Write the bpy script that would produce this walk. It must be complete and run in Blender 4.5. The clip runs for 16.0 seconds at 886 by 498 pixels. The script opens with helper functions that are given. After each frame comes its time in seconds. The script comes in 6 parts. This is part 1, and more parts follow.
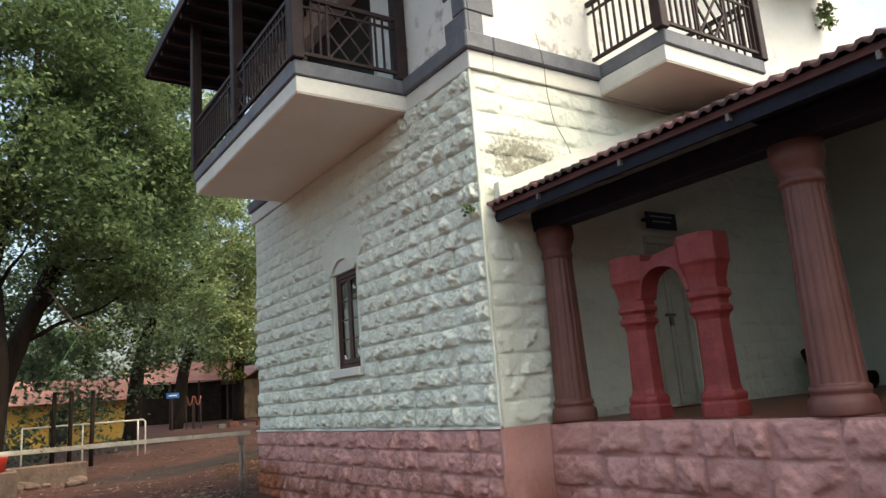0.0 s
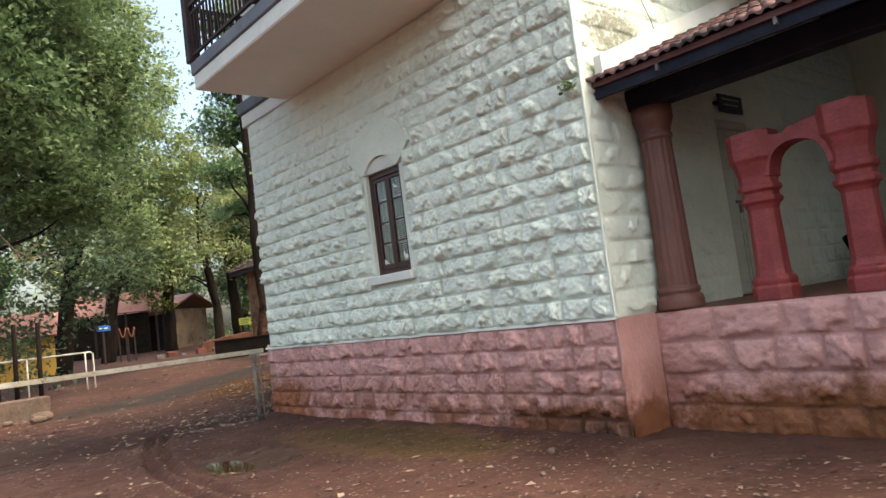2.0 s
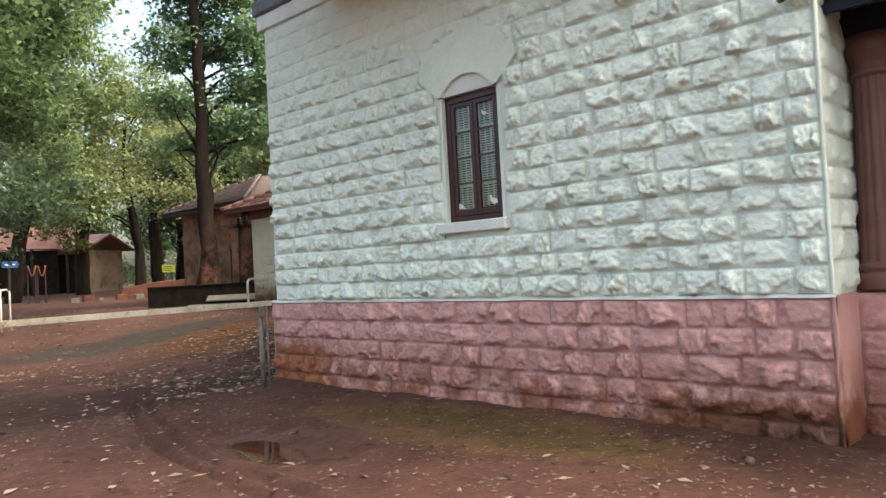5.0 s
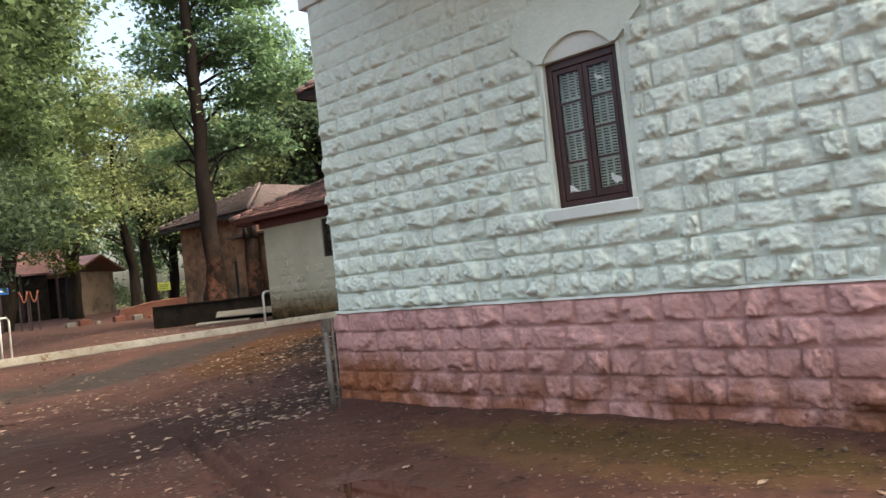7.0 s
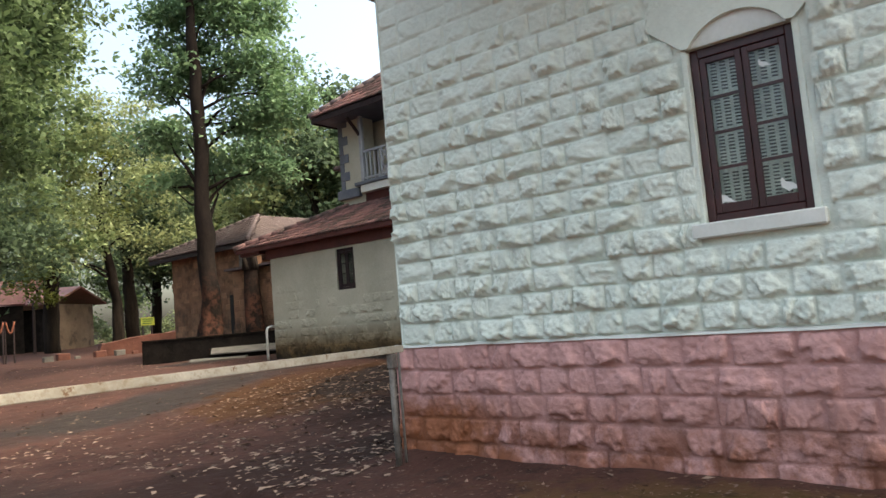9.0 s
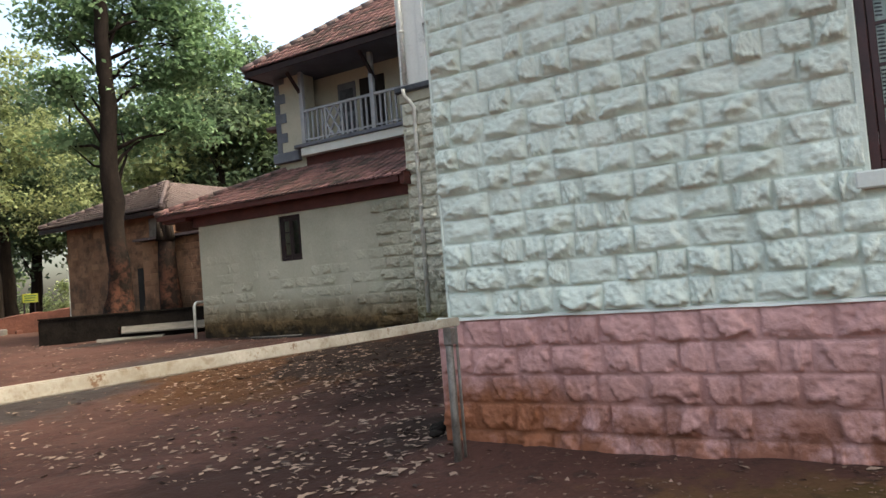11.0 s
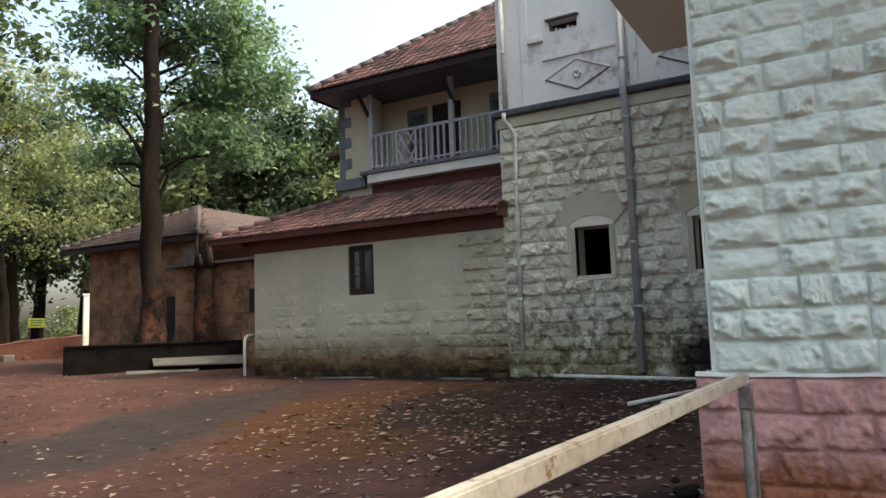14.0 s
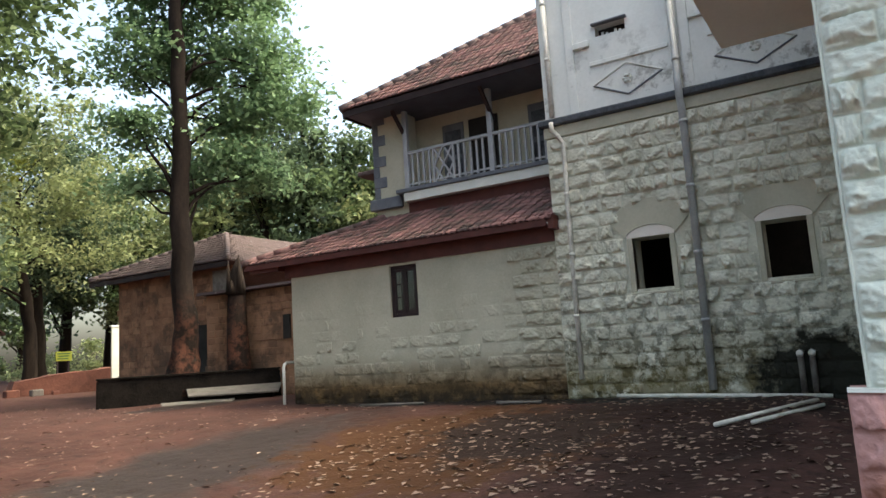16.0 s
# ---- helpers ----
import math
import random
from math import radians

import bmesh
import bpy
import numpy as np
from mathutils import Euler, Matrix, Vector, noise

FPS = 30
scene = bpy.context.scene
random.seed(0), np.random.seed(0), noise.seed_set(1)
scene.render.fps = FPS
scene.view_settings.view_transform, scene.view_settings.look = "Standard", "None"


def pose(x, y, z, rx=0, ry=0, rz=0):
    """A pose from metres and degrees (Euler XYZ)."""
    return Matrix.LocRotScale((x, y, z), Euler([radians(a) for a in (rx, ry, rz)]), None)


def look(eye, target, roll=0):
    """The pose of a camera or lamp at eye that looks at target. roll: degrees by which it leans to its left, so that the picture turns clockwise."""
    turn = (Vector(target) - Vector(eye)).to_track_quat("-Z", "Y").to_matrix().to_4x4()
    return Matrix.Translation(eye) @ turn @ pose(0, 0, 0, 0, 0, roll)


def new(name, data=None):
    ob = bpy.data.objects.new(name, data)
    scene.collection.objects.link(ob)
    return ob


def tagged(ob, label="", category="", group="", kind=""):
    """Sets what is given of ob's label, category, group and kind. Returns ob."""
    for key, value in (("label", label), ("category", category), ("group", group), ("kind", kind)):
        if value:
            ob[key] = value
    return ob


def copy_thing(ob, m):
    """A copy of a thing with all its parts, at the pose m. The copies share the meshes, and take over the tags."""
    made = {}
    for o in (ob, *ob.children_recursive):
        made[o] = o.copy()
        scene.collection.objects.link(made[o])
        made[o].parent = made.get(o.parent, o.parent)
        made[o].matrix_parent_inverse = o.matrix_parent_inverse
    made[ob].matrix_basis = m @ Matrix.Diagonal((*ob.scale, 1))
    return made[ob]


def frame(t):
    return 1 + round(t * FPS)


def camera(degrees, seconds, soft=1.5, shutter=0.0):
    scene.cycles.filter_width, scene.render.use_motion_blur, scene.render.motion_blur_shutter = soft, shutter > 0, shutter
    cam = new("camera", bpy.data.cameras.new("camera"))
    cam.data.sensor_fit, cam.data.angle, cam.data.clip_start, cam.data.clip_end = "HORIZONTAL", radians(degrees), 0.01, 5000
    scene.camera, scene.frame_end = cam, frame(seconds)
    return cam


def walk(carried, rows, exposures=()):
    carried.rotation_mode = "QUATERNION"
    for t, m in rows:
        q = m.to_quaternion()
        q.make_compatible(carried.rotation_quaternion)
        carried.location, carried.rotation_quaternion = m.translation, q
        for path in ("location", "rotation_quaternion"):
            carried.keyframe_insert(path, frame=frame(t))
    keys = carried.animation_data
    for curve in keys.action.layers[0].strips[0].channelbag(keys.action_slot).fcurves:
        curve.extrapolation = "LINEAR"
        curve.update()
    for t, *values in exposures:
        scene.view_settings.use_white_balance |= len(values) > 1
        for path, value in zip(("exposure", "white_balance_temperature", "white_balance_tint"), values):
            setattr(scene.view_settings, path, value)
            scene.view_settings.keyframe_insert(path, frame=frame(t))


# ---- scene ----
cam = camera(63.8, 16.0)
METRES, EYE, TILT, LEAN, TURN = 13.875, 1.5625, 0.0, 0.0, -34.2
ROWS = [
    (0.0, 0.0, 0.0, 0.0, 0.92, 11.74, 4.43),
    (0.5, -0.04, 0.0081, -0.0004, -0.42, 11.81, 5.85),
    (1.0, -0.0727, 0.0197, -0.0014, -3.54, 10.13, 5.16),
    (1.5, -0.104, 0.0392, -0.0005, -2.72, 7.1, 3.96),
    (2.0, -0.139, 0.0596, -0.0046, -5.96, 4.88, 7.25),
    (2.5, -0.1645, 0.0821, -0.0047, -10.7, 4.71, 5.39),
    (3.0, -0.1899, 0.1125, -0.0026, -9.08, 4.56, 3.27),
    (3.5, -0.2122, 0.1343, -0.0014, -10.93, 2.34, 3.95),
    (4.0, -0.2284, 0.1628, 0.0011, -15.62, 3.92, 6.17),
    (4.5, -0.2459, 0.1887, 0.0024, -11.48, 3.0, 5.82),
    (5.0, -0.2652, 0.2148, 0.0014, -13.13, 1.46, 3.06),
    (7.5, -0.3503, 0.343, 0.0043, -15.0, 1.37, 7.18),
    (8.0, -0.3661, 0.3674, 0.0033, -17.23, -2.66, 4.38),
    (8.5, -0.377, 0.3978, 0.0029, -14.07, 4.8, 6.9),
    (9.0, -0.3912, 0.4338, -0.0005, -16.09, 4.99, 4.87),
    (9.5, -0.409, 0.4612, -0.0009, -20.97, 3.85, 3.75),
    (10.0, -0.4284, 0.4955, -0.0, -19.54, 2.86, 5.0),
    (12.5, -0.518, 0.6418, -0.0004, -34.13, 2.53, 3.47),
    (13.0, -0.5268, 0.6708, 0.0027, -31.76, 3.93, 2.94),
    (13.5, -0.5435, 0.6903, 0.0046, -33.56, 6.36, 6.14),
    (14.0, -0.558, 0.7113, 0.0049, -25.78, 6.08, 2.0),
    (14.5, -0.5676, 0.7307, 0.005, -22.6, 8.59, 2.96),
    (15.0, -0.5716, 0.7476, 0.0034, -20.91, 6.14, 2.94),
    (15.5, -0.578, 0.7603, 0.0044, -25.61, 6.74, 3.72),
    (16.0, -0.5789, 0.7683, 0.0056, -24.28, 7.92, 3.65),
]
walk(cam, [(t, pose(0, 0, EYE, TILT, LEAN, TURN) @ pose(METRES * x, METRES * y, METRES * z, 90 + pitch, roll, yaw)) for t, x, y, z, yaw, pitch, roll in ROWS],
     exposures=[(0.0, 1.56, 7080, 2), (1.5, 1.85, 7080, 2), (2.5, 2.02, 7080, 2), (3.5, 2.05, 7080, 2), (5.0, 2.15, 7080, 2), (7.5, 2.0, 7080, 2), (9.0, 2.0, 7080, 2), (9.5, 1.61, 7080, 2), (10.0, 1.7, 7080, 2), (12.5, 2.35, 7080, 2), (13.5, 1.88, 6950, 2), (14.0, 1.87, 6950, 2), (14.5, 1.74, 6950, 2), (15.0, 2.18, 6950, 2), (15.5, 2.02, 6950, 2), (16.0, 2.12, 6950, 2)])

# ---- light ----
SUN_EL, SUN_ROT = radians(60), radians(152)
world = bpy.data.worlds.new("sky")
scene.world = world
world.use_nodes = True
wn = world.node_tree
sky = wn.nodes.new("ShaderNodeTexSky")
sky.sky_type, sky.sun_disc = "NISHITA", False
sky.sun_elevation, sky.sun_rotation = SUN_EL, SUN_ROT
sky.air_density, sky.dust_density, sky.ozone_density = 1.0, 7.0, 0.2
wn.links.new(sky.outputs["Color"], wn.nodes["Background"].inputs["Color"])
wn.nodes["Background"].inputs["Strength"].default_value = 0.15
sun_data = bpy.data.lights.new("sun", "SUN")
sun_data.energy, sun_data.angle, sun_data.color = 0.28, radians(14), (1.0, 0.97, 0.92)
sun = new("sun", sun_data)
SUN_WAY = Vector((math.sin(SUN_ROT) * math.cos(SUN_EL), math.cos(SUN_ROT) * math.cos(SUN_EL), math.sin(SUN_EL)))
sun.matrix_world = look(SUN_WAY * 60, (0, 0, 0))

# ---- materials ----


def material(name, dark, light, size=3.0, rough=0.8, bump=0.3, fine=40.0, metal=0.0, island=0.0, piece=0.0, spec=0.4, stretch=None, chips=0.0):
    """A surface mottled at two scales, in world metres. Returns the material, its tree, shader and colour socket."""
    m = bpy.data.materials.new(name)
    m.use_nodes = True
    nt = m.node_tree
    sh = nt.nodes["Principled BSDF"]
    geo = nt.nodes.new("ShaderNodeNewGeometry")
    big = nt.nodes.new("ShaderNodeTexNoise")
    big.inputs["Scale"].default_value, big.inputs["Detail"].default_value, big.inputs["Roughness"].default_value = size, 6, 0.62
    small = nt.nodes.new("ShaderNodeTexNoise")
    small.inputs["Scale"].default_value, small.inputs["Detail"].default_value = fine, 4
    for n in (big, small):
        if stretch:
            mp = nt.nodes.new("ShaderNodeMapping")
            mp.inputs["Scale"].default_value = stretch
            nt.links.new(geo.outputs["Position"], mp.inputs["Vector"])
            nt.links.new(mp.outputs[0], n.inputs["Vector"])
        else:
            nt.links.new(geo.outputs["Position"], n.inputs["Vector"])
    add = nt.nodes.new("ShaderNodeMath")
    add.operation = "MULTIPLY_ADD"
    add.inputs[1].default_value = 0.35
    nt.links.new(small.outputs["Fac"], add.inputs[0])
    nt.links.new(big.outputs["Fac"], add.inputs[2])
    last = add.outputs[0]
    for amount, socket in ((piece, None), (island, geo.outputs["Random Per Island"])):
        if amount:
            if socket is None:
                socket = nt.nodes.new("ShaderNodeObjectInfo").outputs["Random"]
            more = nt.nodes.new("ShaderNodeMath")
            more.operation = "MULTIPLY_ADD"
            more.inputs[1].default_value = amount
            nt.links.new(socket, more.inputs[0])
            nt.links.new(last, more.inputs[2])
            last = more.outputs[0]
    ramp = nt.nodes.new("ShaderNodeValToRGB")
    shift = 0.5 * (piece + island)
    ramp.color_ramp.elements[0].position, ramp.color_ramp.elements[1].position = 0.45 + shift - 0.3 * (piece + island), min(1.0, 0.9 + shift + 0.1 * (piece + island))
    ramp.color_ramp.elements[0].color, ramp.color_ramp.elements[1].color = (*dark, 1), (*light, 1)
    nt.links.new(last, ramp.inputs["Fac"])
    nt.links.new(ramp.outputs["Color"], sh.inputs["Base Color"])
    sh.inputs["Roughness"].default_value, sh.inputs["Metallic"].default_value = rough, metal
    sh.inputs["Specular IOR Level"].default_value = spec
    if bump:
        b = nt.nodes.new("ShaderNodeBump")
        b.inputs["Strength"].default_value, b.inputs["Distance"].default_value = bump, 0.03
        nt.links.new(add.outputs[0], b.inputs["Height"])
        if chips:
            # chisel marks: broken ridges a hand's breadth apart
            rid = nt.nodes.new("ShaderNodeTexVoronoi")
            rid.inputs["Scale"].default_value = 11
            warp = nt.nodes.new("ShaderNodeVectorMath")
            warp.operation = "MULTIPLY_ADD"
            warp.inputs[1].default_value = (0.16, 0.16, 0.16)
            nt.links.new(big.outputs["Color"], warp.inputs[0])
            nt.links.new(geo.outputs["Position"], warp.inputs[2])
            nt.links.new(warp.outputs[0], rid.inputs["Vector"])
            b2 = nt.nodes.new("ShaderNodeBump")
            b2.inputs["Strength"].default_value, b2.inputs["Distance"].default_value = chips, 0.05
            nt.links.new(rid.outputs["Distance"], b2.inputs["Height"])
            nt.links.new(b2.outputs["Normal"], b.inputs["Normal"])
        nt.links.new(b.outputs["Normal"], sh.inputs["Normal"])
    m["ramp"] = ramp.name
    return m


def stained(m, colour, low, high, size, full, none, amount=1.0):
    """Lays a stain of that colour over m: thick where z (plus noise) is under full, gone above none, broken up by noise between low and high."""
    nt = m.node_tree
    sh = nt.nodes["Principled BSDF"]
    old = sh.inputs["Base Color"].links[0].from_socket
    geo = nt.nodes.new("ShaderNodeNewGeometry")
    n = nt.nodes.new("ShaderNodeTexNoise")
    n.inputs["Scale"].default_value, n.inputs["Detail"].default_value, n.inputs["Roughness"].default_value = size, 8, 0.7
    nt.links.new(geo.outputs["Position"], n.inputs["Vector"])
    cut = nt.nodes.new("ShaderNodeMapRange")
    cut.inputs["From Min"].default_value, cut.inputs["From Max"].default_value = low, high
    nt.links.new(n.outputs["Fac"], cut.inputs["Value"])
    sep = nt.nodes.new("ShaderNodeSeparateXYZ")
    nt.links.new(geo.outputs["Position"], sep.inputs[0])
    up = nt.nodes.new("ShaderNodeMapRange")
    up.inputs["From Min"].default_value, up.inputs["From Max"].default_value = full, none
    up.inputs["To Min"].default_value, up.inputs["To Max"].default_value = 1, 0
    nt.links.new(sep.outputs["Z"], up.inputs["Value"])
    mul = nt.nodes.new("ShaderNodeMath")
    mul.operation, mul.use_clamp = "MULTIPLY", True
    nt.links.new(cut.outputs[0], mul.inputs[0])
    nt.links.new(up.outputs[0], mul.inputs[1])
    k = nt.nodes.new("ShaderNodeMath")
    k.operation = "MULTIPLY"
    k.inputs[1].default_value = amount
    nt.links.new(mul.outputs[0], k.inputs[0])
    mix = nt.nodes.new("ShaderNodeMix")
    mix.data_type = "RGBA"
    nt.links.new(k.outputs[0], mix.inputs["Factor"])
    nt.links.new(old, mix.inputs["A"])
    mix.inputs["B"].default_value = (*colour, 1)
    nt.links.new(mix.outputs["Result"], sh.inputs["Base Color"])
    return m


def patched(m, colour, centre, radii, low=0.35, high=0.6, size=2.5, rough=None):
    """Lays one patch of another colour round a place, with a ragged edge."""
    nt = m.node_tree
    sh = nt.nodes["Principled BSDF"]
    old = sh.inputs["Base Color"].links[0].from_socket
    geo = nt.nodes.new("ShaderNodeNewGeometry")
    mp = nt.nodes.new("ShaderNodeMapping")
    mp.vector_type = "TEXTURE"
    mp.inputs["Location"].default_value, mp.inputs["Scale"].default_value = centre, radii
    nt.links.new(geo.outputs["Position"], mp.inputs["Vector"])
    ln = nt.nodes.new("ShaderNodeVectorMath")
    ln.operation = "LENGTH"
    nt.links.new(mp.outputs[0], ln.inputs[0])
    n = nt.nodes.new("ShaderNodeTexNoise")
    n.inputs["Scale"].default_value, n.inputs["Detail"].default_value, n.inputs["Roughness"].default_value = size, 8, 0.7
    nt.links.new(geo.outputs["Position"], n.inputs["Vector"])
    far = nt.nodes.new("ShaderNodeMapRange")
    far.inputs["From Min"].default_value, far.inputs["From Max"].default_value = 0.3, 1.15
    far.inputs["To Min"].default_value, far.inputs["To Max"].default_value = 0.3, -0.45
    nt.links.new(ln.outputs["Value"], far.inputs["Value"])
    add = nt.nodes.new("ShaderNodeMath")
    nt.links.new(far.outputs[0], add.inputs[0])
    nt.links.new(n.outputs["Fac"], add.inputs[1])
    cut = nt.nodes.new("ShaderNodeMapRange")
    cut.inputs["From Min"].default_value, cut.inputs["From Max"].default_value = low, high
    nt.links.new(add.outputs[0], cut.inputs["Value"])
    mix = nt.nodes.new("ShaderNodeMix")
    mix.data_type = "RGBA"
    nt.links.new(cut.outputs[0], mix.inputs["Factor"])
    nt.links.new(old, mix.inputs["A"])
    mix.inputs["B"].default_value = (*colour, 1)
    nt.links.new(mix.outputs["Result"], sh.inputs["Base Color"])
    if rough is not None:
        rr = nt.nodes.new("ShaderNodeMapRange")
        rr.inputs["To Min"].default_value, rr.inputs["To Max"].default_value = sh.inputs["Roughness"].default_value, rough
        if sh.inputs["Roughness"].links:
            nt.links.new(sh.inputs["Roughness"].links[0].from_socket, rr.inputs["To Min"])
        nt.links.new(cut.outputs[0], rr.inputs["Value"])
        nt.links.new(rr.outputs[0], sh.inputs["Roughness"])
    return m


WHITE = material("mint_white_paint", (0.57, 0.615, 0.535), (0.70, 0.745, 0.655), 1.6, 0.62, 0.65, 26, piece=0.10, spec=0.3)
patched(WHITE, (0.22, 0.22, 0.17), (5.35, 6.0, 4.2), (1.1, 0.30, 0.66), 0.56, 0.80, 19)
PINK = material("pink_paint", (0.41, 0.215, 0.195), (0.53, 0.295, 0.272), 2.0, 0.6, 0.7, 26, piece=0.12, spec=0.3)
stained(PINK, (0.19, 0.062, 0.027), 0.36, 0.55, 3.0, 0.22, 0.85, 0.85)
patched(PINK, (0.24, 0.085, 0.04), (4.6, 13.0, 0.2), (0.6, 1.3, 0.7), 0.36, 0.72, 3)
patched(PINK, (0.13, 0.047, 0.022), (4.6, 6.7, 0.05), (0.8, 1.7, 0.48), 0.36, 0.66, 6)
patched(PINK, (0.075, 0.032, 0.018), (4.7, 6.3, 0.0), (0.9, 1.0, 0.42), 0.46, 0.80, 9)
patched(PINK, (0.17, 0.062, 0.025), (5.35, 4.2, 0.05), (0.6, 2.6, 0.62), 0.36, 0.58, 5)
patched(PINK, (0.16, 0.060, 0.030), (5.0, 6.0, 0.05), (0.5, 0.22, 0.55), 0.36, 0.66, 5)
OLDWHITE = material("weathered_lime_wash", (0.47, 0.46, 0.365), (0.72, 0.705, 0.59), 1.3, 0.85, 0.5, 25, piece=0.22, spec=0.2, chips=0.08)
stained(OLDWHITE, (0.20, 0.19, 0.13), 0.52, 0.64, 2.2, 50, 60, 0.3)
stained(OLDWHITE, (0.040, 0.040, 0.027), 0.47, 0.57, 5.0, 1.0, 2.9, 0.95)
stained(OLDWHITE, (0.16, 0.13, 0.055), 0.36, 0.5, 1.6, 0.85, 1.9, 0.8)
patched(OLDWHITE, (0.022, 0.022, 0.016), (11.4, 14.2, 0.9), (0.6, 1.5, 1.0), 0.4, 0.6, 3)
PLASTER = material("painted_plaster", (0.39, 0.37, 0.285), (0.52, 0.495, 0.39), 1.1, 0.75, 0.15, 22, spec=0.25)
stained(PLASTER, (0.15, 0.085, 0.028), 0.26, 0.42, 1.5, 0.9, 1.6, 0.95)
stained(PLASTER, (0.045, 0.027, 0.011), 0.44, 0.56, 3.2, 0.75, 1.45, 0.9)
stained(PLASTER, (0.014, 0.011, 0.008), 0.34, 0.52, 2.4, 0.62, 0.95, 0.9)
CREAM = material("cream_soffit_paint", (0.68, 0.62, 0.55), (0.78, 0.72, 0.64), 0.9, 0.7, 0.08, 18)
FASCIA = material("white_fascia_paint", (0.54, 0.55, 0.50), (0.68, 0.69, 0.64), 2.0, 0.6, 0.12, 30)
UPWHITE = material("upper_white_paint", (0.64, 0.65, 0.61), (0.80, 0.80, 0.76), 0.8, 0.6, 0.06, 20)
stained(UPWHITE, (0.12, 0.11, 0.08), 0.54, 0.66, 3.0, 5.9, 7.4, 0.75)
GREY = material("grey_trim_paint", (0.085, 0.095, 0.115), (0.16, 0.17, 0.19), 2.5, 0.6, 0.15, 30)
DARKGUT = material("black_mould_cornice", (0.02, 0.024, 0.03), (0.09, 0.10, 0.115), 4.0, 0.7, 0.3, 30)
DARKWOOD = material("dark_brown_paint", (0.014, 0.009, 0.010), (0.042, 0.025, 0.025), 4.0, 0.6, 0.2, 50, spec=0.25)
BLUEWOOD = material("dark_blue_painted_timber", (0.006, 0.007, 0.014), (0.017, 0.019, 0.034), 3.0, 0.65, 0.2, 40, spec=0.2)
MAROON = material("maroon_window_paint", (0.022, 0.006, 0.006), (0.055, 0.014, 0.013), 6.0, 0.38, 0.1, 60)
REDBOARD = material("maroon_board", (0.060, 0.018, 0.015), (0.115, 0.032, 0.026), 3.0, 0.6, 0.2, 40)
COLUMN = material("brown_red_column_paint", (0.105, 0.042, 0.034), (0.165, 0.068, 0.055), 3.0, 0.5, 0.12, 40)
ARCHRED = material("crimson_stone_paint", (0.165, 0.024, 0.024), (0.26, 0.042, 0.042), 5.0, 0.5, 0.35, 40)
TILE = material("clay_roof_tile", (0.062, 0.034, 0.033), (0.215, 0.108, 0.100), 1.2, 0.8, 0.4, 30, piece=0.45)
stained(TILE, (0.035, 0.030, 0.026), 0.46, 0.60, 1.6, 20, 30, 0.85)
OLDTILE = material("grey_weathered_tile", (0.034, 0.027, 0.028), (0.130, 0.100, 0.098), 1.0, 0.9, 0.4, 30, piece=0.25, island=0.35, spec=0.15)
stained(OLDTILE, (0.30, 0.28, 0.27), 0.60, 0.66, 6.0, 50, 60, 0.75)
BRICK = material("ochre_laterite_brick", (0.13, 0.066, 0.038), (0.31, 0.165, 0.095), 2.0, 0.9, 0.5, 18, piece=0.5)
stained(BRICK, (0.04, 0.03, 0.022), 0.42, 0.58, 1.2, 1.1, 2.8, 0.9)
stained(BRICK, (0.07, 0.045, 0.03), 0.50, 0.62, 1.8, 20, 30, 0.7)
BLACKSTONE = material("mossy_black_masonry", (0.004, 0.0035, 0.003), (0.022, 0.017, 0.014), 2.5, 0.9, 0.8, 18, spec=0.1)
SLAB = material("pale_concrete_slab", (0.060, 0.055, 0.050), (0.14, 0.130, 0.118), 2.5, 0.8, 0.3, 30)
PIPEGREY = material("grey_plastic_pipe", (0.28, 0.29, 0.29), (0.44, 0.45, 0.44), 3.0, 0.45, 0.05, 30)
PIPEWHITE = material("white_enamel_pipe", (0.48, 0.46, 0.40), (0.76, 0.74, 0.68), 5.0, 0.45, 0.1, 40)
RUSTWHITE = material("chipped_cream_barrier_paint", (0.30, 0.255, 0.19), (0.54, 0.50, 0.42), 3.5, 0.5, 0.15, 35)
stained(RUSTWHITE, (0.20, 0.14, 0.08), 0.50, 0.62, 14.0, 20, 30, 0.6)
stained(RUSTWHITE, (0.16, 0.075, 0.03), 0.60, 0.66, 9.0, 20, 30, 0.9)
STEEL = material("rusty_grey_steel", (0.07, 0.055, 0.045), (0.24, 0.22, 0.20), 5.0, 0.55, 0.2, 50, metal=0.3)
SOFFITBLUE = material("blue_grey_soffit", (0.055, 0.062, 0.085), (0.10, 0.11, 0.145), 2.0, 0.6, 0.1, 30)
BARK = material("grey_brown_bark", (0.008, 0.006, 0.005), (0.036, 0.026, 0.020), 3.0, 0.9, 1.0, 16, spec=0.12, stretch=(1, 1, 0.22))
patched(BARK, (0.13, 0.052, 0.030), (13.1, 30.4, 2.2), (1.2, 1.2, 1.7), 0.62, 1.0, 9)
BARKTALL = material("flaking_mottled_bark", (0.006, 0.0045, 0.004), (0.028, 0.020, 0.016), 2.2, 0.9, 1.0, 12, spec=0.12, stretch=(1, 1, 0.45))
stained(BARKTALL, (0.115, 0.048, 0.031), 0.44, 0.58, 2.6, 2.0, 3.8, 0.85)
stained(BARKTALL, (0.016, 0.011, 0.009), 0.50, 0.60, 7.0, 50, 60, 0.8)
stained(BARKTALL, (0.075, 0.065, 0.052), 0.62, 0.70, 3.6, 50, 60, 0.45)
BARKDARK = material("dark_bark", (0.006, 0.0045, 0.0035), (0.028, 0.020, 0.015), 3.0, 0.9, 1.0, 16, spec=0.12, stretch=(1, 1, 0.22))
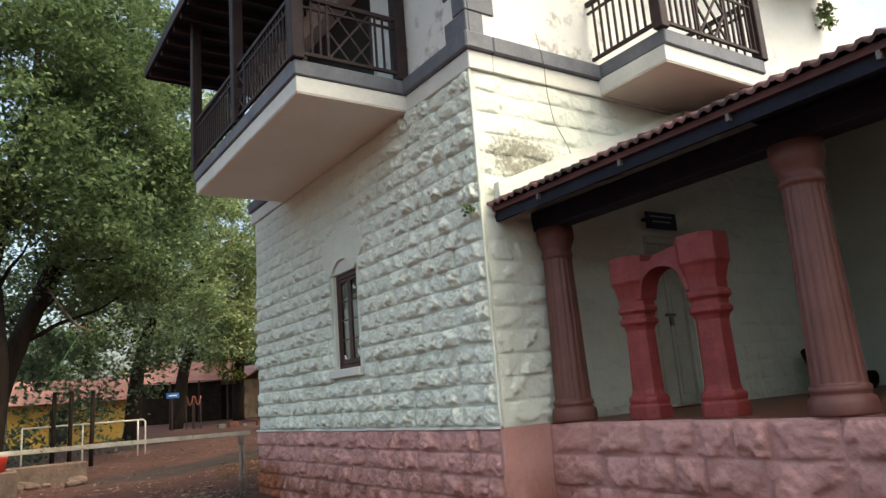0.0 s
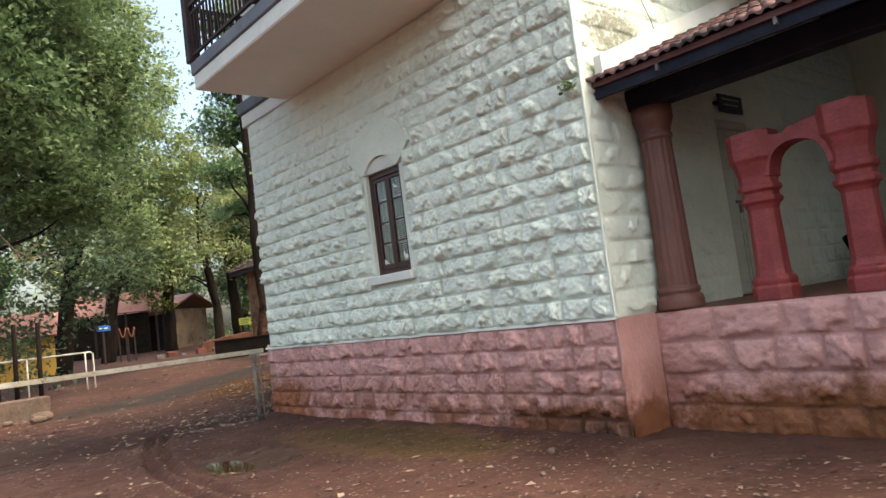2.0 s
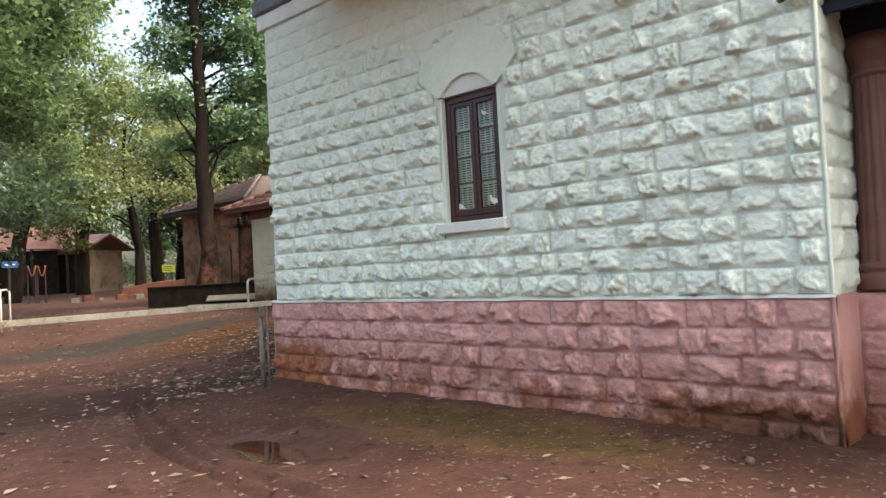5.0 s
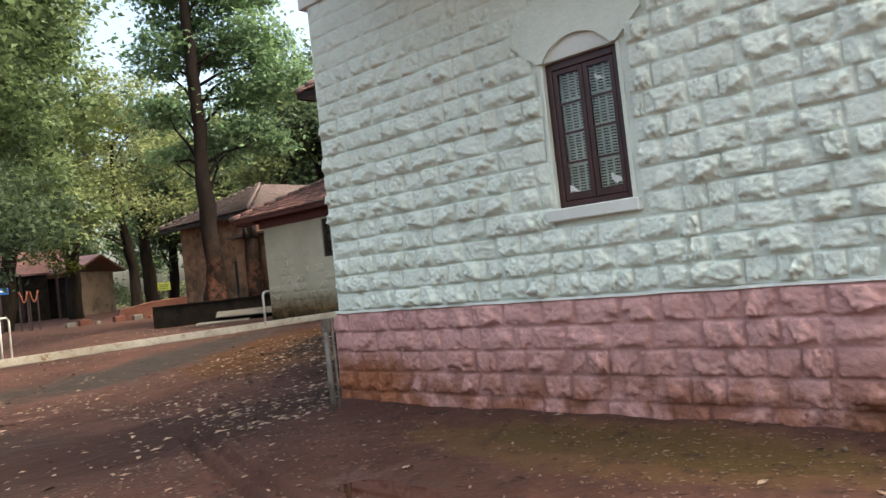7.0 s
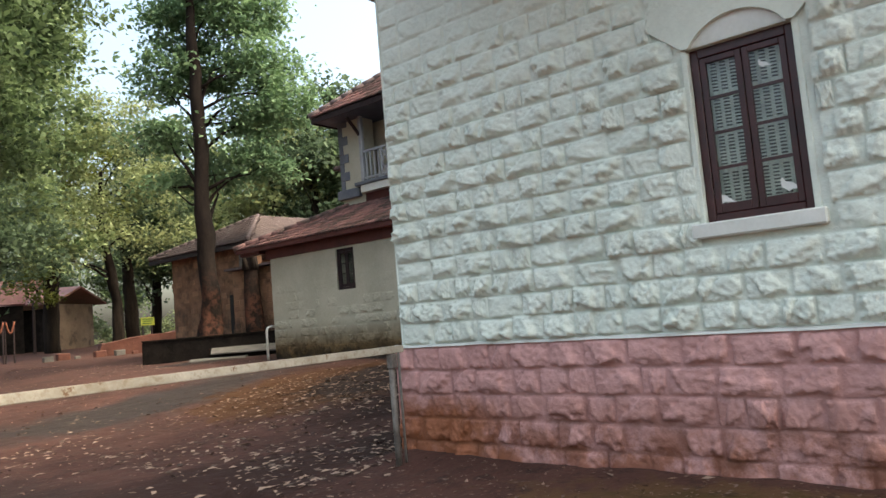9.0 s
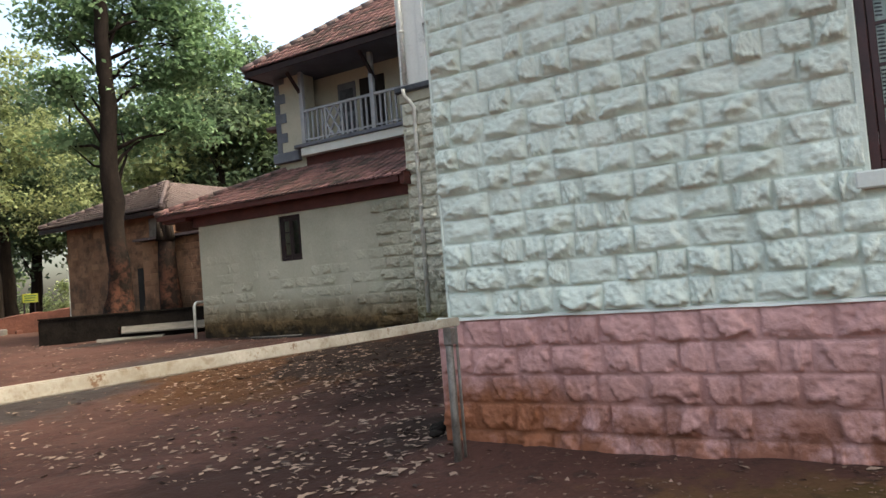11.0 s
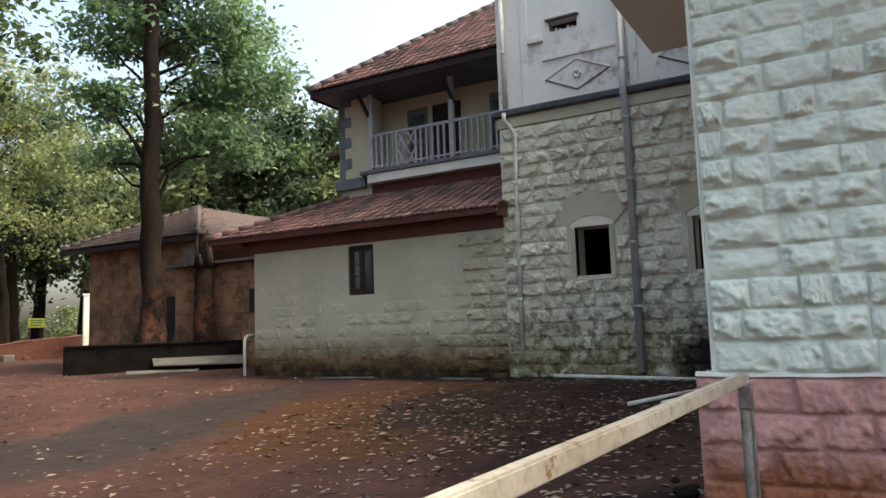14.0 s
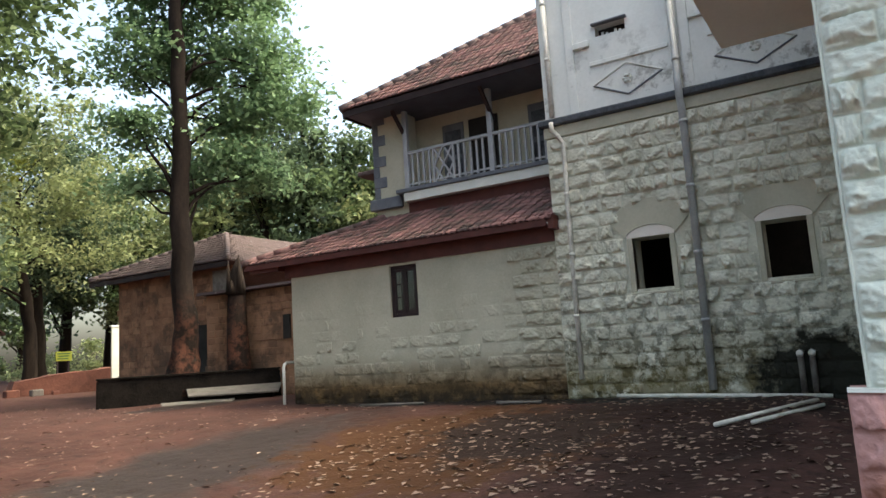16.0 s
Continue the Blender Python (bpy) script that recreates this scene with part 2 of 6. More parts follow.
# near black: interior shade put into the colour of rooms and openings
BLACKROOM = material("painted_dark_interior", (0.012, 0.011, 0.010), (0.03, 0.027, 0.025), 2.0, 0.9, 0.1, 20)
FLOORRED = material("red_oxide_floor", (0.10, 0.040, 0.028), (0.18, 0.075, 0.05), 2.0, 0.5, 0.1, 30)
LACE = material("lace_curtain", (0.30, 0.32, 0.28), (0.52, 0.54, 0.48), 8.0, 0.9, 0.2, 90)
PAPER = material("torn_white_sticker", (0.66, 0.66, 0.62), (0.80, 0.80, 0.76), 8.0, 0.8, 0.0, 60)
SIGNBLUE = material("navy_enamel_sign", (0.010, 0.014, 0.035), (0.022, 0.028, 0.06), 4.0, 0.4, 0.0, 40)
SKYBLUE = material("bright_blue_sign", (0.015, 0.09, 0.32), (0.02, 0.13, 0.42), 4.0, 0.4, 0.0, 40)
YELLOW = material("yellow_sign_paint", (0.26, 0.27, 0.02), (0.36, 0.375, 0.04), 3.0, 0.45, 0.0, 40)
GREENDARK = material("dark_green_lettering", (0.02, 0.08, 0.02), (0.04, 0.12, 0.03), 3.0, 0.5, 0.0, 40)
DOORPAINT = material("pale_green_door_paint", (0.36, 0.38, 0.33), (0.50, 0.52, 0.46), 2.0, 0.55, 0.08, 30)
TINROOF = material("faded_red_sheet_roof", (0.20, 0.085, 0.07), (0.36, 0.17, 0.14), 0.8, 0.6, 0.2, 12)
MUDWALL = material("buff_mud_wall", (0.13, 0.092, 0.065), (0.26, 0.19, 0.14), 0.9, 0.9, 0.3, 12)
stained(MUDWALL, (0.045, 0.035, 0.028), 0.50, 0.62, 0.8, 50, 60, 0.8)
KERB = material("brown_kerb_masonry", (0.055, 0.036, 0.027), (0.16, 0.11, 0.085), 2.5, 0.9, 0.7, 16)
OCHRE = material("yellow_ochre_wall", (0.42, 0.25, 0.05), (0.60, 0.38, 0.09), 0.9, 0.8, 0.2, 12)
REDEARTH = material("red_earth_bank", (0.070, 0.027, 0.020), (0.135, 0.052, 0.036), 1.5, 0.95, 0.8, 12)
ORANGE = material("orange_marigold", (0.13, 0.036, 0.018), (0.22, 0.075, 0.04), 9.0, 0.8, 0.3, 50)
REDPLASTIC = material("red_plastic", (0.45, 0.03, 0.02), (0.60, 0.06, 0.04), 5.0, 0.4, 0.0, 40)
LITTER = material("dry_leaf", (0.030, 0.017, 0.012), (0.260, 0.185, 0.140), 3.0, 0.75, 0.2, 60, island=0.9)
LITTERDARK = material("brown_leaf_crumb", (0.018, 0.010, 0.008), (0.13, 0.085, 0.066), 3.0, 0.8, 0.2, 60, island=0.9)
PEBBLE = material("mud_pebble", (0.10, 0.05, 0.035), (0.26, 0.17, 0.13), 5.0, 0.85, 0.4, 40, island=0.4)


def leafy(name, dark, light):
    m = material(name, dark, light, 0.45, 0.62, 0.0, 9, island=0.5, spec=0.22)
    sh = m.node_tree.nodes["Principled BSDF"]
    tr = m.node_tree.nodes.new("ShaderNodeBsdfTranslucent")
    mix = m.node_tree.nodes.new("ShaderNodeMixShader")
    mix.inputs["Fac"].default_value = 0.42
    m.node_tree.links.new(m.node_tree.nodes[m["ramp"]].outputs["Color"], tr.inputs["Color"])
    m.node_tree.links.new(sh.outputs[0], mix.inputs[1])
    m.node_tree.links.new(tr.outputs[0], mix.inputs[2])
    m.node_tree.links.new(mix.outputs[0], m.node_tree.nodes["Material Output"].inputs["Surface"])
    return m


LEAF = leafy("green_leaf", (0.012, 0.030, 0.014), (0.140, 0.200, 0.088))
# lighter copy of the green leaf, with sunlight painted into its colour
LEAFSUN = leafy("painted_sun_green_leaf", (0.058, 0.100, 0.040), (0.270, 0.340, 0.160))
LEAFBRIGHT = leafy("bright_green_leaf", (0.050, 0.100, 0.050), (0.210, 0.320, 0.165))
# pale leaves, raised further to paint in the haze of distance
LEAFPALE = leafy("hazed_pale_green_leaf", (0.095, 0.130, 0.060), (0.300, 0.345, 0.165))
# deep green, its light end lifted for the haze over far woods
LEAFDARK = leafy("hazed_deep_green_leaf", (0.018, 0.036, 0.022), (0.115, 0.165, 0.092))
LEAFYELLOW = leafy("yellow_green_leaf", (0.045, 0.062, 0.014), (0.16, 0.175, 0.035))

GLASS = bpy.data.materials.new("window_glass")
GLASS.use_nodes = True
gs = GLASS.node_tree.nodes["Principled BSDF"]
gs.inputs["Transmission Weight"].default_value, gs.inputs["Roughness"].default_value, gs.inputs["IOR"].default_value = 1.0, 0.03, 1.35
gs.inputs["Base Color"].default_value = (0.9, 0.93, 0.9, 1)
WATER = bpy.data.materials.new("puddle_water")
WATER.use_nodes = True
ws = WATER.node_tree.nodes["Principled BSDF"]
ws.inputs["Base Color"].default_value, ws.inputs["Roughness"].default_value, ws.inputs["IOR"].default_value = (0.040, 0.017, 0.011, 1), 0.03, 1.33

# the ground: red mud, drier and wetter, with a grey track, mossy patches and painted court shade
MUD = material("red_mud_ground", (0.031, 0.0130, 0.0098), (0.080, 0.0370, 0.0285), 0.55, 0.85, 1.0, 18, spec=0.2)
patched(MUD, (0.028, 0.0205, 0.0185), (6.0, 21.8, 0.3), (6.0, 2.6, 3), 0.40, 0.70, 1.2, 0.6)
patched(MUD, (0.030, 0.0165, 0.0135), (1.2, 16.0, 0.1), (2.0, 5.0, 3), 0.45, 0.75, 1.0, 0.85)
patched(MUD, (0.050, 0.019, 0.006), (8.6, 18.6, 0.4), (3.6, 2.0, 3), 0.45, 0.62, 1.2, 0.55)
patched(MUD, (0.018, 0.009, 0.0065), (10.2, 15.8, 0.5), (1.7, 3.6, 3), 0.44, 0.66, 1.4, 0.85)
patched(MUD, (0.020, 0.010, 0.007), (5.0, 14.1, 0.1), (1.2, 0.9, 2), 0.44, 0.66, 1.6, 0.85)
patched(MUD, (0.072, 0.038, 0.018), (3.85, 9.2, 0.05), (0.95, 3.3, 2), 0.38, 0.54, 3.0, 0.8)
patched(MUD, (0.055, 0.034, 0.012), (3.95, 9.0, 0.05), (0.75, 3.4, 2), 0.56, 0.66, 4.0, 0.9)
patched(MUD, (0.050, 0.022, 0.016), (2.6, 10.2, 0.0), (0.9, 1.5, 2), 0.45, 0.6, 1.8, 0.3)
patched(MUD, (0.055, 0.028, 0.022), (4.3, 5.2, 0.0), (1.4, 1.2, 2), 0.45, 0.65, 1.8, 0.55)
stained(MUD, (0.018, 0.010, 0.008), 0.54, 0.66, 3.5, 50, 60, 0.75)
stained(MUD, (0.115, 0.062, 0.045), 0.60, 0.70, 9.0, 50, 60, 0.55)
# court mud darkened to paint in the shade of house and trees
patched(MUD, (0.020, 0.0085, 0.0060), (8.2, 15.6, 0.3), (3.9, 2.3, 3), 0.40, 0.66, 1.3, 0.9)
patched(MUD, (0.016, 0.010, 0.008), (12.0, 28.6, 0.4), (3.0, 1.5, 2), 0.42, 0.58, 2.0, 0.6)
# dark patch painting the deep house shade beyond the wall corner
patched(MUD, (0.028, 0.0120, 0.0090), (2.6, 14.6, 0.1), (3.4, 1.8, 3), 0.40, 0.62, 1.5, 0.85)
# mossy court patches, their colours lowered for the shade there
patched(MUD, (0.052, 0.0205, 0.0058), (7.7, 18.6, 0.4), (3.4, 3.3, 3), 0.42, 0.56, 1.9, 0.8)
patched(MUD, (0.017, 0.0078, 0.0045), (8.4, 17.6, 0.4), (3.0, 2.4, 3), 0.56, 0.66, 2.6, 0.8)

# near-black strip of ground along the foot of tower and lean-to
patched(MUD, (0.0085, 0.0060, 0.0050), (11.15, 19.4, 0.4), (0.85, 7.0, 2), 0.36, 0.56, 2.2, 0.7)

# ---- building blocks ----
UP = Vector((0, 0, 1))


def mesh_object(name, verts, faces, mat, parent=None, smooth=False, label=""):
    me = bpy.data.meshes.new(name)
    me.from_pydata([tuple(v) for v in verts], [], faces)
    me.materials.append(mat)
    if smooth:
        me.polygons.foreach_set("use_smooth", [True] * len(me.polygons))
    ob = new(name, me)
    ob.parent = parent
    return tagged(ob, label) if label else ob


def part(name, bm, mat, parent=None, label="", smooth=False):
    bmesh.ops.recalc_face_normals(bm, faces=bm.faces)
    me = bpy.data.meshes.new(name)
    bm.to_mesh(me)
    bm.free()
    me.materials.append(mat)
    if smooth:
        me.polygons.foreach_set("use_smooth", [True] * len(me.polygons))
    ob = new(name, me)
    ob.parent = parent
    return tagged(ob, label) if label else ob


def holder(name, label, category, group="", kind="", at=(0, 0, 0)):
    ob = new(name)
    ob.location = at
    return tagged(ob, label, category, group, kind)


def box(bm, x0, x1, y0, y1, z0, z1, bevel=0.0):
    vs = [bm.verts.new((x, y, z)) for x in (x0, x1) for y in (y0, y1) for z in (z0, z1)]
    fs = [bm.faces.new([vs[i] for i in q]) for q in ((0, 1, 3, 2), (4, 6, 7, 5), (0, 4, 5, 1), (2, 3, 7, 6), (0, 2, 6, 4), (1, 5, 7, 3))]
    if bevel:
        bmesh.ops.bevel(bm, geom=list({e for f in fs for e in f.edges}), offset=bevel, segments=1, affect="EDGES", profile=0.5)
    return bm


def boxes(name, mat, parent, *spans, bevel=0.0, label=""):
    bm = bmesh.new()
    for s in spans:
        box(bm, *s, bevel=bevel)
    return part(name, bm, mat, parent, label)


def tube(bm, points, radii, n=10, wobble=0.0, seed=0, cap=True):
    """A tapered round limb through the points."""
    rings = []
    pts = [Vector(p) for p in points]
    for i, p in enumerate(pts):
        way = (pts[min(i + 1, len(pts) - 1)] - pts[max(i - 1, 0)]).normalized()
        side = way.orthogonal() if i == 0 else (side - way * side.dot(way))
        side = side.normalized()
        other = way.cross(side)
        ring = []
        for k in range(n):
            a = 2 * math.pi * k / n
            r = radii[i] * (1 + wobble * noise.noise(Vector((k * 1.7 + seed, i * 0.55, seed * 3.1))))
            ring.append(bm.verts.new(p + (side * math.cos(a) + other * math.sin(a)) * r))
        rings.append(ring)
    for a, b in zip(rings, rings[1:]):
        for k in range(n):
            bm.faces.new((a[k], a[(k + 1) % n], b[(k + 1) % n], b[k]))
    if cap:
        bm.faces.new(rings[0][::-1])
        bm.faces.new(rings[-1])
    return bm


def turned(bm, at, profile, n=24, flutes=0, depth=0.0, fluted=(0, 0)):
    """A turned solid: profile rows of (radius, z); flutes are cut between the two heights."""
    rings = []
    for r, z in profile:
        ring = []
        for k in range(n):
            a = 2 * math.pi * k / n
            cut = depth * abs(math.cos(a * flutes / 2)) ** 0.6 if flutes and fluted[0] <= z <= fluted[1] else 0
            ring.append(bm.verts.new((at[0] + (r - depth * bool(cut) + cut) * math.cos(a), at[1] + (r - depth * bool(cut) + cut) * math.sin(a), z)))
        rings.append(ring)
    for a, b in zip(rings, rings[1:]):
        for k in range(n):
            bm.faces.new((a[k], a[(k + 1) % n], b[(k + 1) % n], b[k]))
    bm.faces.new(rings[0][::-1])
    bm.faces.new(rings[-1])
    return bm


def prism(bm, outline, origin, u, v, w, depth):
    """A flat outline in the plane (u, v), thickened by depth along w."""
    o, u, v, w = Vector(origin), Vector(u), Vector(v), Vector(w)
    a = [bm.verts.new(o + u * p[0] + v * p[1]) for p in outline]
    b = [bm.verts.new(o + u * p[0] + v * p[1] + w * depth) for p in outline]
    n = len(outline)
    bm.faces.new(a[::-1])
    bm.faces.new(b)
    for k in range(n):
        bm.faces.new((a[k], a[(k + 1) % n], b[(k + 1) % n], b[k]))
    return bm


# ---- the ground ----


def step(v):
    v = min(1.0, max(0.0, v))
    return v * v * (3 - 2 * v)


def ground_z(x, y):
    z = 0.60 * step((x - 3.6) / 7.2) * step((y - 11.6) / 3.0) + 0.30 * step((y - 17) / 16) * (1 - step((x - 2.5) / 8.0)) + 0.75 * step((y - 32) / 40)
    if y < 14.2:
        z += 0.09 * math.exp(-abs(x - 4.6) / 0.45) * step((y - 4.5) / 2) * step((14.2 - y) / 1.0)
    near = max(0.0, 1 - (abs(x) + abs(y - 12)) / 60)
    z += near * (0.04 * noise.noise(Vector((x * 0.5, y * 0.5, 3))) + 0.028 * noise.noise(Vector((x * 1.9, y * 1.9, 7))) + 0.014 * noise.noise(Vector((x * 6, y * 6, 1))))
    z -= 0.10 * math.exp(-((x - 2.42) / 0.36) ** 2 - ((y - 10.30) / 0.85) ** 2)
    # the wheel rut that curves past the puddle
    if 7.6 < y < 15.0 and 0.5 < x < 4.0:
        q = y - 9.83
        d = x - 1.56 - 0.13 * q - 0.036 * q * q
        fade = step((y - 7.6) / 1.2) * step((15.0 - y) / 1.2)
        z += fade * (-0.085 * math.exp(-(d / 0.065) ** 2) - 0.070 * math.exp(-((d - 0.20) / 0.065) ** 2) + 0.045 * math.exp(-((d - 0.10) / 0.05) ** 2) + 0.035 * math.exp(-((d + 0.13) / 0.06) ** 2) + 0.025 * math.exp(-((d - 0.33) / 0.06) ** 2))
    return z


def spread(lo, a, b, hi, fine_n, grow):
    out = list(np.linspace(a, b, fine_n))
    s = (b - a) / fine_n
    left, right, st = a, b, s
    while left > lo or right < hi:
        st *= grow
        left, right = left - st, right + st
        if left > lo - st:
            out.insert(0, left)
        if right < hi + st:
            out.append(right)
    return out


gx, gy = spread(-900, -4, 12, 900, 300, 1.16), spread(-900, 1, 26, 900, 420, 1.16)
gverts = [(x, y, ground_z(x, y)) for y in gy for x in gx]
nx = len(gx)
gfaces = [(j * nx + i, j * nx + i + 1, (j + 1) * nx + i + 1, (j + 1) * nx + i) for j in range(len(gy) - 1) for i in range(nx - 1)]
tagged(mesh_object("ground", gverts, gfaces, MUD, smooth=True), "damp red mud ground strewn with dry leaves, court shade painted in", "ground", kind="structure")

bm = bmesh.new()
LEVEL = ground_z(2.42, 10.35) + 0.034
ring = []
for k in range(72):
    a = 2 * math.pi * k / 72
    r = 0.1
    while r < 1.25 and ground_z(2.42 + 0.5 * r * math.cos(a), 10.30 + r * math.sin(a)) < LEVEL + 0.003:
        r += 0.02
    ring.append(bm.verts.new((2.42 + 0.5 * r * math.cos(a), 10.30 + r * math.sin(a), LEVEL)))
bm.faces.new(ring)
tagged(part("water", bm, WATER), "shallow brown puddle lying in the mud", "puddle", kind="structure")

# ---- rock-faced masonry ----


def stone_mesh(seed, nu=24, nv=15):
    """One rock-faced block, a unit face 1 wide, 1 high and 1 proud: a split face of a few planes that breaks off steeply in a ragged line before the joint, with bites out of its rim."""
    rnd = random.Random(seed)
    asp = 1.6
    lumps = []
    for k in range(rnd.choice((1, 2, 2, 3))):
        # a lump: one or two large tipped planes, hewn away towards its own ragged rim; flat above, undercut below
        planes = [(rnd.uniform(-1.0, 1.0), rnd.uniform(-0.9, 0.3), rnd.uniform(0.75, 1.2)) for _ in range(rnd.choice((2, 3)))]
        cu, cv = (rnd.uniform(-0.1, 0.1), 0.0) if k == 0 else (rnd.choice((-0.3, 0.3)) + rnd.uniform(-0.1, 0.1), rnd.uniform(-0.25, 0.2))
        size = 1.0 if k == 0 else rnd.uniform(0.45, 0.75)
        slopes = []
        for a0, lo, hi in ((0.0, 2.5, 14.0), (math.pi, 2.5, 14.0), (math.pi / 2, 0.9, 3.0), (-math.pi / 2, 3.0, 12.0)):
            for _ in range(rnd.choice((1, 2, 2))):
                t = a0 + rnd.uniform(-0.7, 0.7)
                slopes.append((math.cos(t), math.sin(t), rnd.uniform(lo, hi), size * (rnd.uniform(0.18, 0.42) if abs(math.sin(a0)) < 0.5 else rnd.uniform(0.28, 0.52))))
        lumps.append((cu, cv, planes, slopes))
    low, tip = rnd.uniform(0.30, 0.58), (rnd.uniform(-0.3, 0.3), rnd.uniform(-0.35, 0.2))
    edge = rnd.uniform(0.41, 0.475), rnd.uniform(0.43, 0.485)
    # bites: shallow bowls struck out of the edge
    bites = []
    for _ in range(rnd.choice((0, 1, 1, 2, 3))):
        q = rnd.uniform(-0.45, 0.45)
        c = rnd.choice(((0.5, q), (-0.5, q), (q, -0.5), (q, -0.5), (q, 0.5)))
        bites.append((c[0], c[1], rnd.uniform(0.16, 0.45), rnd.uniform(0.2, 0.6)))
    us = [-0.5, -0.47] + list(np.linspace(-0.435, 0.435, nu - 3)) + [0.47, 0.5]
    vs = [-0.5, -0.455] + list(np.linspace(-0.41, 0.41, nv - 3)) + [0.455, 0.5]
    nu, nv = len(us) - 1, len(vs) - 1
    verts, faces = [], []
    for j in range(nv + 1):
        for i in range(nu + 1):
            u, v = us[i], vs[j]
            rim = min(i, nu - i, j, nv - j)
            if rim > 1:
                u, v = u + rnd.uniform(-0.016, 0.016), v + rnd.uniform(-0.024, 0.024)
            wu = u + 0.070 * noise.noise(Vector((v * 6 + seed, u * 4, seed * 1.3))) + 0.020 * noise.noise(Vector((v * 15 + seed, u * 13, seed * 0.7)))
            wv = v + 0.105 * noise.noise(Vector((u * 7, v * 4 + seed, seed * 2.3))) + 0.030 * noise.noise(Vector((u * 19, v * 9 + seed, seed * 0.9)))
            d = low + tip[0] * wu + tip[1] * wv - 9 * max(0.0, abs(wu) - edge[0], 0.7 * (abs(wv) - edge[1]))
            for cu, cv, planes, slopes in lumps:
                e = min(top + gu * (wu - cu) + gv * (wv - cv) for gu, gv, top in planes)
                for ca, sa, sl, reach in slopes:
                    e = min(e, 0.9 - sl * (ca * (wu - cu) + sa * (wv - cv) - reach + 0.05))
                d = max(d, e)
            for bu, bv, br, deep in bites:
                r = math.hypot((wu - bu) * asp, wv - bv) / br
                if r < 1:
                    d = min(d, deep + (1.05 - deep) * r ** 3)
            d += 0.26 * (0.3 - abs(noise.noise(Vector((u * 6.5 + seed * 5.3, v * 4.6, seed * 1.7))))) + 0.16 * noise.noise(Vector((u * 14, v * 10 + seed, seed * 2.1)))
            d = max(0.20 + 0.05 * noise.noise(Vector((u * 9, v * 9, seed))), min(1.3, d))
            if rim < 2:
                d = 0.20
            verts.append((u, d, v))
    w = nu + 1
    for j in range(nv):
        for i in range(nu):
            a = j * w + i
            faces.append((a, a + w, a + w + 1, a + 1))
    me = bpy.data.meshes.new("stone")
    me.from_pydata(verts, [], faces)
    me.polygons.foreach_set("use_smooth", [True] * len(me.polygons))
    return me


STONE_SHAPES = {}


def stones_for(mat):
    if mat.name not in STONE_SHAPES:
        STONE_SHAPES[mat.name] = [stone_mesh(s) for s in range(40)]
        for me in STONE_SHAPES[mat.name]:
            me.materials.append(mat)
    return STONE_SHAPES[mat.name]


def courses(parent, origin, n, length, z0, z1, rows, mat, proud=0.05, mean=0.38, skip=None, near=None, seed=1, joint=-0.002):
    """Lays rock-faced stones on a wall from z0 to z1. origin: the low corner; n: the way out; stones run along n x z.
    skip(s, z): no stone here; proud may be a function of (s, z). near(s): whether the stones are parts of their own."""
    rnd = random.Random(seed)
    n = Vector(n)
    u = n.cross(UP)
    shapes = stones_for(mat)
    verts, faces = [], []
    h = (z1 - z0) / rows
    for r in range(rows):
        s, first = 0.0, True
        while s < length:
            w = mean * (rnd.uniform(0.5, 1.2) if first else rnd.uniform(0.62, 1.5))
            first = False
            a, b = max(0.0, s), min(length, s + w)
            s += w
            if length - b < 0.14:
                b = length
                s = length
            if b - a < 0.06:
                continue
            zc = z0 + (r + 0.5) * h
            if skip:
                # trim the block to the clear stretch
                clear = [q for q in np.linspace(a + 0.01, b - 0.01, 9) if not skip(q, zc)]
                if len(clear) < 3:
                    continue
                a, b = max(a, clear[0] - 0.02), min(b, clear[-1] + 0.02)
            p = proud((a + b) / 2, zc) if callable(proud) else proud
            p *= rnd.uniform(0.65, 1.35)
            me = rnd.choice(shapes)
            c = Vector(origin) + u * ((a + b) / 2)
            m = Matrix.Identity(4)
            for k in range(3):
                m[k][0] = u[k] * (b - a - joint)
                m[k][1] = n[k] * p
            m[2][2] = (h - joint) * rnd.uniform(0.97, 1.02)
            m.translation = (c.x, c.y, zc + rnd.uniform(-0.007, 0.007))
            m = m @ Matrix.Rotation(radians(rnd.uniform(-1.3, 1.3)), 4, "Y")
            if near is None or near((a + b) / 2, zc):
                ob = new("stone", me)
                ob.parent = parent
                ob.matrix_basis = m
            else:
                base = len(verts)
                verts.extend(tuple(m @ v.co) for v in me.vertices)
                faces.extend(tuple(base + i for i in f.vertices) for f in me.polygons)
    if verts:
        rest = mesh_object("stonework", verts, faces, mat, parent, True)
        tagged(rest, kind="stuff")


# ---- clay tile roofs ----


def tile_mesh(mat, width=0.25, length=0.36):
    xs = np.linspace(-0.5, 0.5, 9)
    prof = [0.016 + 0.020 * math.sin(2 * math.pi * (x * 2 + 0.1)) + (0.014 if x > 0.36 else 0) for x in xs]
    verts, faces = [], []
    for y, dz in ((0.0, 0.030), (0.0, 0.012), (length, 0.0)):
        verts.extend((x * width, y, p + dz if y or dz > 0.02 else p + dz - 0.014) for x, p in zip(xs, prof))
    n = len(xs)
    for i in range(n - 1):
        faces.append((i, i + 1, 2 * n + i + 1, 2 * n + i))
        faces.append((i + 1, i, n + i, n + i + 1))
    me = bpy.data.meshes.new("tile")
    me.from_pydata(verts, [], faces)
    me.polygons.foreach_set("use_smooth", [True] * len(me.polygons))
    me.materials.append(mat)
    return me


TILE_RED, TILE_OLD = tile_mesh(TILE), tile_mesh(OLDTILE)


